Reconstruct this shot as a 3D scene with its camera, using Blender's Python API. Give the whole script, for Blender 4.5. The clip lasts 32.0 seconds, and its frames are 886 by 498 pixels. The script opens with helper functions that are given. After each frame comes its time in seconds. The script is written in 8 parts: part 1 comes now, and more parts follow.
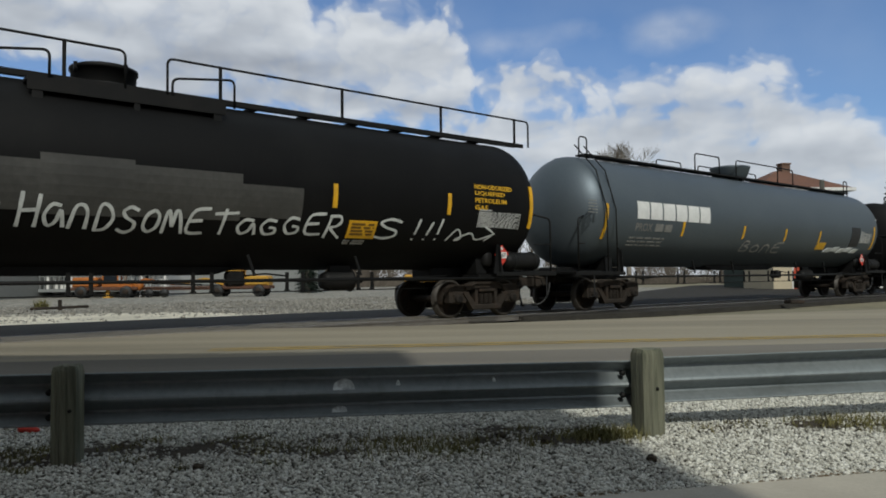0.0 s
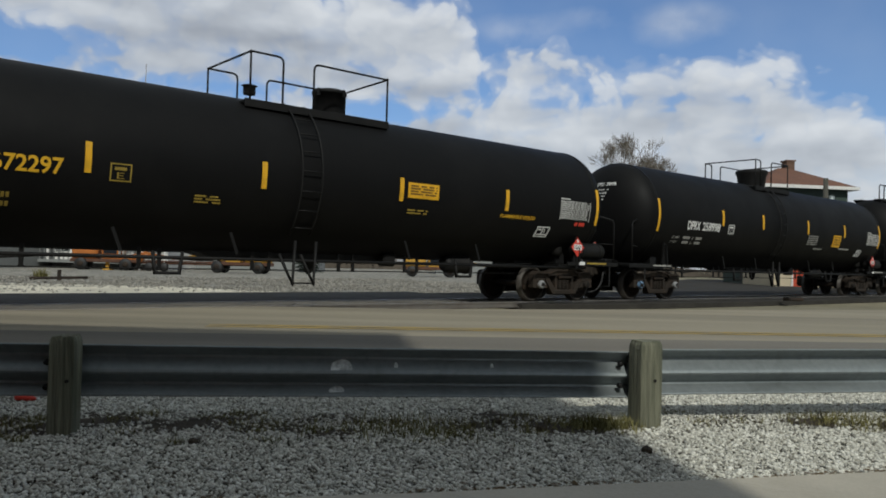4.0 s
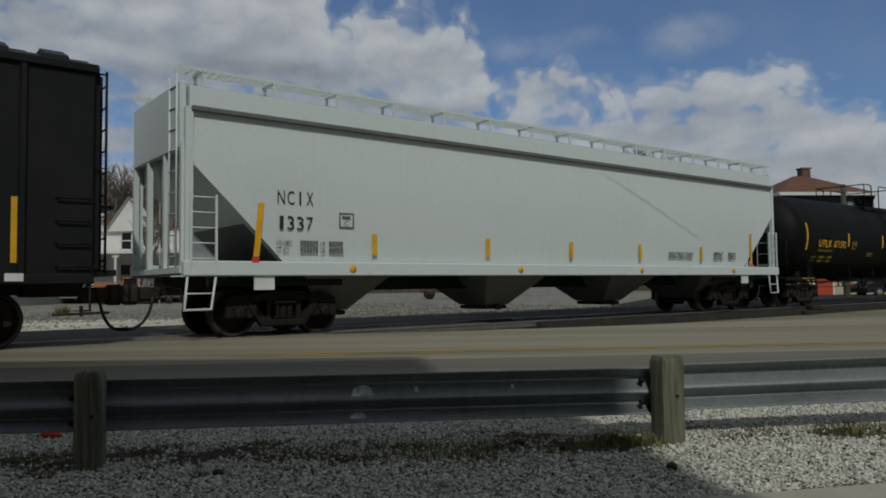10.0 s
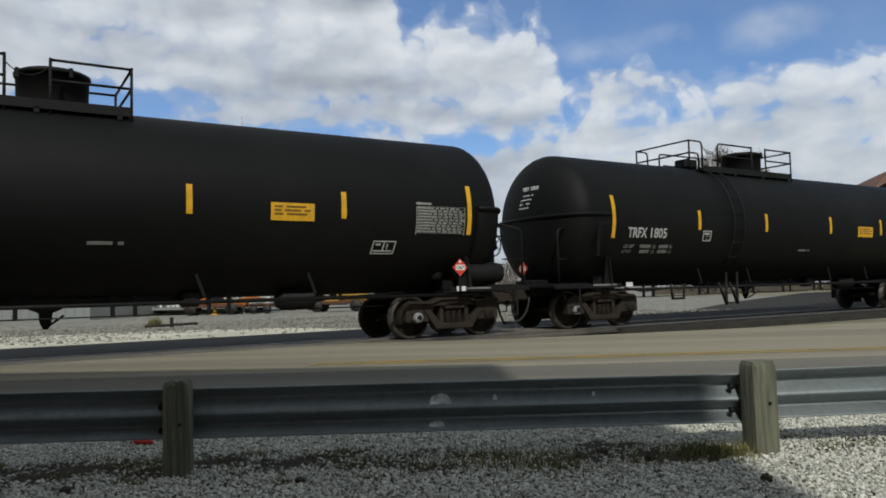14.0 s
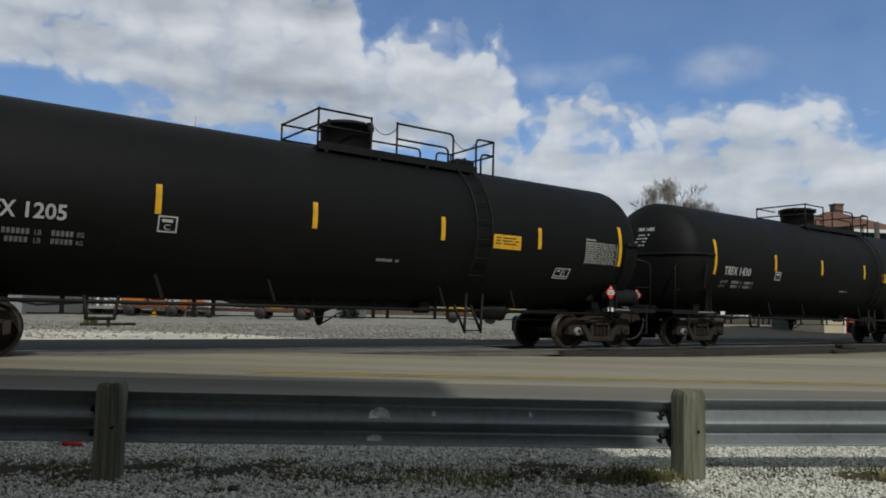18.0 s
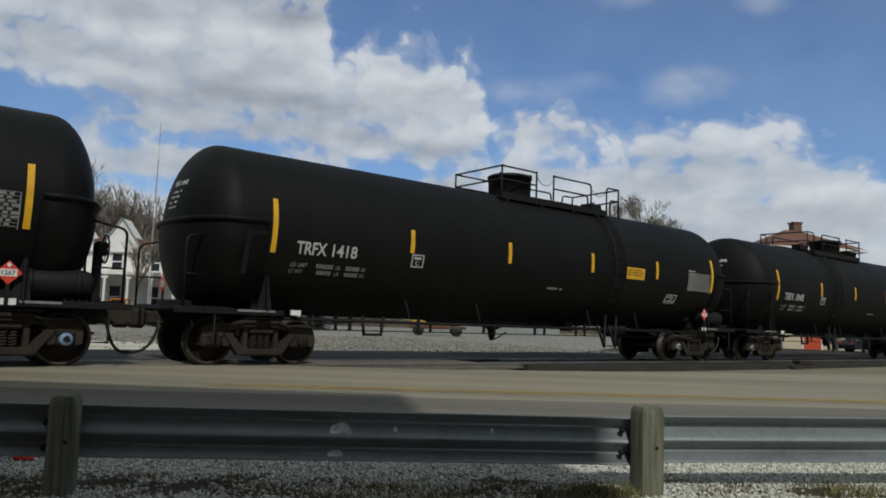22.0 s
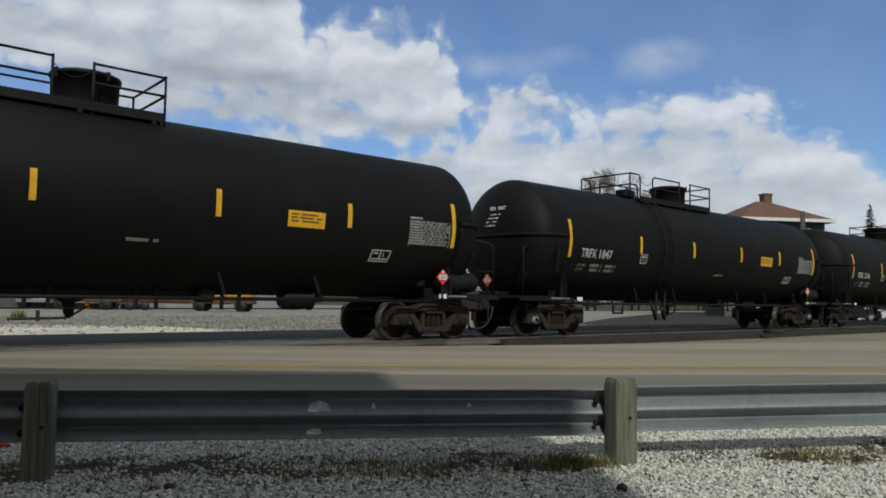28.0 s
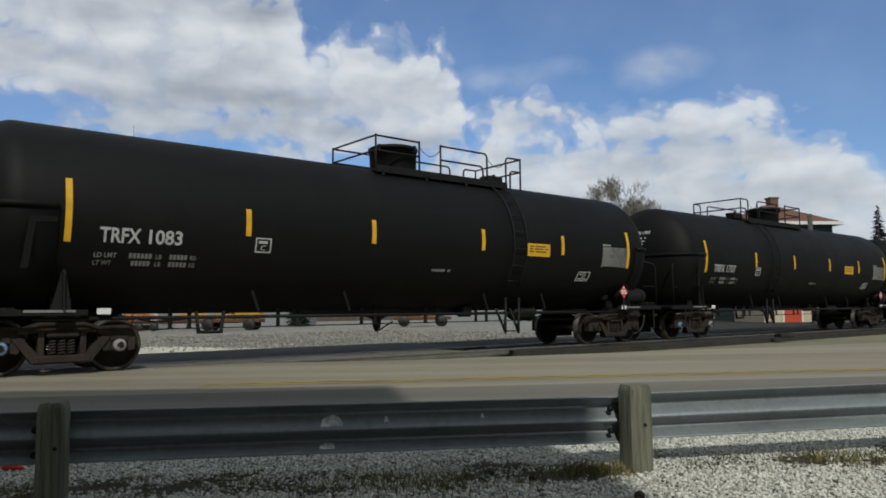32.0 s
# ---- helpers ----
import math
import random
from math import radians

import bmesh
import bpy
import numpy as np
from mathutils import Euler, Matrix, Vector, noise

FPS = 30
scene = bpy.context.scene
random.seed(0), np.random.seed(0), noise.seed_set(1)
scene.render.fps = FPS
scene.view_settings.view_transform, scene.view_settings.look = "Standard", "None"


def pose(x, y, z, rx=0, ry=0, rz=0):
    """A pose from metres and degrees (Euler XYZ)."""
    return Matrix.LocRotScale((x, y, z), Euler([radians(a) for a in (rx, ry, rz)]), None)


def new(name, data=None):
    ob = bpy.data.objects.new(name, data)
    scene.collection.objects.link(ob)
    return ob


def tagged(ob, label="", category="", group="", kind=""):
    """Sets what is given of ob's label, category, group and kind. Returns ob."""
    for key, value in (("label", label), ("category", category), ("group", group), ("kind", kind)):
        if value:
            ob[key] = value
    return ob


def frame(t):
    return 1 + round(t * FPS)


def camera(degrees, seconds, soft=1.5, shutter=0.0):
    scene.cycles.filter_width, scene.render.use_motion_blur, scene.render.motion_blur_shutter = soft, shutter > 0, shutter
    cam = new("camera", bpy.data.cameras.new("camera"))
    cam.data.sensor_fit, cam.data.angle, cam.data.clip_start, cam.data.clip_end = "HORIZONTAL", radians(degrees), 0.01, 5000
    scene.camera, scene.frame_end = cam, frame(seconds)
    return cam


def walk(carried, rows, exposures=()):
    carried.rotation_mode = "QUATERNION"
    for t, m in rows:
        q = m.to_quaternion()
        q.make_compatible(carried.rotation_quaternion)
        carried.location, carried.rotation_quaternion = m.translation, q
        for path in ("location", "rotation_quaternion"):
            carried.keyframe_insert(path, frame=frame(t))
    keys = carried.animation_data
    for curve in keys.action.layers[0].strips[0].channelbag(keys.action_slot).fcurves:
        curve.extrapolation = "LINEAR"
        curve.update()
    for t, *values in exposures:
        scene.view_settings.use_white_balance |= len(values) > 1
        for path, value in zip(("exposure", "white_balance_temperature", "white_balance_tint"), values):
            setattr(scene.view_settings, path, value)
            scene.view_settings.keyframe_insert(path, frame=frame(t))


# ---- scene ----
# camera and its path: seconds, x, y, z, yaw, pitch, roll
PATH = [
    (0, -0.008, 0.009, 0.945, -1.35, 2.31, 0.61),
    (0.5, -0.006, 0.011, 0.945, -1.22, 2.24, 0.36),
    (1, -0.011, 0.011, 0.948, -1.10, 2.49, 0.17),
    (1.5, -0.012, 0.009, 0.946, -1.12, 2.07, -0.50),
    (2, -0.014, 0.020, 0.942, -1.35, 1.10, -0.95),
    (2.5, -0.011, 0.022, 0.949, -1.62, 0.85, -1.28),
    (3, -0.007, 0.029, 0.948, -1.69, 1.10, -1.30),
    (3.5, -0.015, 0.033, 0.941, -1.59, 1.05, -1.36),
    (5.5, -0.030, 0.012, 0.952, -0.86, 1.78, -1.89),
    (6, -0.021, 0.011, 0.952, -0.56, 2.15, -1.46),
    (6.5, -0.013, 0.011, 0.953, -0.38, 2.52, -1.44),
    (7, -0.019, 0.008, 0.966, -0.42, 2.21, -1.16),
    (7.5, -0.012, 0.014, 0.958, 0.43, 1.31, -0.92),
    (8, -0.016, 0.018, 0.952, 0.15, 2.38, 0.09),
    (8.5, -0.004, 0.010, 0.955, 0.18, 1.95, 0.34),
    (9, -0.009, 0.009, 0.954, -0.01, 2.38, 0.81),
    (9.5, -0.015, 0.007, 0.951, -0.25, 2.73, 1.14),
    (10, -0.017, 0.003, 0.949, -0.05, 2.79, 0.65),
    (10.5, -0.009, -0.002, 0.955, -0.22, 2.78, 1.15),
    (11, -0.008, -0.004, 0.962, -0.03, 3.34, 1.93),
    (11.5, -0.002, -0.010, 0.960, -0.00, 3.69, 1.73),
    (12, 0.003, -0.021, 0.963, -0.53, 3.62, 1.24),
    (12.5, 0.020, 0.020, 0.953, 3.78, 2.86, 0.27),
    (13, 0.007, 0.037, 0.966, 4.67, 3.97, 1.02),
    (13.5, -0.003, 0.043, 0.951, 5.40, 4.08, 1.30),
    (14, -0.012, 0.053, 0.946, 5.92, 3.45, 1.65),
    (14.5, -0.024, 0.057, 0.932, 6.22, 3.05, 1.59),
    (15, 0.024, 0.059, 0.949, 6.50, 3.37, 1.11),
    (15.5, -0.020, 0.052, 0.942, 6.34, 3.19, 1.36),
    (17.5, -0.011, -0.002, 0.955, 1.80, 3.53, -1.15),
    (18, -0.000, -0.008, 0.955, 1.78, 4.60, -1.49),
    (18.5, -0.021, 0.002, 0.949, 1.67, 4.65, -0.81),
    (19, -0.016, 0.021, 0.947, 0.89, 5.01, -0.24),
    (19.5, -0.011, 0.020, 0.952, 0.91, 5.44, -0.06),
    (20, 0.001, 0.013, 0.965, 0.61, 5.96, -0.51),
    (20.5, 0.009, -0.009, 0.974, 0.03, 6.09, -0.13),
    (21, 0.017, -0.002, 0.976, 0.06, 5.94, -0.33),
    (21.5, 0.002, 0.008, 0.963, 0.44, 4.51, -0.07),
    (22, 0.020, -0.021, 0.978, -0.83, 5.60, -2.10),
    (22.5, 0.020, -0.029, 0.981, -1.82, 4.66, -2.05),
    (23, 0.015, -0.017, 0.981, -1.06, 4.30, -0.21),
    (23.5, 0.016, 0.002, 0.978, -1.21, 3.92, 0.09),
    (24, 0.010, 0.011, 0.979, -0.60, 4.44, 0.06),
    (24.5, -0.020, -0.003, 0.967, -0.64, 3.59, -0.32),
    (26.5, 0.010, -0.030, 0.972, -1.86, 3.45, -0.17),
    (27, 0.010, -0.034, 0.974, -1.84, 3.79, -0.17),
    (27.5, 0.024, -0.042, 0.979, -2.70, 3.59, -0.40),
    (28, 0.029, -0.051, 0.980, -2.61, 3.86, -0.91),
    (28.5, 0.030, -0.058, 0.981, -2.43, 4.52, -1.01),
    (29, 0.028, -0.063, 0.978, -2.34, 4.83, -1.33),
    (29.5, 0.026, -0.063, 0.986, -2.27, 5.62, -0.55),
    (30, 0.018, -0.058, 0.983, -2.00, 6.09, -0.19),
    (30.5, 0.018, -0.053, 0.964, -2.07, 6.10, -0.12),
    (31, 0.017, -0.009, 0.977, -0.56, 5.40, 0.57),
    (31.5, 0.009, -0.018, 0.968, -1.58, 4.69, 1.42),
    (32, 0.015, -0.038, 0.963, -1.99, 4.88, 0.63),
]
cam = camera(62.0, 32.0, soft=1.8)
EXPOSURES = [(t, e, 6150, 8) for t, e in ((0, -0.36), (8, -0.38), (9, -0.86), (10, -1.05), (11, -0.55), (12, -0.32), (13, -0.25), (15, -0.28), (18, -0.41), (22, -0.46), (24, -0.37), (26.5, -0.30), (28, -0.32), (30, -0.38), (32, -0.31))]
walk(cam, [(t, pose(x, y, z, 90 + p, r, w)) for t, x, y, z, w, p, r in PATH], EXPOSURES)

# ---- sky, sun ----
SUN_EL, SUN_AZ = radians(42.0), radians(171.0)   # azimuth from +y towards +x


def nd(tree, kind, **props):
    n = tree.nodes.new(kind)
    for k, v in props.items():
        if k == "operation":
            n.operation = v
        elif k == "data_type":
            n.data_type = v
        elif k == "blend":
            n.blend_type = v
        elif k == "dims":
            n.noise_dimensions = v
    return n


def mth(tree, op, a, b=None, c=None):
    n = nd(tree, "ShaderNodeMath", operation=op)
    for i, v in enumerate((a, b, c)):
        if v is None:
            continue
        if isinstance(v, (int, float)):
            n.inputs[i].default_value = v
        else:
            tree.links.new(v, n.inputs[i])
    return n.outputs[0]


def ramp(tree, fac, stops, ease="LINEAR"):
    n = tree.nodes.new("ShaderNodeValToRGB")
    n.color_ramp.interpolation = ease
    while len(n.color_ramp.elements) < len(stops):
        n.color_ramp.elements.new(0.5)
    for e, (p, c) in zip(n.color_ramp.elements, stops):
        e.position, e.color = p, (*(c if isinstance(c, tuple) else (c, c, c)), 1)
    tree.links.new(fac, n.inputs[0])
    return n.outputs[0]


def mixc(tree, fac, a, b, blend="MIX"):
    n = nd(tree, "ShaderNodeMix", data_type="RGBA", blend=blend)
    for i, v in ((0, fac), (6, a), (7, b)):
        if isinstance(v, (int, float)):
            n.inputs[i].default_value = v
        elif isinstance(v, tuple):
            n.inputs[i].default_value = (*v, 1)
        else:
            tree.links.new(v, n.inputs[i])
    return n.outputs[2]


def noise_node(tree, vec, scale, detail=4.0, rough=0.55):
    n = tree.nodes.new("ShaderNodeTexNoise")
    n.inputs["Scale"].default_value, n.inputs["Detail"].default_value, n.inputs["Roughness"].default_value = scale, detail, rough
    if vec is not None:
        tree.links.new(vec, n.inputs["Vector"])
    return n.outputs["Fac"]


def build_world():
    w = bpy.data.worlds.new("sky")
    scene.world = w
    w.use_nodes = True
    tr = w.node_tree
    tr.nodes.clear()
    sky = tr.nodes.new("ShaderNodeTexSky")
    sky.sky_type, sky.sun_disc = "NISHITA", False
    sky.sun_elevation, sky.sun_rotation = SUN_EL, SUN_AZ
    sky.air_density, sky.dust_density, sky.ozone_density = 1.0, 0.2, 3.0
    tc = tr.nodes.new("ShaderNodeTexCoord")
    sep = tr.nodes.new("ShaderNodeSeparateXYZ")
    tr.links.new(tc.outputs["Generated"], sep.inputs[0])
    az = mth(tr, "MULTIPLY", mth(tr, "ARCTAN2", sep.outputs[0], sep.outputs[1]), 57.2958)
    el = mth(tr, "MULTIPLY", mth(tr, "ARCSINE", sep.outputs[2]), 57.2958)
    cmb = tr.nodes.new("ShaderNodeCombineXYZ")
    tr.links.new(mth(tr, "MULTIPLY", az, 0.1), cmb.inputs[0])
    tr.links.new(mth(tr, "MULTIPLY", el, 0.125), cmb.inputs[1])
    fine = noise_node(tr, cmb.outputs[0], 2.3, 5.0, 0.46)
    big = noise_node(tr, cmb.outputs[0], 0.75, 3.0, 0.5)
    # rounded heads of the cumulus
    warp = nd(tr, "ShaderNodeVectorMath", operation="ADD")
    tr.links.new(cmb.outputs[0], warp.inputs[0])
    wob = tr.nodes.new("ShaderNodeCombineXYZ")
    tr.links.new(mth(tr, "MULTIPLY_ADD", fine, 0.5, -0.25), wob.inputs[0])
    tr.links.new(mth(tr, "MULTIPLY_ADD", big, 0.5, -0.25), wob.inputs[1])
    tr.links.new(wob.outputs[0], warp.inputs[1])
    cells = tr.nodes.new("ShaderNodeTexVoronoi")
    cells.feature = "SMOOTH_F1"
    cells.inputs["Scale"].default_value, cells.inputs["Detail"].default_value, cells.inputs["Roughness"].default_value, cells.inputs["Smoothness"].default_value = 4.2, 2.0, 0.5, 0.7
    tr.links.new(warp.outputs[0], cells.inputs["Vector"])
    heads = mth(tr, "SUBTRACT", 0.45, cells.outputs["Distance"])
    # open to the front, a broken deck overhead and behind
    rest = ramp(tr, mth(tr, "MULTIPLY", mth(tr, "MAXIMUM", mth(tr, "SUBTRACT", mth(tr, "ABSOLUTE", az), 36.0), mth(tr, "SUBTRACT", el, 27.0)), 0.05), [(0.0, 0.0), (1.0, 0.50)])
    # the cumulus banks' skyline: how high they tower at each bearing, in degrees
    skyline = ((-40, 34), (-13, 34), (-9.5, 24), (-8.6, 20.6), (-6.3, 21.2), (-3, 20.4), (-0.4, 21.0), (1.8, 19.8), (3.4, 17.6), (4.0, 14.8), (5.6, 15.2), (8.8, 16.4), (11.6, 15.0), (14.0, 14.6), (16.2, 15.2), (20.6, 15.4),
               (24.4, 15.6), (26.6, 14.4), (28.0, 12.4), (30.5, 11.6), (33.5, 9.6), (40, 11))
    top = mth(tr, "MULTIPLY", ramp(tr, mth(tr, "MULTIPLY_ADD", az, 1 / 80, 0.5), [(x / 80 + 0.5, z / 40) for x, z in skyline]), 40.0)
    edge = mth(tr, "ADD", mth(tr, "MINIMUM", mth(tr, "MAXIMUM", mth(tr, "SUBTRACT", top, el), -12.0), 2.6), mth(tr, "ADD", mth(tr, "MULTIPLY_ADD", fine, 3.8, -1.1), mth(tr, "MULTIPLY_ADD", heads, 3.6, 0.35)))
    edge = mth(tr, "MULTIPLY_ADD", rest, 40.0, edge)
    # gaps of thin cloud and loose wisps (azimuth, elevation, their half-widths, weight)
    wisp = 0.0
    for a, e, sa, se, wt in ((-31, 14.0, 7.0, 1.6, -5.6), (-17, 12.4, 7, 0.9, -3.6), (-3, 11.6, 6, 1.1, -3.8), (-9, 14.9, 8, 0.8, -1.6), (-24, 9.0, 9, 1.0, -2.6), (-14, 22.8, 5, 0.8, -1.6), (16, 12.4, 7, 0.6, -1.6), (3.8, 13.0, 1.6, 1.4, -2.0), (19.0, 17.6, 2.8, 1.3, 0.85), (14.5, 24.2, 2.0, 0.9, 0.5), (24.4, 23.2, 2.4, 1.0, 0.45), (12.5, 18.6, 2.2, 0.9, 0.4), (6.5, 17.6, 3.4, 1.1, 0.55)):
        dx = mth(tr, "MULTIPLY", mth(tr, "SUBTRACT", az, float(a)), 1.0 / sa)
        dy = mth(tr, "MULTIPLY", mth(tr, "SUBTRACT", el, float(e)), 1.0 / se)
        g = mth(tr, "EXPONENT", mth(tr, "MULTIPLY", mth(tr, "ADD", mth(tr, "MULTIPLY", dx, dx), mth(tr, "MULTIPLY", dy, dy)), -1.0))
        if wt < 0:
            edge = mth(tr, "MULTIPLY_ADD", g, wt, edge)
        else:
            wisp = mth(tr, "MULTIPLY_ADD", g, wt, wisp)
    cover = ramp(tr, mth(tr, "MULTIPLY_ADD", edge, 0.1, 0.5), [(0.38, 0.0), (0.48, 0.22), (0.60, 0.86), (0.74, 1.0)], "EASE")
    cover = mth(tr, "MAXIMUM", cover, ramp(tr, mth(tr, "MULTIPLY", wisp, mth(tr, "MULTIPLY_ADD", fine, 2.4, -0.55)), [(0.08, 0.0), (0.9, 0.75)]))
    # towers catch the light, bases are grey; both lie in broad flat billows
    def flat(v):
        mp = tr.nodes.new("ShaderNodeMapping")
        mp.inputs["Scale"].default_value = (0.62, 1.25, 1.0)
        tr.links.new(v, mp.inputs[0])
        return mp.outputs[0]
    up = nd(tr, "ShaderNodeVectorMath", operation="ADD")
    tr.links.new(cmb.outputs[0], up.inputs[0])
    up.inputs[1].default_value = (-0.08, 0.14, 0.0)
    over = noise_node(tr, flat(up.outputs[0]), 2.1, 3.0, 0.42)
    soft = noise_node(tr, flat(cmb.outputs[0]), 2.1, 3.0, 0.42)
    shoulder = ramp(tr, mth(tr, "MULTIPLY", mth(tr, "SUBTRACT", top, el), 1 / 16), [(0.0, 0.80), (0.22, 0.66), (0.6, 0.45), (1.0, 0.50)])
    lit = mth(tr, "ADD", mth(tr, "MULTIPLY_ADD", heads, 0.16, mth(tr, "MULTIPLY", mth(tr, "SUBTRACT", soft, over), 1.05)), mth(tr, "MULTIPLY_ADD", big, 0.5, mth(tr, "ADD", shoulder, -0.28)))
    for a, e, sa, se, wt in ((-17, 19.6, 10, 2.4, 0.20), (-4, 18.6, 6, 1.8, 0.12), (-18, 25.0, 16, 2.0, -0.20), (-6, 16.2, 9, 1.0, -0.16), (-22, 15.8, 10, 0.8, -0.14)):
        dx = mth(tr, "MULTIPLY", mth(tr, "SUBTRACT", az, float(a)), 1.0 / sa)
        dy = mth(tr, "MULTIPLY", mth(tr, "SUBTRACT", el, float(e)), 1.0 / se)
        lit = mth(tr, "MULTIPLY_ADD", mth(tr, "EXPONENT", mth(tr, "MULTIPLY", mth(tr, "ADD", mth(tr, "MULTIPLY", dx, dx), mth(tr, "MULTIPLY", dy, dy)), -1.0)), wt, lit)
    ccol = ramp(tr, lit, [(0.08, (0.45, 0.465, 0.495)), (0.45, (0.68, 0.695, 0.715)), (0.78, (0.91, 0.91, 0.905))])
    skyc = mixc(tr, 1.0, sky.outputs[0], (0.094, 0.106, 0.123), "MULTIPLY")
    haze = ramp(tr, mth(tr, "MULTIPLY", el, 0.05), [(0.0, 0.75), (0.55, 0.0)], "EASE")
    skyc = mixc(tr, haze, skyc, (0.66, 0.72, 0.80))
    # thin high veil over the blue
    veil = ramp(tr, mth(tr, "ADD", mth(tr, "MULTIPLY", big, 0.6), mth(tr, "MULTIPLY", fine, 0.4)), [(0.30, 0.02), (0.70, 0.18)])
    skyc = mixc(tr, veil, skyc, (0.58, 0.66, 0.78))
    # the deck overhead is seen from below, so it is grey
    ccol = mixc(tr, mth(tr, "MULTIPLY", rest, 2.0), ccol, (0.385, 0.415, 0.43))
    col = mixc(tr, mth(tr, "MULTIPLY", cover, 0.94), skyc, ccol)
    bg = tr.nodes.new("ShaderNodeBackground")
    bg.inputs["Strength"].default_value = 1.0
    tr.links.new(col, bg.inputs["Color"])
    out = tr.nodes.new("ShaderNodeOutputWorld")
    tr.links.new(bg.outputs[0], out.inputs[0])


build_world()
sun = new("sun", bpy.data.lights.new("sun", "SUN"))
sun.data.energy, sun.data.angle, sun.data.color = 2.95, radians(1.0), (0.98, 0.94, 0.83)
sdir = Vector((math.sin(SUN_AZ) * math.cos(SUN_EL), math.cos(SUN_AZ) * math.cos(SUN_EL), math.sin(SUN_EL)))
sun.matrix_world = Matrix.Translation(sdir * 60) @ sdir.to_track_quat("Z", "Y").to_matrix().to_4x4()

# ---- materials ----
def material(name, base, rough=0.7, metal=0.0, vary=0.25, scale=2.0, grain=60.0, bump=0.15, bump_scale=None, streak=0.0, dirt=None, dirt_amount=0.5,
             dirt_scale=1.2, spec=0.5, coords="Object", per_object=0.0, rough_vary=0.15, stretch=None, along=False):
    """Colour that varies at two scales, a fine relief, and dirt or run-off streaks of their own shape."""
    m = bpy.data.materials.new(name)
    m.use_nodes = True
    tr = m.node_tree
    bs = tr.nodes["Principled BSDF"]
    tc = tr.nodes.new("ShaderNodeTexCoord")
    vec = tc.outputs[coords]
    if stretch:
        smp = tr.nodes.new("ShaderNodeMapping")
        smp.inputs["Scale"].default_value = stretch
        tr.links.new(vec, smp.inputs[0])
        wide = smp.outputs[0]
    else:
        wide = vec
    n1, n2 = noise_node(tr, wide, scale, 5.0), noise_node(tr, wide if along else vec, grain, 3.0)
    mixed = mth(tr, "ADD", mth(tr, "MULTIPLY", n1, 0.65), mth(tr, "MULTIPLY", n2, 0.35))
    lo, hi = tuple(max(c * (1 - vary), 0) for c in base), tuple(min(c * (1 + vary), 1) for c in base)
    col = ramp(tr, mixed, [(0.32, lo), (0.68, hi)])
    if per_object:
        oi = tr.nodes.new("ShaderNodeObjectInfo")
        k = mth(tr, "ADD", mth(tr, "MULTIPLY", oi.outputs["Random"], 2 * per_object), 1 - per_object)
        c3 = tr.nodes.new("ShaderNodeCombineXYZ")
        for i in range(3):
            tr.links.new(k, c3.inputs[i])
        col = mixc(tr, 1.0, col, c3.outputs[0], "MULTIPLY")
    if streak:
        mp = tr.nodes.new("ShaderNodeMapping")
        mp.inputs["Scale"].default_value = (6.0, 6.0, 0.35)
        tr.links.new(vec, mp.inputs[0])
        s = ramp(tr, noise_node(tr, mp.outputs[0], 1.6, 5.0, 0.65), [(0.52, 0.0), (0.75, 1.0)])
        col = mixc(tr, mth(tr, "MULTIPLY", s, streak), col, dirt or (0.25, 0.23, 0.20))
    if dirt:
        dn = ramp(tr, noise_node(tr, wide, dirt_scale, 7.0, 0.65), [(0.48, 0.0), (0.70, 1.0)])
        col = mixc(tr, mth(tr, "MULTIPLY", dn, dirt_amount), col, dirt)
    tr.links.new(col, bs.inputs["Base Color"])
    r = mth(tr, "ADD", mth(tr, "MULTIPLY", n1, 2 * rough_vary), rough - rough_vary)
    tr.links.new(r, bs.inputs["Roughness"])
    bs.inputs["Metallic"].default_value = metal
    bs.inputs["Specular IOR Level"].default_value = spec
    if bump:
        bp = tr.nodes.new("ShaderNodeBump")
        bp.inputs["Strength"].default_value, bp.inputs["Distance"].default_value = bump, 0.02
        hn = n2 if bump_scale is None else noise_node(tr, wide if along else vec, bump_scale, 4.0)
        tr.links.new(hn, bp.inputs["Height"])
        tr.links.new(bp.outputs[0], bs.inputs["Normal"])
    return m


M = {}
M["tank_black"] = material("black_tank_paint", (0.0034, 0.0034, 0.0035), 0.60, spec=0.175, vary=0.18, scale=0.7, grain=18, bump=0.03, streak=0.14, dirt=(0.015, 0.0147, 0.0138), dirt_amount=0.3, dirt_scale=0.5)
M["tank_charcoal"] = material("charcoal_tank_paint", (0.0040, 0.0040, 0.0040), 0.62, spec=0.20, vary=0.15, scale=0.7, grain=18, bump=0.03, streak=0.16, dirt=(0.015, 0.0146, 0.0134), dirt_amount=0.30, dirt_scale=0.5)
M["tank_grey"] = material("slate_grey_tank_paint", (0.078, 0.093, 0.112), 0.46, 0.50, vary=0.10, scale=0.6, grain=14, bump=0.02, streak=0.32, dirt=(0.20, 0.215, 0.225), dirt_amount=0.06, dirt_scale=0.6, spec=0.95, rough_vary=0.06)
M["tank_blue"] = material("blue_grey_tank_paint", (0.112, 0.136, 0.156), 0.50, 0.55, vary=0.10, scale=0.6, grain=14, bump=0.02, streak=0.12, dirt=(0.16, 0.17, 0.17), dirt_amount=0.10, dirt_scale=0.6, spec=0.5, rough_vary=0.06)
M["hopper"] = material("pale_grey_hopper_paint", (0.655, 0.715, 0.71), 0.45, vary=0.06, scale=0.5, grain=12, bump=0.03, streak=0.10, dirt=(0.42, 0.43, 0.40), dirt_amount=0.14, dirt_scale=0.5)
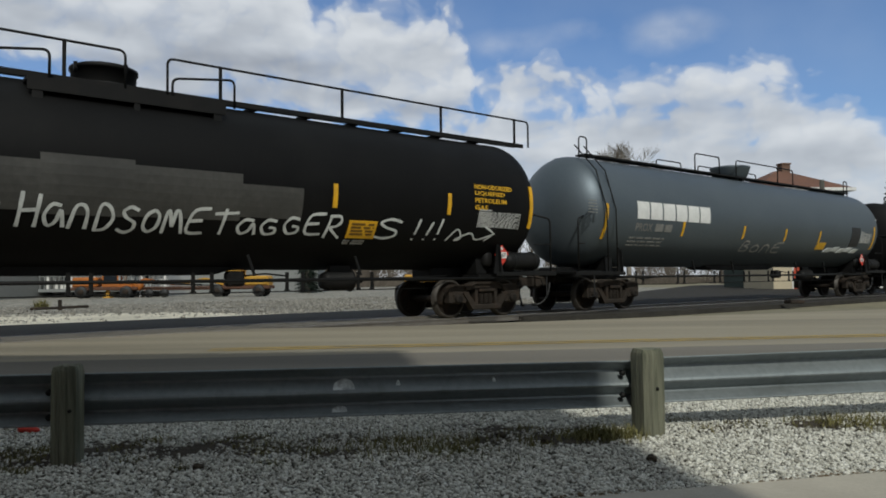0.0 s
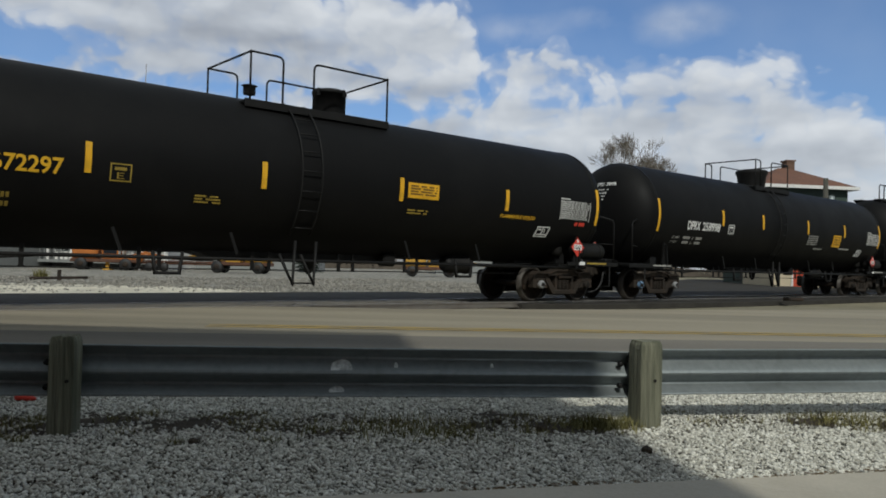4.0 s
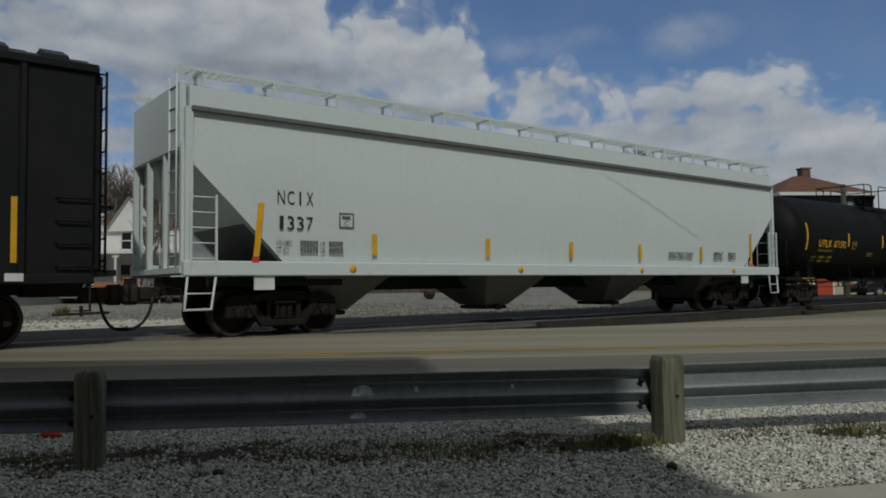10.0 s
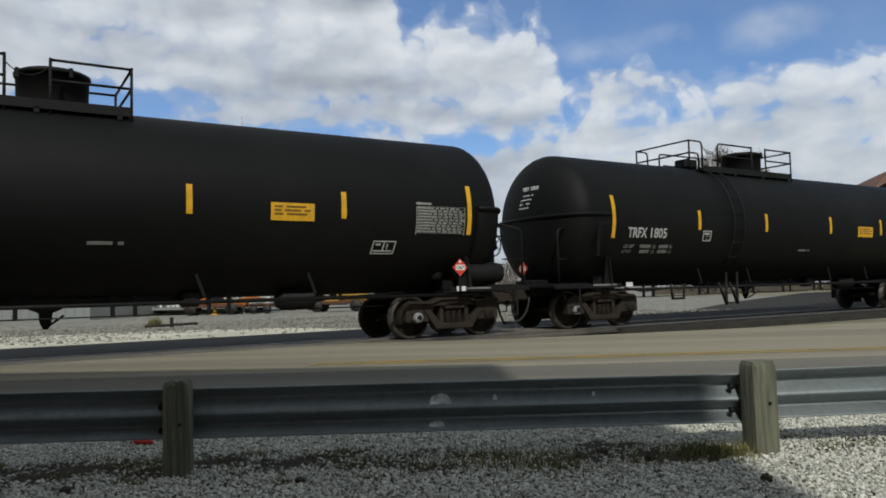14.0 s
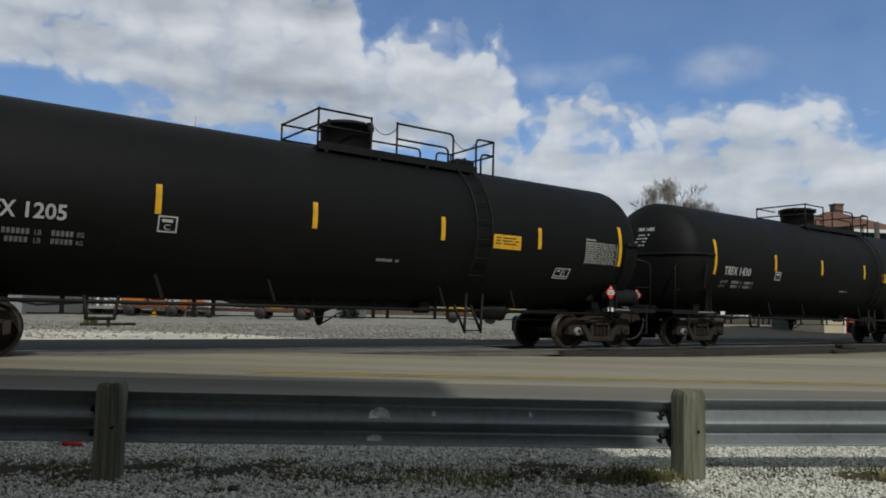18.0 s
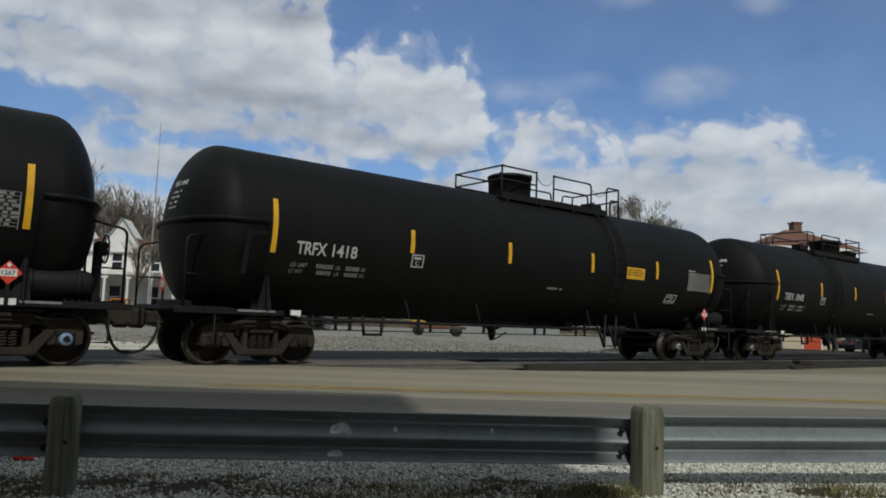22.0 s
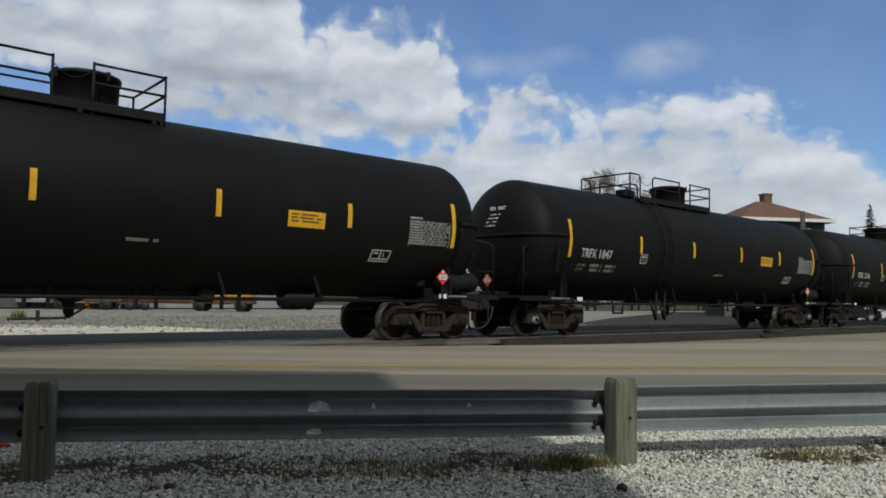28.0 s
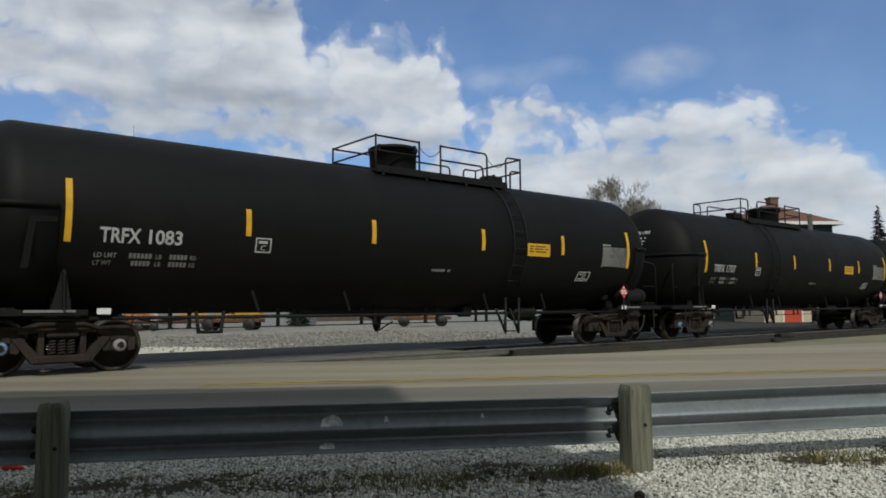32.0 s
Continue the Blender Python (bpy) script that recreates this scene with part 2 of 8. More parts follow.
# hopper paint darkened to hold the shade of bays and end slopes, plus random grime
M["hopper_grey"] = material("grimy_shaded_hopper_paint", (0.13, 0.135, 0.13), 0.6, vary=0.2, scale=0.8, grain=20, bump=0.05, dirt=(0.06, 0.057, 0.05), dirt_amount=0.5)
M["boxcar"] = material("dark_slate_hopper_paint", (0.0130, 0.0137, 0.0142), 0.5, spec=0.18, vary=0.2, scale=0.6, grain=16, bump=0.06, streak=0.25, dirt=(0.024, 0.024, 0.023), dirt_amount=0.25, dirt_scale=0.6)
M["steel_dark"] = material("dark_underframe_steel", (0.007, 0.007, 0.007), 0.62, vary=0.3, scale=3, grain=40, bump=0.12, dirt=(0.020, 0.017, 0.014), dirt_amount=0.35, dirt_scale=2.0, spec=0.25)
M["truck"] = material("grimy_cast_steel", (0.030, 0.024, 0.019), 0.78, vary=0.4, scale=4, grain=50, bump=0.25, dirt=(0.060, 0.038, 0.025), dirt_amount=0.55, dirt_scale=3.0, spec=0.22)
M["truck_dark"] = material("grimy_dark_steel", (0.016, 0.014, 0.012), 0.78, vary=0.4, scale=4, grain=50, bump=0.25, dirt=(0.036, 0.027, 0.020), dirt_amount=0.5, dirt_scale=3.0, spec=0.22)
M["wheel"] = material("rusty_wheel_steel", (0.020, 0.015, 0.011), 0.72, 0.1, vary=0.3, scale=5, grain=60, bump=0.15, dirt=(0.042, 0.025, 0.016), dirt_amount=0.55, dirt_scale=4.0, spec=0.22)
M["rail"] = material("polished_rail_steel", (0.36, 0.33, 0.30), 0.4, 0.85, vary=0.2, scale=3, grain=40, bump=0.1, dirt=(0.14, 0.09, 0.06), dirt_amount=0.4)
M["hub_blue"] = material("pale_blue_bearing_cap", (0.16, 0.27, 0.42), 0.5, vary=0.15, scale=20, grain=90, bump=0.05)
M["hub_white"] = material("grey_bearing_cap", (0.26, 0.265, 0.27), 0.5, vary=0.2, scale=20, grain=90, bump=0.05)
M["yellow"] = material("yellow_reflective_sheet", (0.74, 0.40, 0.012), 0.45, vary=0.12, scale=6, grain=80, bump=0.02, dirt=(0.38, 0.23, 0.03), dirt_amount=0.4, dirt_scale=4)
M["yellow_paint"] = material("yellow_stencil_paint", (0.70, 0.40, 0.012), 0.6, vary=0.15, scale=5, grain=60, bump=0.02)
M["amber"] = material("faded_yellow_stencil", (0.30, 0.21, 0.03), 0.6, vary=0.3, scale=5, grain=60, bump=0.02)
M["white_paint"] = material("white_stencil_paint", (0.72, 0.72, 0.70), 0.6, vary=0.1, scale=6, grain=60, bump=0.02)
M["grey_stencil"] = material("faded_white_stencil", (0.20, 0.20, 0.19), 0.6, vary=0.3, scale=8, grain=70, bump=0.02)
M["black_paint"] = material("black_stencil_paint", (0.02, 0.02, 0.022), 0.55, vary=0.15, scale=6, grain=60, bump=0.02)
M["red"] = material("red_placard", (0.62, 0.05, 0.03), 0.45, vary=0.1, scale=9, grain=80, bump=0.02)
M["spray"] = material("white_spray_paint", (0.60, 0.62, 0.60), 0.7, vary=0.25, scale=5, grain=50, bump=0.0)
M["paint_out"] = material("grey_paint_over", (0.052, 0.051, 0.046), 0.6, vary=0.4, scale=1.0, grain=9, bump=0.03, streak=0.5, dirt=(0.030, 0.030, 0.028), dirt_amount=0.5, dirt_scale=0.7)
M["rubber"] = material("black_rubber_hose", (0.015, 0.015, 0.015), 0.6, vary=0.2, scale=9, grain=60, bump=0.05)
M["galv"] = material("weathered_galvanised_steel", (0.245, 0.272, 0.276), 0.41, 0.42, vary=0.20, scale=2.2, grain=22, bump=0.04, streak=0.30, dirt=(0.085, 0.092, 0.085), dirt_amount=0.5, dirt_scale=1.8, rough_vary=0.08, stretch=(0.25, 1.0, 2.5), spec=0.4)
M["pale_zinc"] = material("chalky_pale_zinc", (0.60, 0.63, 0.62), 0.7, vary=0.55, scale=14, grain=50, bump=0.0)
M["wood"] = material("weathered_green_treated_timber", (0.185, 0.186, 0.130), 0.9, vary=0.55, scale=1.6, grain=2.4, bump=1.0, bump_scale=4.0, streak=0.7, dirt=(0.046, 0.054, 0.036), dirt_amount=0.75, dirt_scale=1.1, stretch=(16.0, 16.0, 1.1), along=True)
M["asphalt"] = material("worn_asphalt", (0.272, 0.240, 0.176), 0.88, vary=0.34, scale=0.5, grain=90, bump=0.35, bump_scale=140, dirt=(0.385, 0.340, 0.245), dirt_amount=0.6, dirt_scale=0.18, coords="Object", rough_vary=0.05, stretch=(0.12, 1.6, 1.0))
M["asphalt_dark"] = material("dark_asphalt_patch", (0.175, 0.158, 0.128), 0.88, vary=0.22, scale=0.6, grain=90, bump=0.35, bump_scale=140, dirt=(0.21, 0.19, 0.155), dirt_amount=0.45, dirt_scale=0.3, rough_vary=0.05, stretch=(0.12, 1.6, 1.0))
M["concrete"] = material("pale_concrete", (0.42, 0.385, 0.31), 0.85, vary=0.14, scale=0.8, grain=50, bump=0.2, dirt=(0.28, 0.25, 0.20), dirt_amount=0.5, dirt_scale=0.7)
M["gravel_bed"] = material("crushed_stone_bed", (0.36, 0.335, 0.275), 0.95, vary=0.4, scale=3.0, grain=55, bump=0.9, bump_scale=60, dirt=(0.22, 0.20, 0.155), dirt_amount=0.5, dirt_scale=6.0, spec=0.2)
M["lot"] = material("grey_gravel_lot", (0.245, 0.235, 0.205), 0.95, vary=0.75, scale=2.6, grain=8, bump=1.0, bump_scale=7, dirt=(0.36, 0.335, 0.28), dirt_amount=0.6, dirt_scale=0.22, spec=0.2)
M["lot_stone"] = material("mixed_lot_stone", (0.30, 0.285, 0.25), 0.9, vary=0.75, scale=7.0, grain=30, bump=0.1, dirt=(0.10, 0.095, 0.085), dirt_amount=0.7, dirt_scale=5.0, spec=0.2)
M["lot_white"] = material("pale_packed_limestone", (0.60, 0.56, 0.455), 0.95, vary=0.2, scale=0.5, grain=10, bump=0.6, bump_scale=9, dirt=(0.40, 0.37, 0.29), dirt_amount=0.55, dirt_scale=0.35, spec=0.2)
M["ballast"] = material("dark_track_ballast", (0.042, 0.039, 0.034), 0.95, vary=0.4, scale=2.0, grain=20, bump=0.9, bump_scale=18, spec=0.2)
M["field"] = material("dry_winter_grass_ground", (0.22, 0.20, 0.135), 0.95, vary=0.4, scale=0.08, grain=3, bump=0.6, bump_scale=5, dirt=(0.30, 0.28, 0.225), dirt_amount=0.6, dirt_scale=0.05, spec=0.2)
M["line_yellow"] = material("worn_yellow_road_paint", (0.42, 0.29, 0.07), 0.8, vary=0.2, scale=2, grain=60, bump=0.1, dirt=(0.20, 0.18, 0.14), dirt_amount=0.7, dirt_scale=1.3)
M["dirt"] = material("dark_damp_soil", (0.060, 0.050, 0.037), 0.95, vary=0.55, scale=6.0, grain=60, bump=1.0, bump_scale=45, dirt=(0.115, 0.095, 0.068), dirt_amount=0.6, dirt_scale=14.0, spec=0.2)
M["grass"] = material("yellow_green_tuft_grass", (0.168, 0.152, 0.052), 0.8, vary=0.4, scale=3.0, grain=30, bump=0.0, dirt=(0.085, 0.095, 0.034), dirt_amount=0.6, dirt_scale=2.0)
M["bark"] = material("grey_brown_bark", (0.215, 0.188, 0.155), 0.9, vary=0.3, scale=1.5, grain=12, bump=0.3)
M["needles"] = material("dark_spruce_needles", (0.018, 0.030, 0.020), 0.8, vary=0.4, scale=1.5, grain=12, bump=0.0)
M["shingle"] = material("brown_roof_shingles", (0.155, 0.074, 0.047), 0.85, vary=0.25, scale=0.8, grain=8, bump=0.3, dirt=(0.075, 0.052, 0.044), dirt_amount=0.5)
M["brick"] = material("brown_chimney_brick", (0.15, 0.088, 0.06), 0.85, vary=0.3, scale=3, grain=14, bump=0.3)
M["green_wall"] = material("dark_green_boards", (0.035, 0.055, 0.045), 0.7, vary=0.2, scale=1, grain=12, bump=0.1)
M["white_wall"] = material("white_painted_boards", (0.74, 0.73, 0.70), 0.7, vary=0.06, scale=1, grain=12, bump=0.1, dirt=(0.5, 0.48, 0.44), dirt_amount=0.3)
M["grey_wall"] = material("grey_metal_cladding", (0.24, 0.25, 0.245), 0.6, vary=0.1, scale=0.6, grain=10, bump=0.1, dirt=(0.17, 0.17, 0.16), dirt_amount=0.3)
M["cream_wall"] = material("cream_block_wall", (0.55, 0.47, 0.33), 0.8, vary=0.1, scale=1, grain=12, bump=0.1)
M["red_door"] = material("red_roller_door", (0.50, 0.07, 0.03), 0.6, vary=0.12, scale=2, grain=20, bump=0.05)
M["orange"] = material("orange_machine_paint", (0.42, 0.13, 0.018), 0.55, vary=0.2, scale=2, grain=20, bump=0.1, dirt=(0.30, 0.14, 0.04), dirt_amount=0.5)
M["mach_yellow"] = material("yellow_machine_paint", (0.50, 0.27, 0.03), 0.55, vary=0.2, scale=2, grain=20, bump=0.1, dirt=(0.35, 0.22, 0.05), dirt_amount=0.4)
M["glass_dark"] = material("dark_window_glass", (0.02, 0.024, 0.03), 0.08, vary=0.1, scale=1, grain=5, bump=0.0, rough_vary=0.03)
M["car_white"] = material("white_car_paint", (0.75, 0.75, 0.74), 0.25, vary=0.03, scale=2, grain=20, bump=0.0, rough_vary=0.05)
M["car_dark"] = material("dark_car_paint", (0.02, 0.022, 0.028), 0.25, vary=0.1, scale=2, grain=20, bump=0.0, rough_vary=0.05)
M["brick_wall"] = material("dull_brick_wall", (0.22, 0.13, 0.10), 0.9, vary=0.2, scale=1, grain=12, bump=0.3)
M["pale_print"] = material("pale_stencil_print", (0.30, 0.295, 0.275), 0.6, vary=0.3, scale=8, grain=70, bump=0.02)
M["white_print"] = material("white_stencil_print", (0.50, 0.50, 0.48), 0.6, vary=0.25, scale=8, grain=70, bump=0.02)
M["rust_beam"] = material("dark_rusty_beam", (0.10, 0.045, 0.025), 0.8, vary=0.3, scale=3, grain=30, bump=0.2)
M["woods"] = material("far_bare_wood", (0.115, 0.098, 0.080), 0.9, vary=0.3, scale=0.2, grain=2, bump=0.0, spec=0.2)
M["pole_wood"] = material("dark_creosoted_pole", (0.075, 0.072, 0.058), 0.9, vary=0.35, scale=2.0, grain=12, bump=0.3)
M["panel_ink"] = material("brown_panel_print", (0.16, 0.085, 0.008), 0.6, vary=0.2, scale=8, grain=60, bump=0.0)
M["wheel_rim"] = material("worn_wheel_rim", (0.055, 0.048, 0.040), 0.55, 0.3, vary=0.35, scale=6, grain=60, bump=0.1, dirt=(0.022, 0.017, 0.013), dirt_amount=0.6, dirt_scale=5)
M["litter"] = material("brown_dead_leaves", (0.115, 0.082, 0.045), 0.9, vary=0.5, scale=9.0, grain=60, bump=0.0, spec=0.2)
M["worn_letters"] = material("worn_white_lettering", (0.44, 0.44, 0.43), 0.6, vary=0.22, scale=6, grain=50, bump=0.02)
M["mast_grey"] = material("galvanised_mast_grey", (0.34, 0.33, 0.32), 0.6, 0.3, vary=0.2, scale=1.5, grain=20, bump=0.05)
M["smear"] = material("grey_scrape_mark", (0.57, 0.62, 0.615), 0.5, vary=0.12, scale=3, grain=30, bump=0.02)
# dark ground colour that deepens the train's shadow
M["track_bed"] = material("dark_train_shade_ground", (0.085, 0.080, 0.072), 0.9, vary=0.3, scale=0.8, grain=40, bump=0.5, bump_scale=60, dirt=(0.13, 0.12, 0.10), dirt_amount=0.4, dirt_scale=0.5, spec=0.2)

# ---- mesh building ----
class Shape:
    """Vertices and faces of one mesh."""

    def __init__(self):
        self.v, self.f, self.smooth = [], [], []

    def add(self, verts, faces, smooth=False):
        o = len(self.v)
        self.v += [tuple(p) for p in verts]
        self.f += [tuple(i + o for i in q) for q in faces]
        self.smooth += [smooth] * len(faces)
        return self

    def box(self, c, s, turn=None, bevel=0.0):
        hx, hy, hz = s[0] / 2, s[1] / 2, s[2] / 2
        if bevel:
            b = min(bevel, hx * 0.6, hy * 0.6, hz * 0.6)
            pts, faces = [], []
            for sx in (-1, 1):
                for sy in (-1, 1):
                    for sz in (-1, 1):
                        pts += [(sx * hx, sy * (hy - b), sz * (hz - b)), (sx * (hx - b), sy * hy, sz * (hz - b)), (sx * (hx - b), sy * (hy - b), sz * hz)]
            ix = lambda sx, sy, sz, k: ((sx > 0) * 4 + (sy > 0) * 2 + (sz > 0)) * 3 + k
            for s1 in (-1, 1):
                faces.append([ix(s1, -1, -1, 0), ix(s1, 1, -1, 0), ix(s1, 1, 1, 0), ix(s1, -1, 1, 0)][::s1])
                faces.append([ix(-1, s1, -1, 1), ix(-1, s1, 1, 1), ix(1, s1, 1, 1), ix(1, s1, -1, 1)][::s1])
                faces.append([ix(-1, -1, s1, 2), ix(1, -1, s1, 2), ix(1, 1, s1, 2), ix(-1, 1, s1, 2)][::s1])
                for s2 in (-1, 1):
                    faces.append([ix(s1, s2, -1, 0), ix(s1, s2, -1, 1), ix(s1, s2, 1, 1), ix(s1, s2, 1, 0)][::-s1 * s2])
                    faces.append([ix(s1, -1, s2, 0), ix(s1, -1, s2, 2), ix(s1, 1, s2, 2), ix(s1, 1, s2, 0)][::s1 * s2])
                    faces.append([ix(-1, s1, s2, 1), ix(-1, s1, s2, 2), ix(1, s1, s2, 2), ix(1, s1, s2, 1)][::-s1 * s2])
                    for s3 in (-1, 1):
                        faces.append([ix(s1, s2, s3, 0), ix(s1, s2, s3, 1), ix(s1, s2, s3, 2)][::s1 * s2 * s3])
        else:
            pts = [(x * hx, y * hy, z * hz) for x in (-1, 1) for y in (-1, 1) for z in (-1, 1)]
            faces = [(0, 1, 3, 2), (4, 6, 7, 5), (0, 4, 5, 1), (2, 3, 7, 6), (0, 2, 6, 4), (1, 5, 7, 3)]
        if turn is not None:
            pts = [turn @ Vector(p) for p in pts]
        return self.add([(p[0] + c[0], p[1] + c[1], p[2] + c[2]) for p in pts], faces)

    def pipe(self, pts, r, n=8, caps=True):
        """A round bar along a line of points."""
        pts = [Vector(p) for p in pts]
        rings = []
        up = None
        for i, p in enumerate(pts):
            a = (p - pts[i - 1]).normalized() if i else (pts[1] - p).normalized()
            b = (pts[i + 1] - p).normalized() if i < len(pts) - 1 else a
            t = (a + b).normalized() if (a + b).length > 1e-6 else a
            if up is None:
                up = Vector((0, 0, 1)) if abs(t.z) < 0.9 else Vector((1, 0, 0))
            s = t.cross(up).normalized()
            up = s.cross(t).normalized()
            k = 1 / max(math.sqrt((1 + a.dot(b)) / 2), 0.6)
            rings.append([p + (s * math.cos(q) + up * math.sin(q)) * r * (k if 0 < i < len(pts) - 1 else 1) for q in (2 * math.pi * j / n for j in range(n))])
        verts = [v for ring in rings for v in ring]
        faces = [(i * n + j, i * n + (j + 1) % n, (i + 1) * n + (j + 1) % n, (i + 1) * n + j) for i in range(len(pts) - 1) for j in range(n)]
        self.add(verts, faces, True)
        if caps:
            o = len(self.v) - len(verts)
            self.f += [tuple(o + j for j in reversed(range(n))), tuple(o + len(verts) - n + j for j in range(n))]
            self.smooth += [False, False]
        return self

    def lathe(self, prof, axis="x", c=(0, 0, 0), n=32, a0=0.0, a1=2 * math.pi, smooth=True):
        """(along, radius) pairs turned about an axis through c."""
        full = abs(a1 - a0 - 2 * math.pi) < 1e-6
        m = n if full else n + 1
        verts = []
        for d, r in prof:
            for j in range(m):
                q = a0 + (a1 - a0) * j / n
                p = {"x": (d, -r * math.cos(q), r * math.sin(q)), "y": (r * math.cos(q), d, r * math.sin(q)), "z": (r * math.cos(q), r * math.sin(q), d)}[axis]
                verts.append((p[0] + c[0], p[1] + c[1], p[2] + c[2]))
        faces = []
        for i in range(len(prof) - 1):
            for j in range(n):
                k = (j + 1) % m
                q = (i * m + j, i * m + k, (i + 1) * m + k, (i + 1) * m + j)
                faces.append(q if axis != "z" else q)
        return self.add(verts, faces, smooth)

    def prism(self, poly, axis, a, b):
        """A flat outline pushed from a to b along an axis. Outline axes: y -> (x, z); x -> (y, z); z -> (x, y)."""
        put = {"y": lambda p, d: (p[0], d, p[1]), "x": lambda p, d: (d, p[0], p[1]), "z": lambda p, d: (p[0], p[1], d)}[axis]
        n = len(poly)
        verts = [put(p, a) for p in poly] + [put(p, b) for p in poly]
        faces = [tuple(range(n)), tuple(reversed(range(n, 2 * n)))] + [(i, n + i, n + (i + 1) % n, (i + 1) % n) for i in range(n)]
        return self.add(verts, faces)

    def mesh(self, name, fix=True):
        me = bpy.data.meshes.new(name)
        me.from_pydata(self.v, [], self.f)
        me.polygons.foreach_set("use_smooth", self.smooth)
        if fix:
            bm = bmesh.new()
            bm.from_mesh(me)
            bmesh.ops.recalc_face_normals(bm, faces=bm.faces)
            bm.to_mesh(me)
            bm.free()
        me.update()
        return me


CACHE = {}


def part(name, shape, mat, parent, label="", at=None, key=None):
    """One mesh object under a thing or a part. A key shares the mesh between alike pieces; shape may then be a function."""
    if key is not None and key in CACHE:
        me = CACHE[key]
    else:
        me = shape() if callable(shape) else shape
        me = me.mesh(name) if isinstance(me, Shape) else me
        if not me.materials:
            me.materials.append(mat)
        if key is not None:
            CACHE[key] = me
    ob = new(name, me)
    if parent is not None:
        ob.parent = parent
    if at is not None:
        ob.matrix_basis = at
    if label:
        ob["label"] = label
    if any(w in name for w in ("stencil", "print", "graffiti", "mark", "dot", "patch", "bolt_row")):
        ob["kind"] = "stuff"
    return ob


def thing(name, label, category, group="", kind="", at=None):
    ob = new(name)
    if at is not None:
        ob.matrix_basis = at
    return tagged(ob, label, category, group, kind)


def bowed(corner, r, steps=5):
    """Points of a rounded bend at the middle of three corners."""
    a, b, c = (Vector(p) for p in corner)
    u, w = (a - b).normalized(), (c - b).normalized()
    p, q = b + u * r, b + w * r
    return [tuple(p.lerp(b, t).lerp(b.lerp(q, t), t)) for t in (i / steps for i in range(steps + 1))]


def letters(body, key):
    """The outline of a word as flat points and faces, one unit high, from its lower left corner."""
    if key in CACHE:
        return CACHE[key]
    cu = bpy.data.curves.new("lettering", "FONT")
    cu.body, cu.size, cu.resolution_u, cu.offset = body, 1.0, 3, 0.022 if len(body) > 1 else 0.0
    ob = bpy.data.objects.new("lettering", cu)
    scene.collection.objects.link(ob)
    me = bpy.data.meshes.new_from_object(ob.evaluated_get(bpy.context.evaluated_depsgraph_get()))
    v = np.array([p.co[:2] for p in me.vertices])
    f = [tuple(p.vertices) for p in me.polygons]
    bpy.data.objects.remove(ob)
    bpy.data.curves.remove(cu)
    bpy.data.meshes.remove(me)
    v -= v.min(0)
    CACHE[key] = (v, f)
    return v, f

# ---- railway cars: x forward along the track, y away from the road, z up from the rail ----
class Skin:
    """The near side of a car, on which sheets and stencils lie: a barrel (r, zc) or a flat wall."""

    def __init__(self, r=0.0, zc=0.0, wall=1.6):
        self.r, self.zc, self.wall = r, zc, wall

    def at(self, x, z, off):
        if not self.r:
            return (x, -self.wall - off, z)
        a = (z - self.zc) / self.r
        return (x, -(self.r + off) * math.cos(a), self.zc + (self.r + off) * math.sin(a))

    def sheet(self, sh, x0, x1, z0, z1, off=0.006, n=6, lean=0.0, thick=0.004):
        n = n if self.r else 1
        o = len(sh.v)
        verts = []
        for k in (off + thick, off - 0.02):
            for i in range(n + 1):
                z = z0 + (z1 - z0) * i / n
                d = lean * i / n
                verts += [self.at(x0 + d, z, k), self.at(x1 + d, z, k)]
        m = 2 * (n + 1)
        faces = [(2 * i, 2 * i + 1, 2 * i + 3, 2 * i + 2) for i in range(n)]
        faces += [(2 * i, 2 * i + 2, m + 2 * i + 2, m + 2 * i) for i in range(n)] + [(2 * i + 1, m + 2 * i + 1, m + 2 * i + 3, 2 * i + 3) for i in range(n)]
        faces += [(0, m, m + 1, 1), (2 * n, 2 * n + 1, m + 2 * n + 1, m + 2 * n)]
        return sh.add(verts, faces)

    def word(self, sh, body, x0, z0, width, height, off=0.012, lean=0.0):
        v, f = letters(body, ("word", body))
        s = (width / max(v[:, 0].max(), 1e-6), height / max(v[:, 1].max(), 1e-6))
        return sh.add([self.at(x0 + p[0] * s[0] + lean * p[1] * s[1], z0 + p[1] * s[1], off) for p in v], f)

    def bars(self, sh, x0, x1, z0, z1, rows, seed, off=0.009, fill=0.62, gap=True):
        """Lines of small print as bars."""
        rnd = random.Random(seed)
        step = (z1 - z0) / rows
        for i in range(rows):
            zt = z1 - i * step
            x = x0
            while x < x1 - 0.02:
                w = min(rnd.uniform(0.10, 0.42) if gap else x1 - x0, x1 - x)
                self.sheet(sh, x, x + w * 0.92, zt - step * fill, zt, off, 2, thick=0.001)
                x += w + 0.05
        return sh


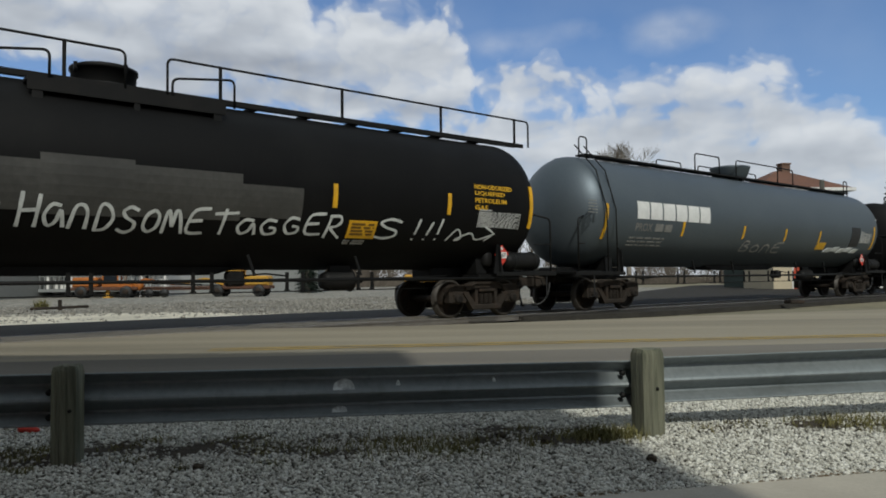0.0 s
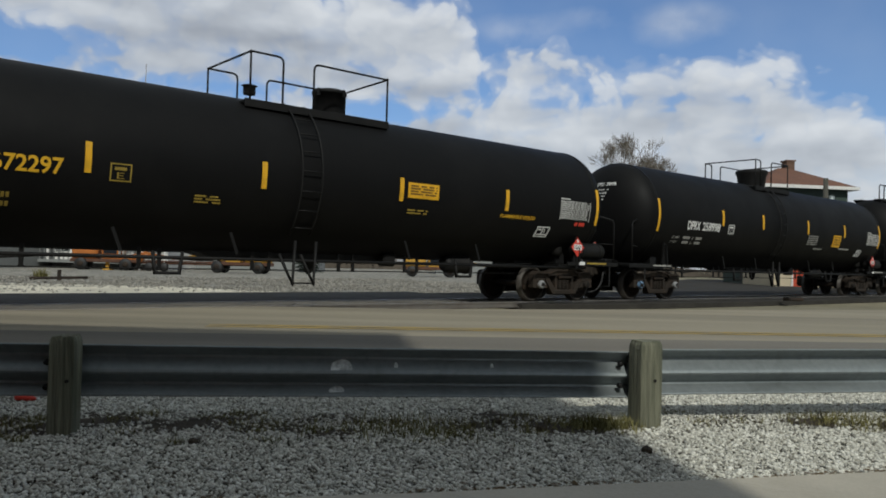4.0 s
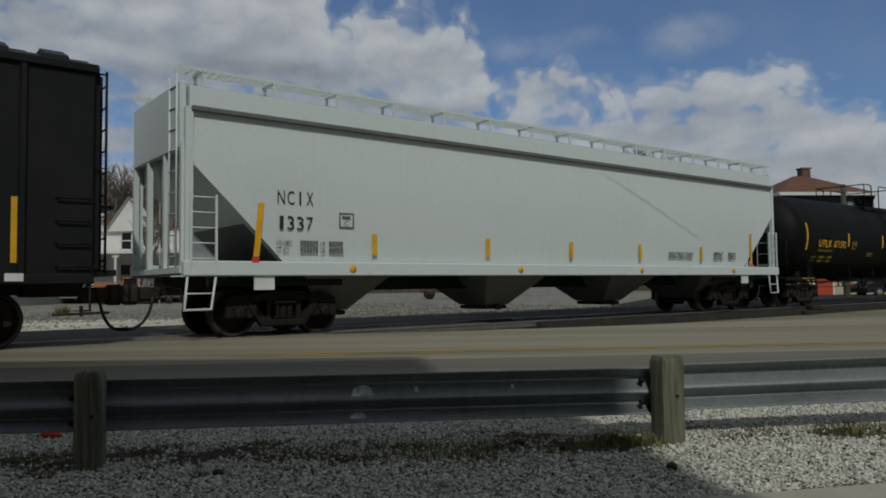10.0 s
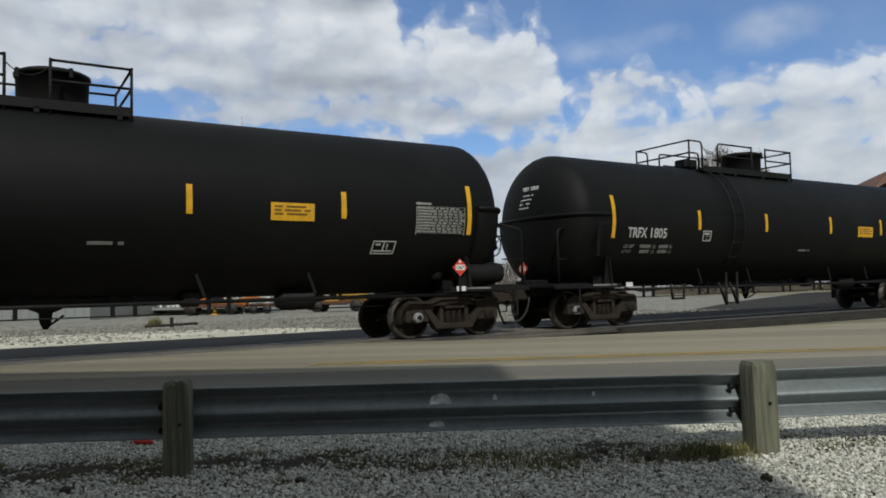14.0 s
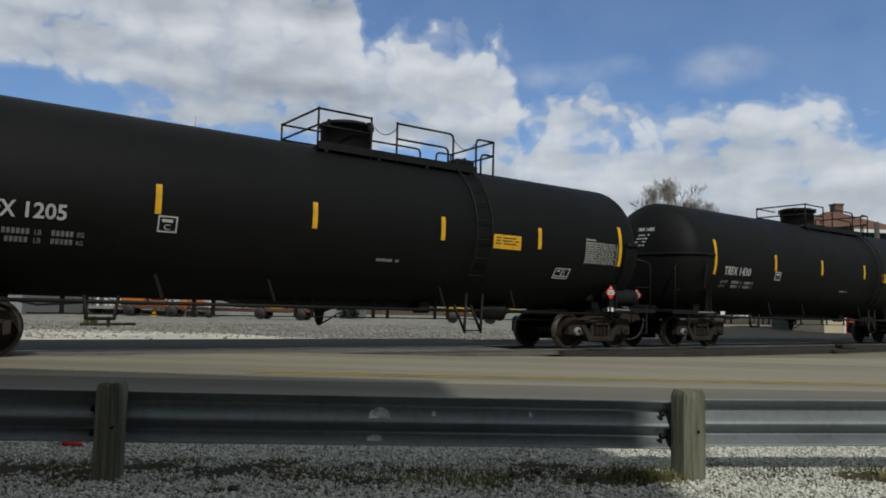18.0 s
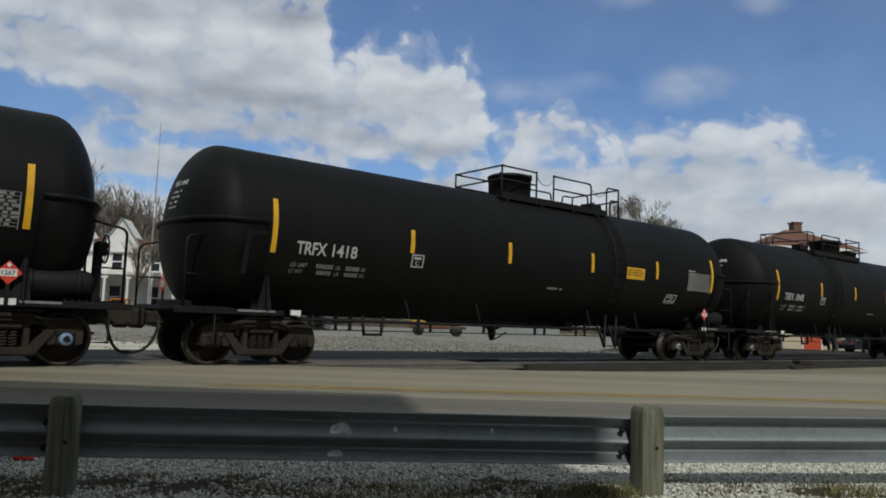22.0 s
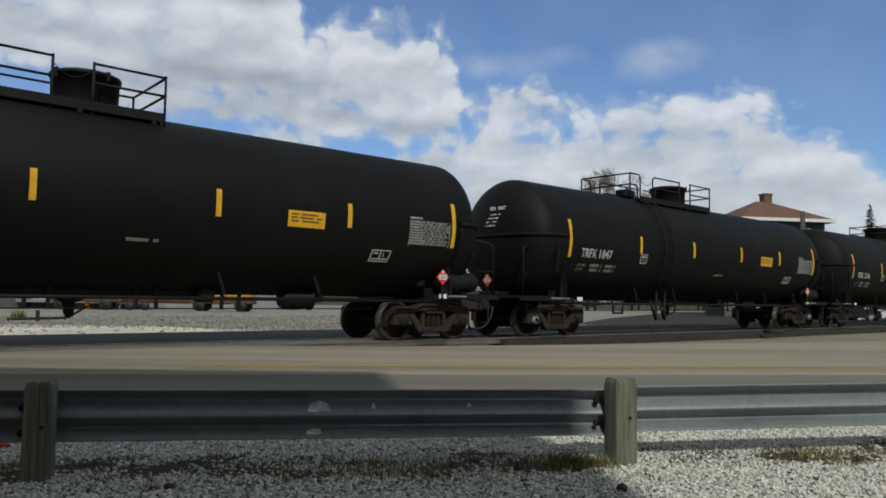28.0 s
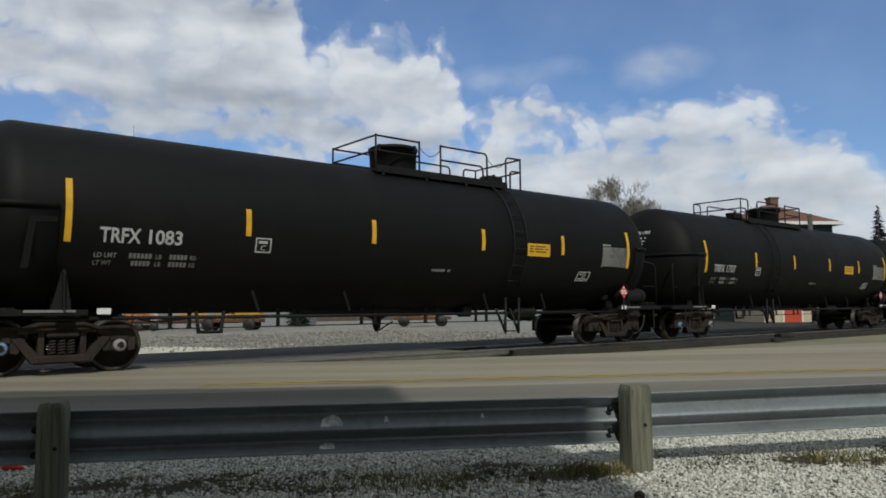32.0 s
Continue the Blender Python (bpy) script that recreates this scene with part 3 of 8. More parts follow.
def truck_part(parent, x, caps, tone="truck"):
    """A two-axle truck: side frames with spring nests, bolster, and two wheelsets that turn."""
    tk = part("truck", truck_bolster, M["truck_dark"], parent, at=pose(x, 0, 0), key="truck_bolster")
    for side in (-1, 1):
        part("side_frame", side_frame, M[tone], tk, at=pose(0, 1.0 * side, 0, 0, 0, 0 if side < 0 else 180), key=("side_frame", tone))
        for i in range(3):
            part("spring", coil, M["truck"], tk, at=pose((i - 1) * 0.14, 1.02 * side, 0), key="coil")
    for k, sx in enumerate((-1, 1)):
        ws = part("wheelset", wheelset, M["wheel"], tk, at=pose(sx * 0.889, 0, 0.457), key="wheelset")
        WHEELS.append((ws, sx))
        cap = caps[k % len(caps)] or "truck_dark"
        for side in (0, 180):
            part("bearing_cap", bearing_cap, M[cap], tk, at=pose(sx * 0.889, 0, 0.457, 0, 0, side), key=("bearing_cap", cap))
        part("cap_plate", cap_plate, M["truck_dark"], tk, at=pose(sx * 0.889, 0, 0.457), key="cap_plate")
    return tk


WHEELS = []


def bearing_cap():
    s = Shape()
    s.lathe([(-1.02, 0.001), (-1.02, 0.105), (-1.17, 0.105), (-1.19, 0.085), (-1.19, 0.001)], "y", n=14)
    for q in range(3):
        a = q * 2.094
        s.box((0.05 * math.cos(a), -1.195, 0.05 * math.sin(a)), (0.03, 0.03, 0.03))
    return s


def cap_plate():
    """The dark locking plate with three screws on a bearing cap."""
    s = Shape().prism([(0.062 * math.cos(q * 1.0472 + 0.3), 0.062 * math.sin(q * 1.0472 + 0.3)) for q in range(6)], "y", -1.202, -1.188)
    for q in range(3):
        s.box((0.04 * math.cos(q * 2.094), -1.206, 0.04 * math.sin(q * 2.094)), (0.022, 0.012, 0.022))
    return s


def wheelset():
    s = Shape()
    prof = [(0.66, 0.10), (0.66, 0.16), (0.705, 0.36), (0.675, 0.40), (0.675, 0.482), (0.70, 0.484), (0.712, 0.460), (0.81, 0.452), (0.815, 0.40), (0.745, 0.37), (0.725, 0.17), (0.79, 0.14), (0.79, 0.10)]
    for side in (-1, 1):
        s.lathe([(d * side, r) for d, r in prof], "y", n=36)
        for q in range(6):
            a = q * math.pi / 3
            s.box((0.26 * math.cos(a), side * 0.735, 0.26 * math.sin(a)), (0.05, 0.03, 0.05), Matrix.Rotation(-a, 3, "Y"))
    s.lathe([(-1.04, 0.08), (-0.62, 0.085), (0.62, 0.085), (1.04, 0.08)], "y", n=12)
    me = s.mesh("wheelset")
    me.materials.append(M["wheel"])
    me.materials.append(M["wheel_rim"])
    for f in me.polygons:
        if math.hypot(f.center.x, f.center.z) > 0.415 and abs(f.center.y) > 0.66:
            f.material_index = 1
    return me


def side_frame():
    s = Shape()
    # one casting of pieces round the two windows and the spring nest
    s.prism([(-1.15, 0.60), (-1.13, 0.72), (-0.99, 0.785), (-0.56, 0.765), (-0.34, 0.845), (0.34, 0.845), (0.56, 0.765), (0.99, 0.785), (1.13, 0.72), (1.15, 0.60), (0.70, 0.605), (0.52, 0.675), (0.38, 0.69), (-0.38, 0.69), (-0.52, 0.675), (-0.70, 0.605)], "y", -0.10, 0.09)
    s.prism([(-1.10, 0.735), (-0.98, 0.80), (-0.56, 0.78), (-0.34, 0.86), (0.34, 0.86), (0.56, 0.78), (0.98, 0.80), (1.10, 0.735), (0.98, 0.745), (0.56, 0.73), (0.34, 0.81), (-0.34, 0.81), (-0.56, 0.73), (-0.98, 0.745)], "y", -0.15, 0.12)
    for q in (-1, 1):
        s.prism([(q * 1.15, 0.63), (q * 1.15, 0.38), (q * 1.05, 0.36), (q * 1.02, 0.60)], "y", -0.095, 0.085)
        s.prism([(q * 0.76, 0.63), (q * 0.74, 0.38), (q * 0.64, 0.36), (q * 0.52, 0.62)], "y", -0.095, 0.085)
        s.prism([(q * 0.74, 0.60), (q * 0.60, 0.62), (q * 0.34, 0.33), (q * 0.34, 0.19), (q * 0.44, 0.20)], "y", -0.13, 0.04)
        s.prism([(q * 0.36, 0.70), (q * 0.27, 0.70), (q * 0.27, 0.30), (q * 0.36, 0.30)], "y", -0.12, 0.04)
        s.box((q * 0.889, -0.02, 0.58), (0.34, 0.19, 0.14), bevel=0.03)
        s.box((q * 0.889, -0.03, 0.46), (0.27, 0.16, 0.24), bevel=0.05)
        s.box((q * 0.60, -0.13, 0.70), (0.16, 0.05, 0.07), bevel=0.015)
    s.box((0, -0.01, 0.255), (0.88, 0.28, 0.14), bevel=0.03)
    s.box((0, -0.06, 0.655), (0.50, 0.24, 0.10), bevel=0.03)
    return s


def coil():
    s = Shape()
    for y in (-0.05, 0.05):
        pts = [(0.055 * math.cos(a), y + 0.055 * math.sin(a), 0.325 + 0.24 * a / (10 * math.pi)) for a in (i * math.pi / 3 for i in range(31))]
        s.pipe(pts, 0.016, 5)
    return s


def truck_bolster():
    s = Shape()
    s.box((0, 0, 0.62), (0.42, 2.1, 0.24), bevel=0.03)
    s.lathe([(0.74, 0.0), (0.74, 0.22), (0.88, 0.22), (0.88, 0.0)], "z", n=16)
    for q in (-1, 1):
        s.box((q * 0.38, 0, 0.42), (0.08, 1.5, 0.14))
        for y in (-0.75, 0.75):
            s.box((q * 0.42, y, 0.45), (0.07, 0.12, 0.30))
    return s


def couplers(car, half, reach, front=True):
    """Draft gear, coupler and air hose at one end. half: end of the frame; reach: the coupling plane."""
    q = 1 if front else -1
    s = Shape()
    s.box((q * (half - 0.45), 0, 0.98), (0.95, 0.62, 0.34), bevel=0.03)
    s.box((q * (half + reach) / 2, 0, 0.84), (reach - half, 0.22, 0.26), bevel=0.04)
    s.box((q * (reach - 0.13), 0.03 * q, 0.83), (0.30, 0.36, 0.38), bevel=0.07)
    s.box((q * (reach - 0.02), -0.11 * q, 0.84), (0.16, 0.10, 0.26), bevel=0.03)
    part("coupler", s, M["truck"], car, key=("coupler", round(half, 2), round(reach, 2), q))
    h = Shape()
    a, b, c, d = Vector((reach - 0.46, -0.34, 0.80)), Vector((reach - 0.40, -0.36, 0.34)), Vector((reach - 0.22, -0.26, 0.17)), Vector((reach, -0.10, 0.20))
    h.pipe([(q * p.x, p.y, p.z) for p in (a * (1 - t) ** 3 + b * 3 * t * (1 - t) ** 2 + c * 3 * t * t * (1 - t) + d * t ** 3 for t in (i / 10 for i in range(11)))], 0.028, 8)
    h.box((q * (reach - 0.05), -0.10, 0.20), (0.12, 0.06, 0.07), bevel=0.01)
    part("air_hose", h, M["rubber"], car, key=("hose", round(half, 2), round(reach, 2), q))
    lv = Shape()
    lv.pipe([(q * (half + 0.02), -1.35, 0.72), (q * (half + 0.02), -1.25, 0.92), (q * (half + 0.04), -0.35, 0.98), (q * (half + 0.22), -0.12, 1.0)], 0.013, 6)
    part("uncoupling_lever", lv, M["steel_dark"], car, key=("lever", round(half, 2), q))


def barrel(r, half, dish, zc, seams=()):
    s = Shape()
    # elliptical head, straight shell, elliptical head
    prof = [(-half + dish * (1 - math.cos(a)), max(r * math.sin(a), 0.001)) for a in (i / 14 * math.pi / 2 for i in range(15))]
    shell = [(x, r) for x in np.linspace(-half + dish, half - dish, 14)[1:-1]]
    prof = prof + shell + [(-x, q) for x, q in reversed(prof)]
    s.lathe(prof, "x", (0, 0, zc), n=56)
    return s


def tank_fittings(car, k, half, zc, r, truck_x, sill_z=1.0, tone="steel_dark"):
    """Stub sills, end platforms, running pipes, brake rigging: what hangs under a tank."""
    part("skid_pad", lambda: Shape().prism([(-1.9, zc - r - 0.10), (1.9, zc - r - 0.10), (2.5, zc - r + 0.06), (-2.5, zc - r + 0.06)], "y", -0.42, 0.42), M[tone], car, key=("skid_pad", k))
    part("brake_pipe", lambda: Shape().pipe([(-truck_x + 0.9, -0.95, sill_z - 0.04), (-truck_x + 1.5, -0.98, sill_z - 0.16), (-truck_x + 2.3, -0.98, sill_z - 0.10), (truck_x - 2.2, -0.98, sill_z - 0.06), (truck_x - 1.1, -0.95, sill_z - 0.02)], 0.022, 6), M[tone], car, key=("brake_pipe", k))
    for q in (-1, 1):
        part("stub_sill", lambda: Shape().box((0.0, 0, sill_z + 0.02), (2.7, 0.75, 0.36), bevel=0.03), M[tone], car, at=pose(q * (truck_x + 0.2), 0, 0), key=("stub_sill", sill_z))
        part("saddle", lambda: Shape().prism([(-0.95, sill_z + 0.02), (0.95, sill_z + 0.02), (0.90, zc - r * 0.70), (0.5, zc - r * 0.86), (-0.5, zc - r * 0.86), (-0.90, zc - r * 0.70)], "x", -0.16, 0.16), M[tone], car, at=pose(q * truck_x, 0, 0), key=("saddle", k))
        part("body_bolster", lambda: Shape().box((0, 0, sill_z - 0.06), (0.5, 2.3, 0.12), bevel=0.02), M[tone], car, at=pose(q * truck_x, 0, 0), key=("body_bolster", sill_z))
    for q in (-1, 1):
        pl = Shape()
        pl.box((q * (half - 0.30), 0, sill_z + 0.04), (0.95, 2.9, 0.07), bevel=0.01)
        deck = part("end_platform", pl, M[tone], car, key=("end_platform", k, q))
        for j in range(9):
            part("slat", lambda: Shape().box((0, 0, 0), (0.03, 2.8, 0.03)), M[tone], deck, at=pose(q * (half - 0.72 + j * 0.105), 0, sill_z + 0.085), key="end_slat")
        for y in (-1.43, 1.43):
            part("side_bar", lambda: Shape().box((0, 0, 0), (2.1, 0.05, 0.10), bevel=0.01), M[tone], car, at=pose(q * (half - 0.75), y, sill_z + 0.01), key="side_bar")
            part("sill_step", lambda: Shape().pipe([(0.2, 0, 0), (0.2, 0, 0.42 - sill_z), (-0.2, 0, 0.42 - sill_z), (-0.2, 0, 0)], 0.018, 6), M[tone], car, at=pose(q * (half - 0.25), y, sill_z), key=("sill_step", sill_z))
        for y in (-1.40, 1.40):
            def end_rail():
                a, b, c = (q * (half + 0.14), y, sill_z + 0.05), (q * (half + 0.14), y, zc - 0.34), (q * (half - 0.42), y * 0.82, zc - 0.20)
                return Shape().pipe([a] + bowed((a, b, c), 0.12) + [c], 0.024, 8).pipe([(q * (half + 0.14), y, zc - 1.0), (q * (half - 0.30), y * 0.9, zc - 1.0)], 0.016, 6)
            part("end_handrail", end_rail, M[tone], car, key=("end_handrail", k, q, y))
    for y in (-1.36, 1.36):
        part("side_handrail", lambda: Shape().pipe([(-half + 1.0, 0, 0), (half - 1.0, 0, 0)], 0.032, 8), M[tone], car, at=pose(0, y, sill_z - 0.09), key=("side_rail", k))
    rod = Shape()
    rod.pipe([(-truck_x + 1.4, -0.62, 0.70), (truck_x - 1.4, -0.62, 0.72)], 0.014, 6)
    part("brake_rod", rod, M[tone], car, key=("brake_rod", k))
    for x in np.arange(-truck_x + 1.9, truck_x - 1.9, 1.9):
        for dx in (0.0, 0.36):
            part("rod_hanger", lambda: Shape().box((0, 0, -0.16), (0.07, 0.03, 0.38)).box((0, 0, -0.34), (0.10, 0.05, 0.03)), M[tone], car, at=pose(float(x) + dx + 0.45 * math.sin(x * 7), -0.62, sill_z + 0.05), key="rod_hanger")
    gus = lambda: Shape().prism([(-0.14, 0.0), (0.16, 0.0), (0.16, 0.04), (0.085, 0.66), (0.05, 0.72), (0.02, 0.66), (-0.14, 0.04)], "y", -0.02, 0.02).box((0.04, -0.05, 0.34), (0.03, 0.10, 0.62))
    part("brake_cylinder", lambda: Shape().lathe([(-0.42, 0.001), (-0.42, 0.16), (-0.30, 0.21), (0.22, 0.21), (0.26, 0.24), (0.30, 0.24), (0.30, 0.10), (0.60, 0.05), (0.60, 0.001)], "x", n=16).box((0, 0, 0.22), (0.5, 0.12, 0.22)), M[tone], car, at=pose(truck_x * 0.55, -0.55, 0.92), key="brake_cylinder")
    part("control_valve", lambda: Shape().box((0, 0, 0), (0.34, 0.30, 0.30), bevel=0.05).pipe([(0.15, 0, 0.05), (0.7, 0.1, 0.10), (1.2, 0.1, 0.05)], 0.018, 6), M[tone], car, at=pose(truck_x * 0.27, -0.55, 0.98), key="control_valve")
    for q in (-1, 1):
        part("sill_gusset", gus, M[tone], car, at=pose(q * (truck_x + 0.12), -1.42, sill_z + 0.02, -5), key="sill_gusset")
    for x in (-0.55, -0.27, 0.27, 0.55):
        part("pad_strut", lambda: Shape().box((0, 0, 0.18), (0.055, 0.03, 0.42), Matrix.Rotation(-0.35, 3, "Y")), M[tone], car, at=pose(x * truck_x, -1.33, sill_z + 0.02), key="pad_strut")


def step_stirrup(car, x, sill_z, tone="steel_dark"):
    """The V-braced foot step under the ladder."""
    def make():
        s = Shape()
        for dx in (-0.23, 0.23):
            s.pipe([(dx - 0.30, 0, 0.03), (dx, 0, -0.54), (dx + 0.04, 0, 0.30)], 0.034, 6)
        s.box((0, 0, -0.53), (0.50, 0.06, 0.03))
        return s
    part("ladder_step", make, M[tone], car, at=pose(x, -1.38, sill_z), key="ladder_step")


def barrel_ladder(car, x, skin, z_low, z_high, tone):
    s = Shape()
    r = skin.r
    a0, a1 = (z_low - skin.zc) / r, math.asin(min((z_high - skin.zc) / r, 0.97))
    def at(dx, a, off):
        return (dx, -(r + off) * math.cos(a), skin.zc + (r + off) * math.sin(a))
    for dx in (-0.22, 0.22):
        s.pipe([at(dx, a0 + (a1 - a0) * i / 14, 0.09) for i in range(15)], 0.022, 6)
    for i in range(8):
        a = a0 + (a1 - a0) * (i + 0.5) / 8
        s.pipe([at(-0.22, a, 0.09), at(0.22, a, 0.09)], 0.014, 6)
    part("ladder", s, M[tone], car, at=pose(x, 0, 0), key=("ladder", round(r, 2), round(z_low, 2), round(z_high, 2)))
    step_stirrup(car, x, 1.0)


def bay_rail(pts, r=0.024):
    """A bent tube with rounded corners through the given corners."""
    out = [pts[0]]
    for i in range(1, len(pts) - 1):
        out += bowed((pts[i - 1], pts[i], pts[i + 1]), 0.13)
    return Shape().pipe(out + [pts[-1]], r, 8)


def placard(car, x, y, z, half=0.25, at=None):
    """A hazard diamond in its bracket, facing the road or, turned, the car behind."""
    d = Shape()
    d.prism([(x - half, z), (x, z - half), (x + half, z), (x, z + half)], "y", y, y + 0.012)
    pl = part("placard", d, M["red"], car, "red and white hazard diamond", at=at)
    w = Shape()
    w.prism([(x - half * 0.62, z + half * 0.30), (x - half * 0.62, z - half * 0.30), (x + half * 0.62, z - half * 0.30), (x + half * 0.62, z + half * 0.30)], "y", y - 0.004, y + 0.002)
    part("placard_panel", w, M["white_paint"], pl)
    part("placard_flame", Shape().prism([(x - half * 0.2, z + half * 0.68), (x, z + half * 0.42), (x + half * 0.2, z + half * 0.68), (x + half * 0.05, z + half * 0.72), (x, z + half * 0.88)], "y", y - 0.004, y + 0.002), M["white_paint"], pl)
    b = Shape()
    v, f = letters("1267", ("word", "1267"))
    b.add([(x - half * 0.50 + p[0] / v[:, 0].max() * half, y - 0.006, z - half * 0.20 + p[1] / v[:, 1].max() * half * 0.40) for p in v], f)
    part("placard_print", b, M["black_paint"], pl)
    part("placard_bracket", Shape().box((x, y + 0.03, z - half - 0.10), (0.06, 0.03, 0.42)), M["steel_dark"], pl)


def brake_wheel(car, x, y, z):
    def make():
        s = Shape()
        s.pipe([(0, 0.25 * math.cos(a), 0.25 * math.sin(a)) for a in (i * math.pi / 8 for i in range(17))], 0.016, 6)
        for q in range(5):
            a = q * 2 * math.pi / 5
            s.pipe([(0.03, 0, 0), (0, 0.25 * math.cos(a), 0.25 * math.sin(a))], 0.011, 5)
        return s
    part("brake_wheel", make, M["steel_dark"], car, at=pose(x, y, z), key="brake_wheel")
    part("brake_stand", lambda: Shape().box((-0.12, 0, -0.45), (0.14, 0.14, 1.1), bevel=0.02).box((-0.08, 0, 0), (0.20, 0.22, 0.26), bevel=0.04), M["steel_dark"], car, at=pose(x, y, z), key="brake_stand")


def reservoir(car, x):
    def make():
        s = Shape()
        s.lathe([(-0.62, 0.001), (-0.60, 0.13), (-0.54, 0.20), (-0.46, 0.225), (0.46, 0.225), (0.54, 0.20), (0.60, 0.13), (0.62, 0.001)], "x", n=20)
        for q in (-0.35, 0.35):
            s.lathe([(q - 0.03, 0.23), (q - 0.03, 0.24), (q + 0.03, 0.24), (q + 0.03, 0.23)], "x", n=20)
        return s
    part("air_reservoir", make, M["steel_dark"], car, at=pose(x, -1.18, 1.36), key="air_reservoir")
    part("brake_valve", lambda: Shape().lathe([(-0.2, 0.001), (-0.2, 0.10), (-0.12, 0.15), (0.12, 0.15), (0.2, 0.10), (0.2, 0.001)], "z", n=14), M["steel_dark"], car, at=pose(x - 0.95, -0.95, 1.42), key="brake_valve")


def table_sheet(car, skin, x0, x1, z0, z1, seed, white=True):
    """The stencilled test table: a dark sheet with bars of small print."""
    s = Shape()
    rows = 11
    dz = (z1 - z0) / rows
    rnd = random.Random(seed)
    w = x1 - x0
    skin.sheet(s, x0, x0 + w * 0.30, z1 - dz * 0.7, z1, 0.008, 1, thick=0.001)
    for i in range(1, rows):
        zt = z1 - i * dz - dz * 0.25
        skin.sheet(s, x0, x1, zt - dz * 0.10, zt, 0.008, 1, thick=0.001)
        if i == 1:
            continue
        x = x0 + w * 0.02
        for wd in (rnd.uniform(0.26, 0.42), 0.06, 0.09, 0.05, 0.09, 0.06, 0.10):
            if x + wd * w > x1:
                break
            skin.sheet(s, x, x + wd * w, zt + dz * 0.22, zt + dz * 0.70, 0.008, 1, thick=0.001)
            x += (wd + 0.035) * w
    for e in (x0, x1 - 0.012):
        skin.sheet(s, e, e + 0.012, z0, z1 - dz * 1.25, 0.008, 4, thick=0.001)
    part("test_stencil", s, M["white_print" if white else "pale_print"], car, "white table of small stencilled print")


def frame_sheet(car, name, skin, x0, x1, z0, z1, mat, lean=0.0, mark="C", label=""):
    s = Shape()
    t = 0.022
    skin.sheet(s, x0, x1, z0, z0 + t, 0.008, 1, lean * 0.1, 0.001)
    skin.sheet(s, x0 + lean, x1 + lean, z1 - t, z1, 0.008, 1, 0, 0.001)
    skin.sheet(s, x0, x0 + t, z0, z1, 0.008, 4, lean, 0.001)
    skin.sheet(s, x1 - t, x1, z0, z1, 0.008, 4, lean, 0.001)
    if mark:
        w, h = (x1 - x0), (z1 - z0)
        skin.word(s, mark, x0 + w * 0.32, z0 + h * 0.16, w * 0.34, h * 0.34, 0.010)
        skin.bars(s, x0 + w * 0.2, x1 - w * 0.2, z0 + h * 0.60, z0 + h * 0.80, 1, 3, fill=0.9, gap=False)
    else:
        w, h = (x1 - x0), (z1 - z0)
        skin.sheet(s, x0 + w * 0.46 + lean * 0.3, x0 + w * 0.51 + lean * 0.3, z0 + h * 0.28, z1 - h * 0.06, 0.008, 2, lean * 0.6, 0.001)
        skin.sheet(s, x0 + w * 0.10 + lean * 0.2, x0 + w * 0.90 + lean * 0.2, z0 + h * 0.20, z0 + h * 0.28, 0.008, 1, 0, 0.001)
        skin.sheet(s, x0 + w * 0.14 + lean * 0.7, x0 + w * 0.34 + lean * 0.7, z0 + h * 0.66, z0 + h * 0.80, 0.008, 1, 0, 0.001)
        skin.sheet(s, x0 + w * 0.62 + lean * 0.7, x0 + w * 0.66 + lean * 0.7, z0 + h * 0.40, z0 + h * 0.80, 0.008, 1, 0, 0.001)
    part(name, s, mat, car, label)


def strips(car, skin, xs, ends, mids, width=0.10):
    """Yellow reflective strips: tall ones at both ends, short ones between."""
    for i, x in enumerate(xs):
        z0, z1 = ends if i in (0, len(xs) - 1) else mids
        part("reflector_strip", lambda: skin.sheet(Shape(), -width / 2, width / 2, z0, z1, 0.010, 8), M["yellow"], car, at=pose(float(x), 0, 0), key=("strip", round(skin.r, 2), round(skin.zc, 2), round(skin.wall, 2), z0, z1))


def dome(car, x, r, z0, z1, tone, lid=True):
    s = Shape()
    s.lathe([(z0, r * 0.97), (z1 - 0.10, r), (z1 - 0.10, r * 1.05), (z1 - 0.04, r * 1.05), (z1, r * 0.9), (z1 + 0.02, 0.01)], "z", n=26)
    s.lathe([(z0 + 0.05, r * 0.99), (z0 + 0.05, r * 1.08), (z0 + 0.11, r * 1.08), (z0 + 0.11, r * 0.99)], "z", n=26)
    for q in range(4):
        a = q * math.pi / 2 + 0.4
        s.box((r * 1.04 * math.cos(a), r * 1.04 * math.sin(a), z1 - 0.09), (0.06, 0.06, 0.16))
    return part("valve_housing", s, M[tone], car, at=pose(x, 0, 0), key=("dome", round(r, 2), z0, z1, tone))


def new_car(label, category, c):
    car = thing("tank_car" if category == "tank car" else "hopper_car", label, category, "cars of the freight train")
    CARS.append((car, c))
    return car


CARS = []
NEAR_CAPS = [("hub_blue", "hub_white"), (None, None), ("hub_white", None), (None, "hub_blue")]


def figures(sm, skin, x, z, n):
    """A row of small worn figures, each a bar."""
    for i in range(n):
        skin.sheet(sm, x + i * 0.065, x + i * 0.065 + 0.045, z, z + 0.085, 0.009, 1, thick=0.001)


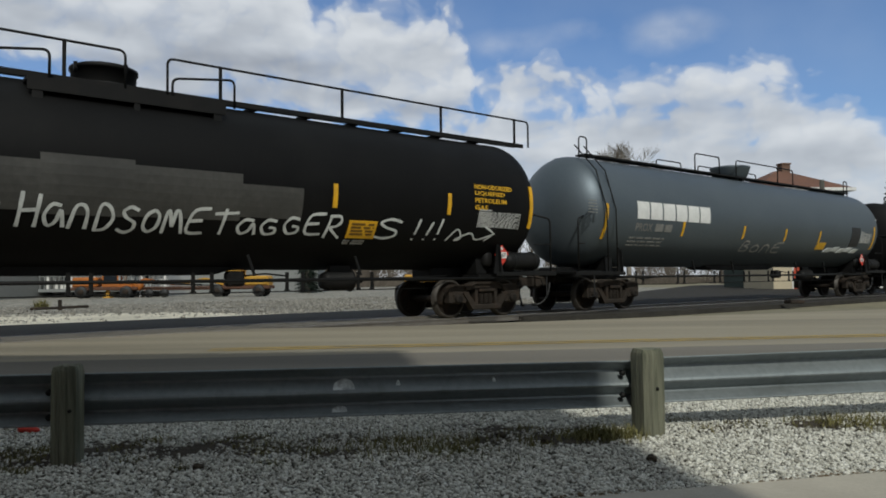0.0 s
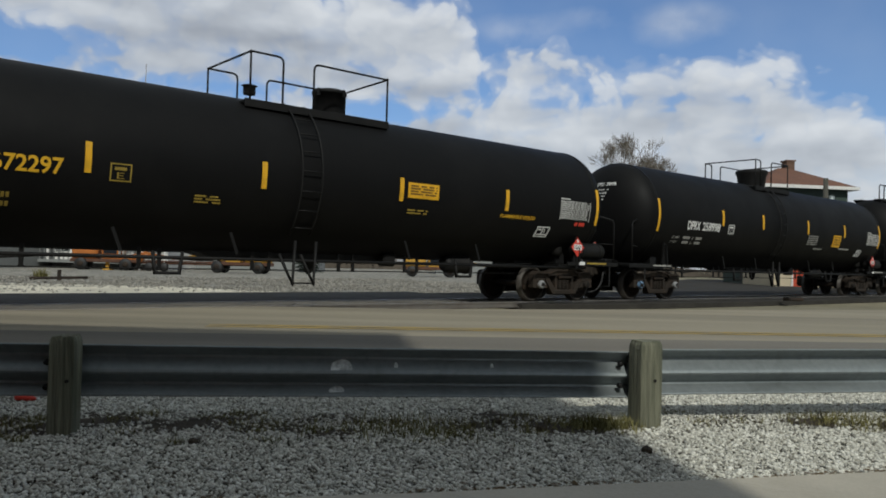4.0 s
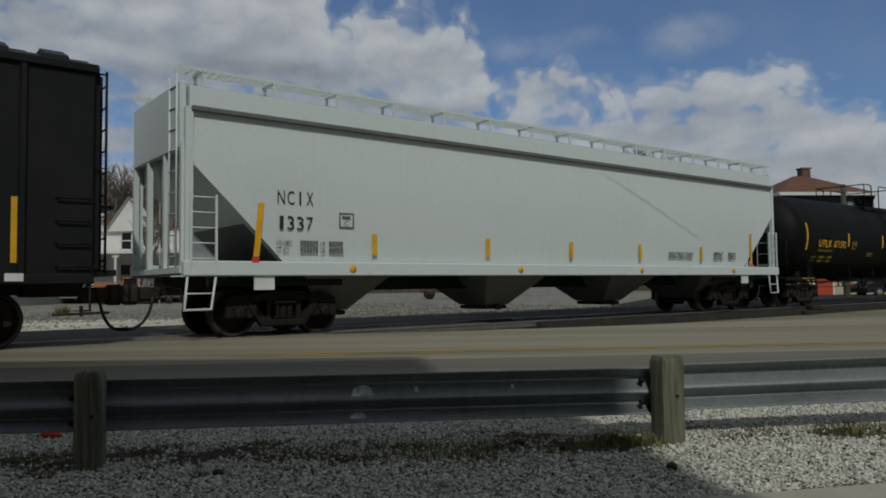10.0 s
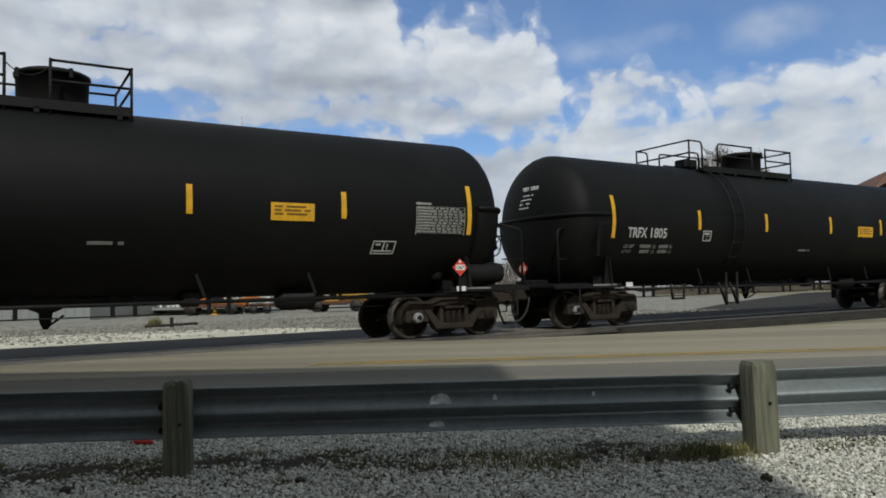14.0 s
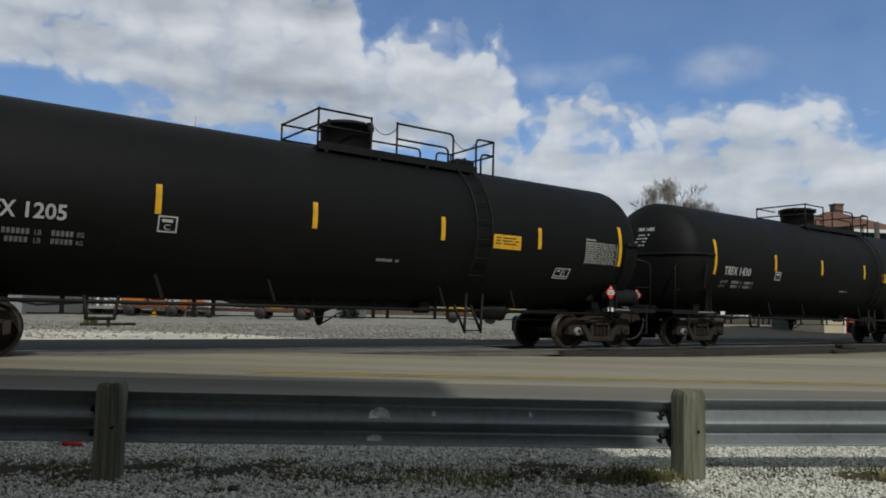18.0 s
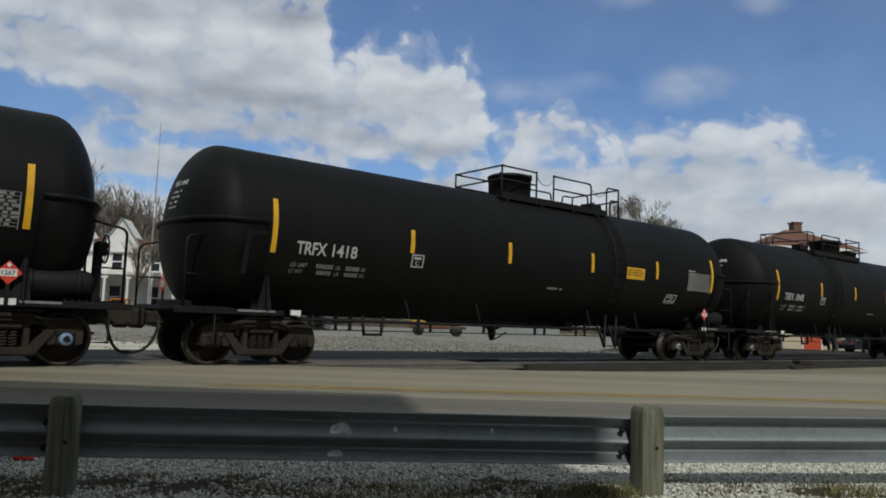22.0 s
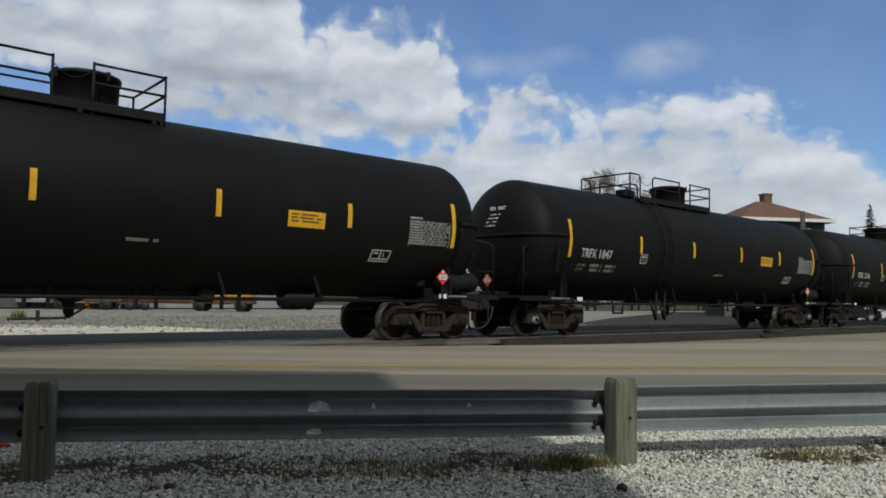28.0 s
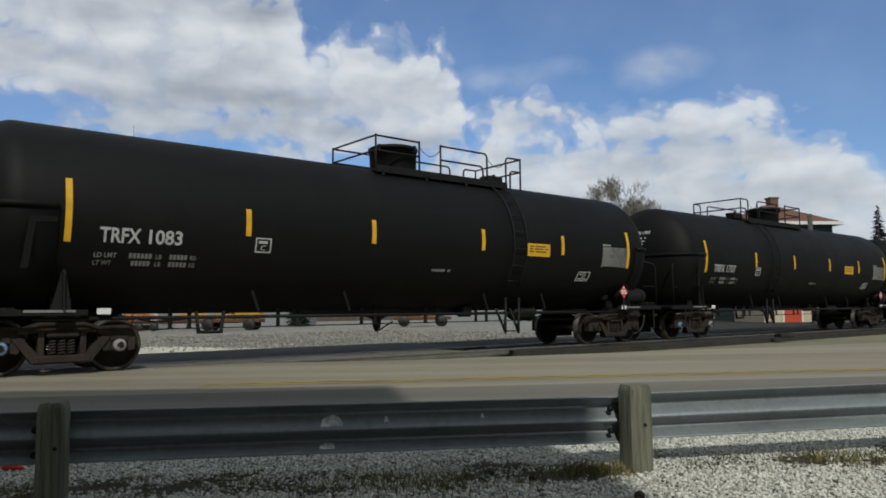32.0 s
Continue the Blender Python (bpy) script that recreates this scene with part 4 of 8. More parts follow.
def head_print(mark, number, half, dish, r, zc):
    """The small car mark and lines of print on the dished rear head."""
    s = Shape()

    def at(v, z):
        k = max(1 - (v * v + (z - zc) ** 2) / r ** 2, 0.02)
        return (-half + dish * (1 - math.sqrt(k)) - 0.012, -v, z)

    def line(body, v0, z0, width, height):
        v, f = letters(body, ("word", body))
        s.add([at(v0 + p[0] / v[:, 0].max() * width, z0 + p[1] / v[:, 1].max() * height) for p in v], f)
    line(mark, -0.10, 3.40, 0.26, 0.10)
    line(number, 0.22, 3.40, 0.26 + 0.03 * (len(number) - 4), 0.10)
    for j, (a, b) in enumerate(((-0.02, 0.36), (-0.10, 0.30), (-0.16, 0.28), (-0.18, 0.22))):
        z = 3.26 - j * 0.10
        m = 5
        for i in range(m):
            if (i * 3 + j * 5) % 7 == 2:
                continue
            p, q = a + (b - a) * i / m, a + (b - a) * (i + 0.45 + 0.15 * ((i + j) % 3)) / m
            s.add([at(p, z), at(q, z), at(q, z + 0.036), at(p, z + 0.036)], [(0, 1, 2, 3)])
    return s


def jacketed_tank_car(c, number, flip=False, label="black jacketed tank car with yellow reflector strips", caps=0, ladder=True, scuffed=False, paint="tank_charcoal", spots=(0.0, 3.2, 6.08, 9.09, 11.91, 14.75)):
    """The long run of alike black tank cars with half-height head shields."""
    car = new_car(label, "tank car", c)
    r, zc, half, nose, tx, x1 = 1.67, 2.655, 8.78, 8.60, 7.28, -7.37
    skin = Skin(r, zc)
    part("tank_shell", lambda: barrel(r, (half + nose) / 2, 0.80, zc), M[paint], car, at=pose((nose - half) / 2, 0, 0), key=("jacket_shell", paint))
    for q in (-1, 1):
        def shield():
            s = Shape()
            R, end, deep = r + 0.05, (half if q < 0 else nose), (1.26 if q < 0 else 1.04)
            prof = [(end + 0.06 - 0.82 * (1 - math.cos(a)), max(R * math.sin(a), 0.001)) for a in (i / 12 * math.pi / 2 for i in range(13))] + [(end - deep, R), (end - deep, r)]
            s.lathe([(q * x, y) for x, y in prof], "x", (0, 0, zc), n=30, a0=math.pi - 0.02, a1=2 * math.pi + 0.02)
            # the proud rim along its upper edge, both sides and round the nose
            pts = [(q * x, -y - 0.01, zc + 0.04) for x, y in reversed(prof[3:13])] + [(q * (end + 0.05), 0, zc + 0.04)] + [(q * x, y + 0.01, zc + 0.04) for x, y in prof[3:13]]
            s.pipe([(q * (end - deep), -R, zc + 0.04)] + pts + [(q * (end - deep), R, zc + 0.04)], 0.055, 6)
            return s
        part("head_shield", shield, M[paint], car, key=("head_shield", q, paint))
        if q < 0:
            part("shield_bracket", lambda: Shape().prism([(0, 2.52), (0.40, 2.52), (0.40, 2.44), (0.09, 2.42), (0.0, 1.7), (-0.10, 1.7)], "y", -1.715, -1.66), M["tank_charcoal"], car,
                 at=pose(-half + 0.85, 0, 0), key="shield_bracket")
    tank_fittings(car, "jacketed", half, zc, r, tx)
    for q in (-1, 1):
        truck_part(car, q * tx, NEAR_CAPS[(caps + (q > 0)) % 4])
        couplers(car, half - 0.1, 9.42, q > 0)
    strips(car, skin, [x1 + u for u in spots], (2.14, 3.17), (2.40, 2.90))
    # loading platform, rails, valve housing; turned end for end on some cars
    f = -1 if flip else 1
    def X(u):
        return f * u
    for y in (-0.72, 0.72):
        part("platform", lambda: Shape().box((0, 0, 4.17), (4.1, 0.42, 0.05), bevel=0.01).box((0, -0.21, 4.20), (4.1, 0.04, 0.16)), M["steel_dark"], car, at=pose(X(-1.12), y, 0), key="jacketed_platform")
    for x in (-3.0, -1.75, -0.5, 0.75):
        part("platform_bearer", lambda: Shape().box((0, 0, 4.10), (0.08, 1.9, 0.10)).box((0, -0.86, 3.98), (0.06, 0.06, 0.34)).box((0, 0.86, 3.98), (0.06, 0.06, 0.34)), M["steel_dark"], car, at=pose(X(x), 0, 0), key="platform_bearer")
    y0, y1, zt, zm, zd = -0.92, 0.92, 4.95, 4.61, 4.12
    rails = [
        [(X(-3.15), y0, zd), (X(-3.15), y0, zt), (X(-3.68), y0, zt)],
        [(X(-3.68), y0, zt), (X(-3.76), y1, zt)],
        [(X(-3.76), y1, zt), (X(-3.30), y1, zt), (X(-3.30), y1, zd)],
        [(X(-3.30), y0, zd), (X(-3.30), y0, zm), (X(-3.67), y0, zm)],
        [(X(-3.67), y0, zm), (X(-3.76), y1, zm)],
        [(X(-3.68), y0, zd), (X(-3.68), y0, zt + 0.02)],
        [(X(-3.76), y1, zd), (X(-3.76), y1, zt + 0.02)],
        [(X(-2.48), y0, zd), (X(-2.48), y0, zt), (X(-0.95), y0, zt)],
        [(X(-2.34), y0, zd), (X(-2.34), y0, zm), (X(-0.95), y0, zm)],
        [(X(-0.95), y0, 3.92), (X(-0.95), y0, zt + 0.03)],
        [(X(-0.30), y0, 3.92), (X(-0.30), y0, zt + 0.03)],
        [(X(-0.30), y0, zt), (X(0.94), y0, zt)],
        [(X(-0.30), y0, zm), (X(0.94), y0, zm)],
        [(X(0.94), y0, 3.86), (X(0.94), y0, zt + 0.03)],
        [(X(0.94), y0, zt), (X(0.94), y1, zt)],
        [(X(0.94), y0, zm), (X(0.94), y1, zm)],
        [(X(0.94), y1, zd), (X(0.94), y1, zt + 0.03)],
        [(X(-2.80), y1, zd), (X(-2.80), y1, zt), (X(-0.6), y1, zt)],
        [(X(-0.3), y1, zt), (X(0.94), y1, zt)],
        [(X(-2.62), y1, zm), (X(0.94), y1, zm)],
    ]
    for i, pts in enumerate(rails):
        part("platform_rail", lambda: bay_rail(pts), M["steel_dark"], car, key=("jrail", i, f))
    for a, b in ((-3.15, -2.48), (-0.95, -0.30)):
        part("safety_chain", lambda: Shape().pipe([(X(a + (b - a) * i / 8), y0, zt - 0.10 - 0.20 * (1 - (i / 4 - 1) ** 2)) for i in range(9)], 0.009, 4), M["steel_dark"], car, key=("safety_chain", a, f))
    dome(car, X(-0.20), 0.58, 4.20, 4.96, "steel_dark")
    part("gauge_box", lambda: Shape().box((0, 0, 4.40), (0.52, 0.40, 0.24), bevel=0.03).lathe([(4.50, 0.03), (4.58, 0.05), (4.60, 0.01)], "z", (0.1, 0, 0), n=10), M["steel_dark"], car, at=pose(X(-3.15), -0.35, 0), key="gauge_box")
    part("vapour_pipe", lambda: Shape().pipe([(0, 0, 4.2), (0, 0, 4.42), (0.45, 0, 4.42), (0.45, 0, 4.2)], 0.035, 8), M["steel_dark"], car, at=pose(X(-1.3), 0.1, 0), key="vapour_pipe")
    if ladder:
        barrel_ladder(car, X(-2.80), skin, 1.5, 4.22, "steel_dark")
    part("outlet_valve", lambda: Shape().lathe([(0.52, 0.04), (0.62, 0.09), (0.80, 0.11), (0.88, 0.30), (1.05, 0.42), (1.24, 0.45)], "z", n=18).pipe([(0.0, -0.1, 0.55), (0.25, -0.3, 0.75)], 0.02, 6), M["steel_dark"], car, at=pose(-0.3, 0, 0), key="outlet_valve")
    for sx in (-4.9,):
        part("foot_step", lambda: Shape().pipe([(-0.26, 0, 0.02), (-0.21, 0, -0.36), (0.21, 0, -0.36), (0.26, 0, 0.02)], 0.032, 6), M["steel_dark"], car, at=pose(sx, -1.36, 1.0), key="foot_step")
    reservoir(car, 7.90)
    placard(car, x1 + 14.59, -1.50, 1.47, 0.185)
    placard(car, 0, 0, 0, 0.18, at=pose(-half - 0.08, 0, 1.49, 0, 0, -90))
    brake_wheel(car, nose + 0.20, -0.55, 2.02)
    seed = int(number)
    w = Shape()
    skin.word(w, "TRFX", x1 + 0.48, 2.16, 0.66, 0.25)
    skin.word(w, number, x1 + 1.27, 2.16, 0.57, 0.25)
    part("reporting_mark", w, M["worn_letters"], car, "white stencilled car mark")
    sm = Shape()
    for j, (z, head) in enumerate(((1.90, "LD LMT"), (1.76, "LT WT"))):
        skin.word(sm, head, x1 + 0.42, z, 0.36 - 0.07 * j, 0.085)
        figures(sm, skin, x1 + 0.98 + 0.05 * j, z, 6 - j)
        skin.word(sm, "LB", x1 + 1.42, z, 0.10, 0.085)
        figures(sm, skin, x1 + 1.66, z, 5)
        skin.word(sm, "KG", x1 + 2.02, z, 0.10, 0.085)
    part("weight_stencil", sm, M["grey_stencil"], car)
    part("end_stencil", head_print("TRFX", number, half, 0.80, r, zc), M["white_paint"], car)
    frame_sheet(car, "clearance_mark", skin, x1 + 3.22, x1 + 3.54, 2.10, 2.38, M["white_print"])
    part("warning_panel", lambda: skin.sheet(Shape(), x1 + 10.50, x1 + 11.32, 2.33, 2.65, 0.010, 4), M["yellow"], car, "yellow warning sheet", key="jacketed_panel")
    part("panel_print", lambda: skin.bars(Shape(), x1 + 10.56, x1 + 11.26, 2.40, 2.60, 3, 8, 0.018, 0.5), M["panel_ink"], car, key="jacketed_panel_print")
    table_sheet(car, skin, x1 + 13.48, x1 + 14.64, 2.12, 2.77, seed, False)
    frame_sheet(car, "tag_frame", skin, x1 + 12.55, x1 + 13.05, 1.70, 1.98, M["worn_letters"], 0.03, "")
    part("data_plate", lambda: skin.bars(Shape(), x1 + 7.55, x1 + 8.10, 1.84, 1.90, 1, 2, fill=0.9), M["grey_stencil"], car, key="jacketed_tick")
    pt = Shape()
    for q in (-1, 1):
        pt.box((q * 7.0 + 0.25, -1.47, 1.03), (0.22, 0.006, 0.10))
    part("sill_patch", pt, M["white_paint"], car, key="jacketed_sill_patch")
    sp = lambda: Shape().box((-7.55, -1.465, 1.035), (0.75, 0.006, 0.04)).box((7.7, -1.465, 1.035), (0.6, 0.006, 0.04))
    part("sill_stencil", sp, M["grey_stencil"], car, key="jacketed_sill_stencil")
    if scuffed:
        sc = Shape()
        rnd = random.Random(seed)
        for cx, wide, n in ((1.35, 0.55, 9), (2.75, 0.55, 16), (6.0, 0.5, 12), (6.9, 0.75, 18)):
            for i in range(n):
                x, z = x1 + cx + rnd.uniform(-wide, wide), 2.72 + rnd.uniform(-0.22, 0.24)
                pts = [(x, z)]
                for _ in range(rnd.randint(2, 5)):
                    x, z = x + rnd.uniform(-0.05, 0.14), z + rnd.choice((-1, 1)) * rnd.uniform(0.04, 0.20)
                    pts.append((x, z))
                sprayed(sc, skin, pts, rnd.uniform(0.008, 0.024), 0.008)
        part("graffiti_ghost", sc, M["paint_out"], car, "scrubbed white graffiti")
        part("white_sheet", skin.sheet(Shape(), x1 + 3.20, x1 + 3.56, 2.06, 2.40, 0.012, 3), M["pale_print"], car)
    return car


def plain_tank_car(c, mark, number, label, paint, lettering, seed, half=8.91, reach=9.45, long_text=True, word_x=(0.98, 2.17), panel_white=True, strips_u=(0.0, 3.52, 6.57, 9.73, 12.86, 16.21), panel=(9.90, 10.74, 2.33, 2.66), flam=True, x1=-8.1, rails="open", caps=1, flam_z=2.05, band=(2.24, 2.74), word_w=(1.0, 1.0)):
    """Non-jacketed tank car with smooth dished heads and a short centre platform."""
    car = new_car(label, "tank car", c)
    r, zc, tx = 1.575, 2.585, 7.36
    skin = Skin(r, zc)
    part("tank_shell", lambda: barrel(r, half, 0.85, zc), M[paint], car, key=("plain_shell", half, paint))
    for q in (-1, 1):
        part("weld_band", lambda: Shape().lathe([(-0.05, r), (-0.04, r + 0.012), (0.04, r + 0.012), (0.05, r)], "x", (0, 0, zc), n=56), M[paint], car, at=pose(q * (half - 0.86), 0, 0), key=("plain_band", paint))
    tank_fittings(car, ("plain", half), half, zc, r, tx)
    for q in (-1, 1):
        truck_part(car, q * tx, NEAR_CAPS[(caps + (q > 0)) % 4])
        couplers(car, half - 0.1, reach, q > 0)
    strips(car, skin, [x1 + u for u in strips_u], (2.05, 3.02), band)
    px = 0.0
    y0, y1, zt = -0.96, 0.96, 4.94
    deck = (-1.72, 1.62) if rails == "open" else (-1.45, 1.02)
    dl, dm = deck[1] - deck[0], (deck[0] + deck[1]) / 2
    part("platform", lambda: Shape().box((0, -0.85, 3.96), (dl, 0.30, 0.06), bevel=0.01).box((0, -1.0, 3.93), (dl, 0.04, 0.15)), M["steel_dark"], car, at=pose(dm, 0, 0), key=("plain_platform", rails))
    for i in range(5):
        part("platform_bearer", lambda: Shape().box((0, -0.9, 3.84), (0.06, 0.10, 0.24)), M["steel_dark"], car, at=pose(deck[0] + 0.08 + (dl - 0.16) * i / 4, 0, 0), key="plain_bearer")
    if rails == "bent":
        e0, e1, g0, g1, h0, h1 = -1.38, 0.98, -1.03, -0.26, -0.44, -1.05
    else:
        e0, e1, g0, g1, h0, h1 = -1.60, 1.60, -0.91, -0.22, -0.35, -1.04
    rr = [
        [(g0, y0, 3.95), (g0, y0, zt), (e0, y0, zt)],
        [(e0, y0, zt), (e0 - 0.10, y1, zt)],
        [(e0 - 0.10, y1, zt), (h1, y1, zt), (h1, y1, 3.95)],
        [(e0, y0, 3.95), (e0, y0, zt + 0.02)],
        [(e0 - 0.10, y1, 3.95), (e0 - 0.10, y1, zt + 0.02)],
        [(g1, y0, 3.95), (g1, y0, zt), (e1, y0, zt)],
        [(e1, y0, 3.84), (e1, y0, zt + 0.03)],
        [(e1, y0, zt), (e1, y1, zt)],
        [(h0, y1, 3.95), (h0, y1, zt), (e1, y1, zt)],
        [(e1, y1, 3.95), (e1, y1, zt + 0.02)],
    ]
    for i, pts in enumerate(rr):
        part("platform_rail", lambda: bay_rail(pts, 0.022), M["steel_dark"], car, at=pose(px, 0, 0), key=("prail", rails, i))
    if rails == "bent":
        def cup():
            s = Shape()
            s.lathe([(4.1, 0.48), (4.52, 0.52), (4.64, 0.58), (4.71, 0.58), (4.75, 0.53), (4.75, 0.01)], "z", n=26)
            return s
        part("valve_housing", cup, M["steel_dark"], car, at=pose(0.12, 0, 0), key="cup_dome")
    else:
        dome(car, 0.70, 0.37, 4.05, 4.70, "steel_dark" if paint != "tank_grey" else "tank_blue")
        part("relief_valve", lambda: Shape().lathe([(4.15, 0.12), (4.3, 0.12), (4.32, 0.16), (4.36, 0.01)], "z", n=14), M["steel_dark"], car, at=pose(px - 1.5, -0.7, 0), key="small_valve")
    barrel_ladder(car, (g0 + g1) / 2, skin, 1.35, 3.98, "steel_dark")
    for sx in (-3.2, 3.6):
        part("foot_step", lambda: Shape().pipe([(-0.26, 0, 0.02), (-0.21, 0, -0.36), (0.21, 0, -0.36), (0.26, 0, 0.02)], 0.032, 6), M["steel_dark"], car, at=pose(sx, -1.36, 1.0), key="foot_step")
    part("outlet_valve", lambda: Shape().lathe([(0.62, 0.04), (0.70, 0.09), (0.86, 0.11), (0.92, 0.24), (1.05, 0.3), (1.24, 0.3)], "z", n=18), M["steel_dark"], car, at=pose(0.3, 0, 0), key="outlet_valve_small")
    reservoir(car, half - 0.75)
    placard(car, x1 + 15.56, -1.48, 1.45)
    placard(car, 0, 0, 0, 0.22, at=pose(-half - 0.08, 0, 1.49, 0, 0, -90))
    brake_wheel(car, half + 0.10, -0.55, 2.02)
    ink = M[lettering]
    w = Shape()
    if long_text:
        skin.word(w, mark, x1 + word_x[0], 2.17, word_w[0], 0.27)
        skin.word(w, number, x1 + word_x[1], 2.17, word_w[1], 0.27)
    part("reporting_mark", w, ink, car, "stencilled car mark")
    thin = M["amber"] if lettering == "yellow_paint" else M["pale_print"]
    sm = Shape()
    if lettering == "yellow_paint":
        skin.word(sm, "THE TANK CAR PEOPLE", x1 + word_x[0], 2.00, 1.16, 0.085)
    lift = 0.0 if lettering == "yellow_paint" else 0.12
    for j, (z, head) in enumerate(((1.74 + lift, "LD LMT"), (1.58 + lift, "LT WT"))):
        skin.word(sm, head, x1 + 0.86, z, 0.38 - 0.07 * j, 0.085)
        figures(sm, skin, x1 + 1.45 + 0.05 * j, z, 6 - j)
        skin.word(sm, "LB", x1 + 1.90, z, 0.10, 0.085)
        figures(sm, skin, x1 + 2.15, z, 5)
    part("weight_stencil", sm, thin, car)
    part("end_stencil", head_print(mark, number, half, 0.85, r, zc), ink, car)
    frame_sheet(car, "clearance_mark", skin, x1 + 3.86, x1 + 4.20, 2.14, 2.44, thin if lettering == "yellow_paint" else ink, mark="C" if lettering != "yellow_paint" else "E")
    part("warning_panel", skin.sheet(Shape(), x1 + panel[0], x1 + panel[1], panel[2], panel[3], 0.010, 4), M["yellow"], car, "yellow warning sheet")
    part("panel_print", skin.bars(Shape(), x1 + panel[0] + 0.06, x1 + panel[1] - 0.05, panel[2] + 0.05, panel[3] - 0.05, 4, seed, 0.018, 0.62), M["panel_ink"], car)
    if flam:
        fl = Shape()
        skin.word(fl, "FLAMMABLE LIQUID", x1 + 12.70, flam_z, 1.18, 0.105)
        part("flammable_mark", fl, M["yellow_paint"], car, "yellow stencilled warning")
        sm2 = Shape()
        skin.bars(sm2, x1 + 5.3, x1 + 5.8, 1.85, 2.02, 3, seed, fill=0.5)
        skin.bars(sm2, x1 + 9.95, x1 + 10.5, 1.95, 2.08, 2, seed, fill=0.5)
        part("small_stencil", sm2, M["amber"], car)
    else:
        sm2 = Shape()
        skin.bars(sm2, x1 + 9.5, x1 + 10.3, 1.95, 2.34, 5, seed, fill=0.5)
        skin.bars(sm2, x1 + 10.2, x1 + 10.9, 1.80, 1.86, 1, seed, fill=0.8)
        skin.bars(sm2, x1 + 12.3, x1 + 13.3, 1.86, 1.94, 1, seed, fill=0.8)
        part("small_stencil", sm2, M["pale_print"], car)
    table_sheet(car, skin, x1 + 14.77, x1 + 15.93, 2.13, 2.70, seed, panel_white)
    frame_sheet(car, "tag_frame", skin, x1 + 14.05, x1 + 14.50, 1.62, 1.91, M["white_paint"], 0.03, "")
    if flam:
        rt = Shape()
        skin.bars(rt, x1 + 15.40, x1 + 15.80, 1.99, 2.09, 1, seed + 2, fill=0.9)
        part("red_tag", rt, M["red"], car, "small red stencilled tag")
    pt = lambda: Shape().box((-tx - 0.3, -1.47, 1.035), (0.9, 0.006, 0.045)).box((tx + 0.9, -1.47, 1.035), (0.8, 0.006, 0.045))
    part("sill_stencil", pt, thin, car, key=("plain_sill", lettering))
    part("sill_patch", lambda: Shape().box((tx + 0.3, -1.47, 1.03), (0.22, 0.006, 0.09)), M["white_paint"], car, key="plain_sill_patch")
    return car


# strokes of spray-can letters in a unit box
SCRAWL = {
    "E": [[(0.95, 1), (0.1, 0.95), (0.0, 0.0), (0.9, 0.05)], [(0.05, 0.5), (0.7, 0.55)]],
    "X": [[(0, 1.05), (0.95, 0)], [(0.9, 1.1), (0.05, -0.05)]],
    "T": [[(0, 0.95), (1.1, 1.05)], [(0.5, 1.2), (0.45, 0.0)]],
    "R": [[(0.05, 0), (0.1, 1)], [(0.0, 0.95), (0.6, 1.0), (0.75, 0.75), (0.5, 0.52), (0.1, 0.5), (0.9, 0.0)]],
    "M": [[(0, 0), (0.15, 0.75), (0.3, 0.8), (0.42, 0.1), (0.55, 0.8), (0.75, 0.8), (0.9, 0.0)]],
    "L": [[(0.15, 1), (0.05, 0.05), (0.75, 0.0), (0.9, 0.12)]],
    "Y": [[(0, 0.75), (0.1, 0.35), (0.5, 0.3), (0.65, 0.8)], [(0.65, 0.8), (0.6, -0.05), (0.3, -0.3), (0.05, -0.1)]],
    "H": [[(0.05, 1.05), (0.1, 0.0)], [(0.7, 1.0), (0.75, 0.0)], [(0.05, 0.5), (0.75, 0.55)]],
    "A": [[(0.8, 0.65), (0.4, 0.72), (0.05, 0.35), (0.25, 0.0), (0.6, 0.15), (0.8, 0.65), (0.9, 0.0)]],
    "N": [[(0.05, 0.0), (0.1, 0.7), (0.5, 0.72), (0.75, 0.5), (0.8, 0.0)]],
    "D": [[(0.1, 0.0), (0.15, 0.95), (0.6, 0.85), (0.85, 0.45), (0.55, 0.05), (0.05, 0.02)]],
    "S": [[(0.85, 0.85), (0.5, 1.0), (0.15, 0.8), (0.35, 0.55), (0.75, 0.4), (0.7, 0.1), (0.35, -0.05), (0.0, 0.1)]],
    "O": [[(0.5, 0.75), (0.12, 0.6), (0.05, 0.2), (0.4, 0.0), (0.8, 0.2), (0.8, 0.6), (0.5, 0.75)]],
    "G": [[(0.85, 0.75), (0.4, 0.85), (0.05, 0.45), (0.3, 0.0), (0.8, 0.1), (0.85, 0.4), (0.5, 0.42)]],
    "B": [[(0.1, 0.0), (0.1, 1.0), (0.6, 0.95), (0.65, 0.65), (0.2, 0.55), (0.75, 0.4), (0.7, 0.05), (0.1, 0.0)]],
    "!": [[(0.6, 1.05), (0.35, 0.3)], [(0.28, 0.08), (0.25, 0.0)]],
}


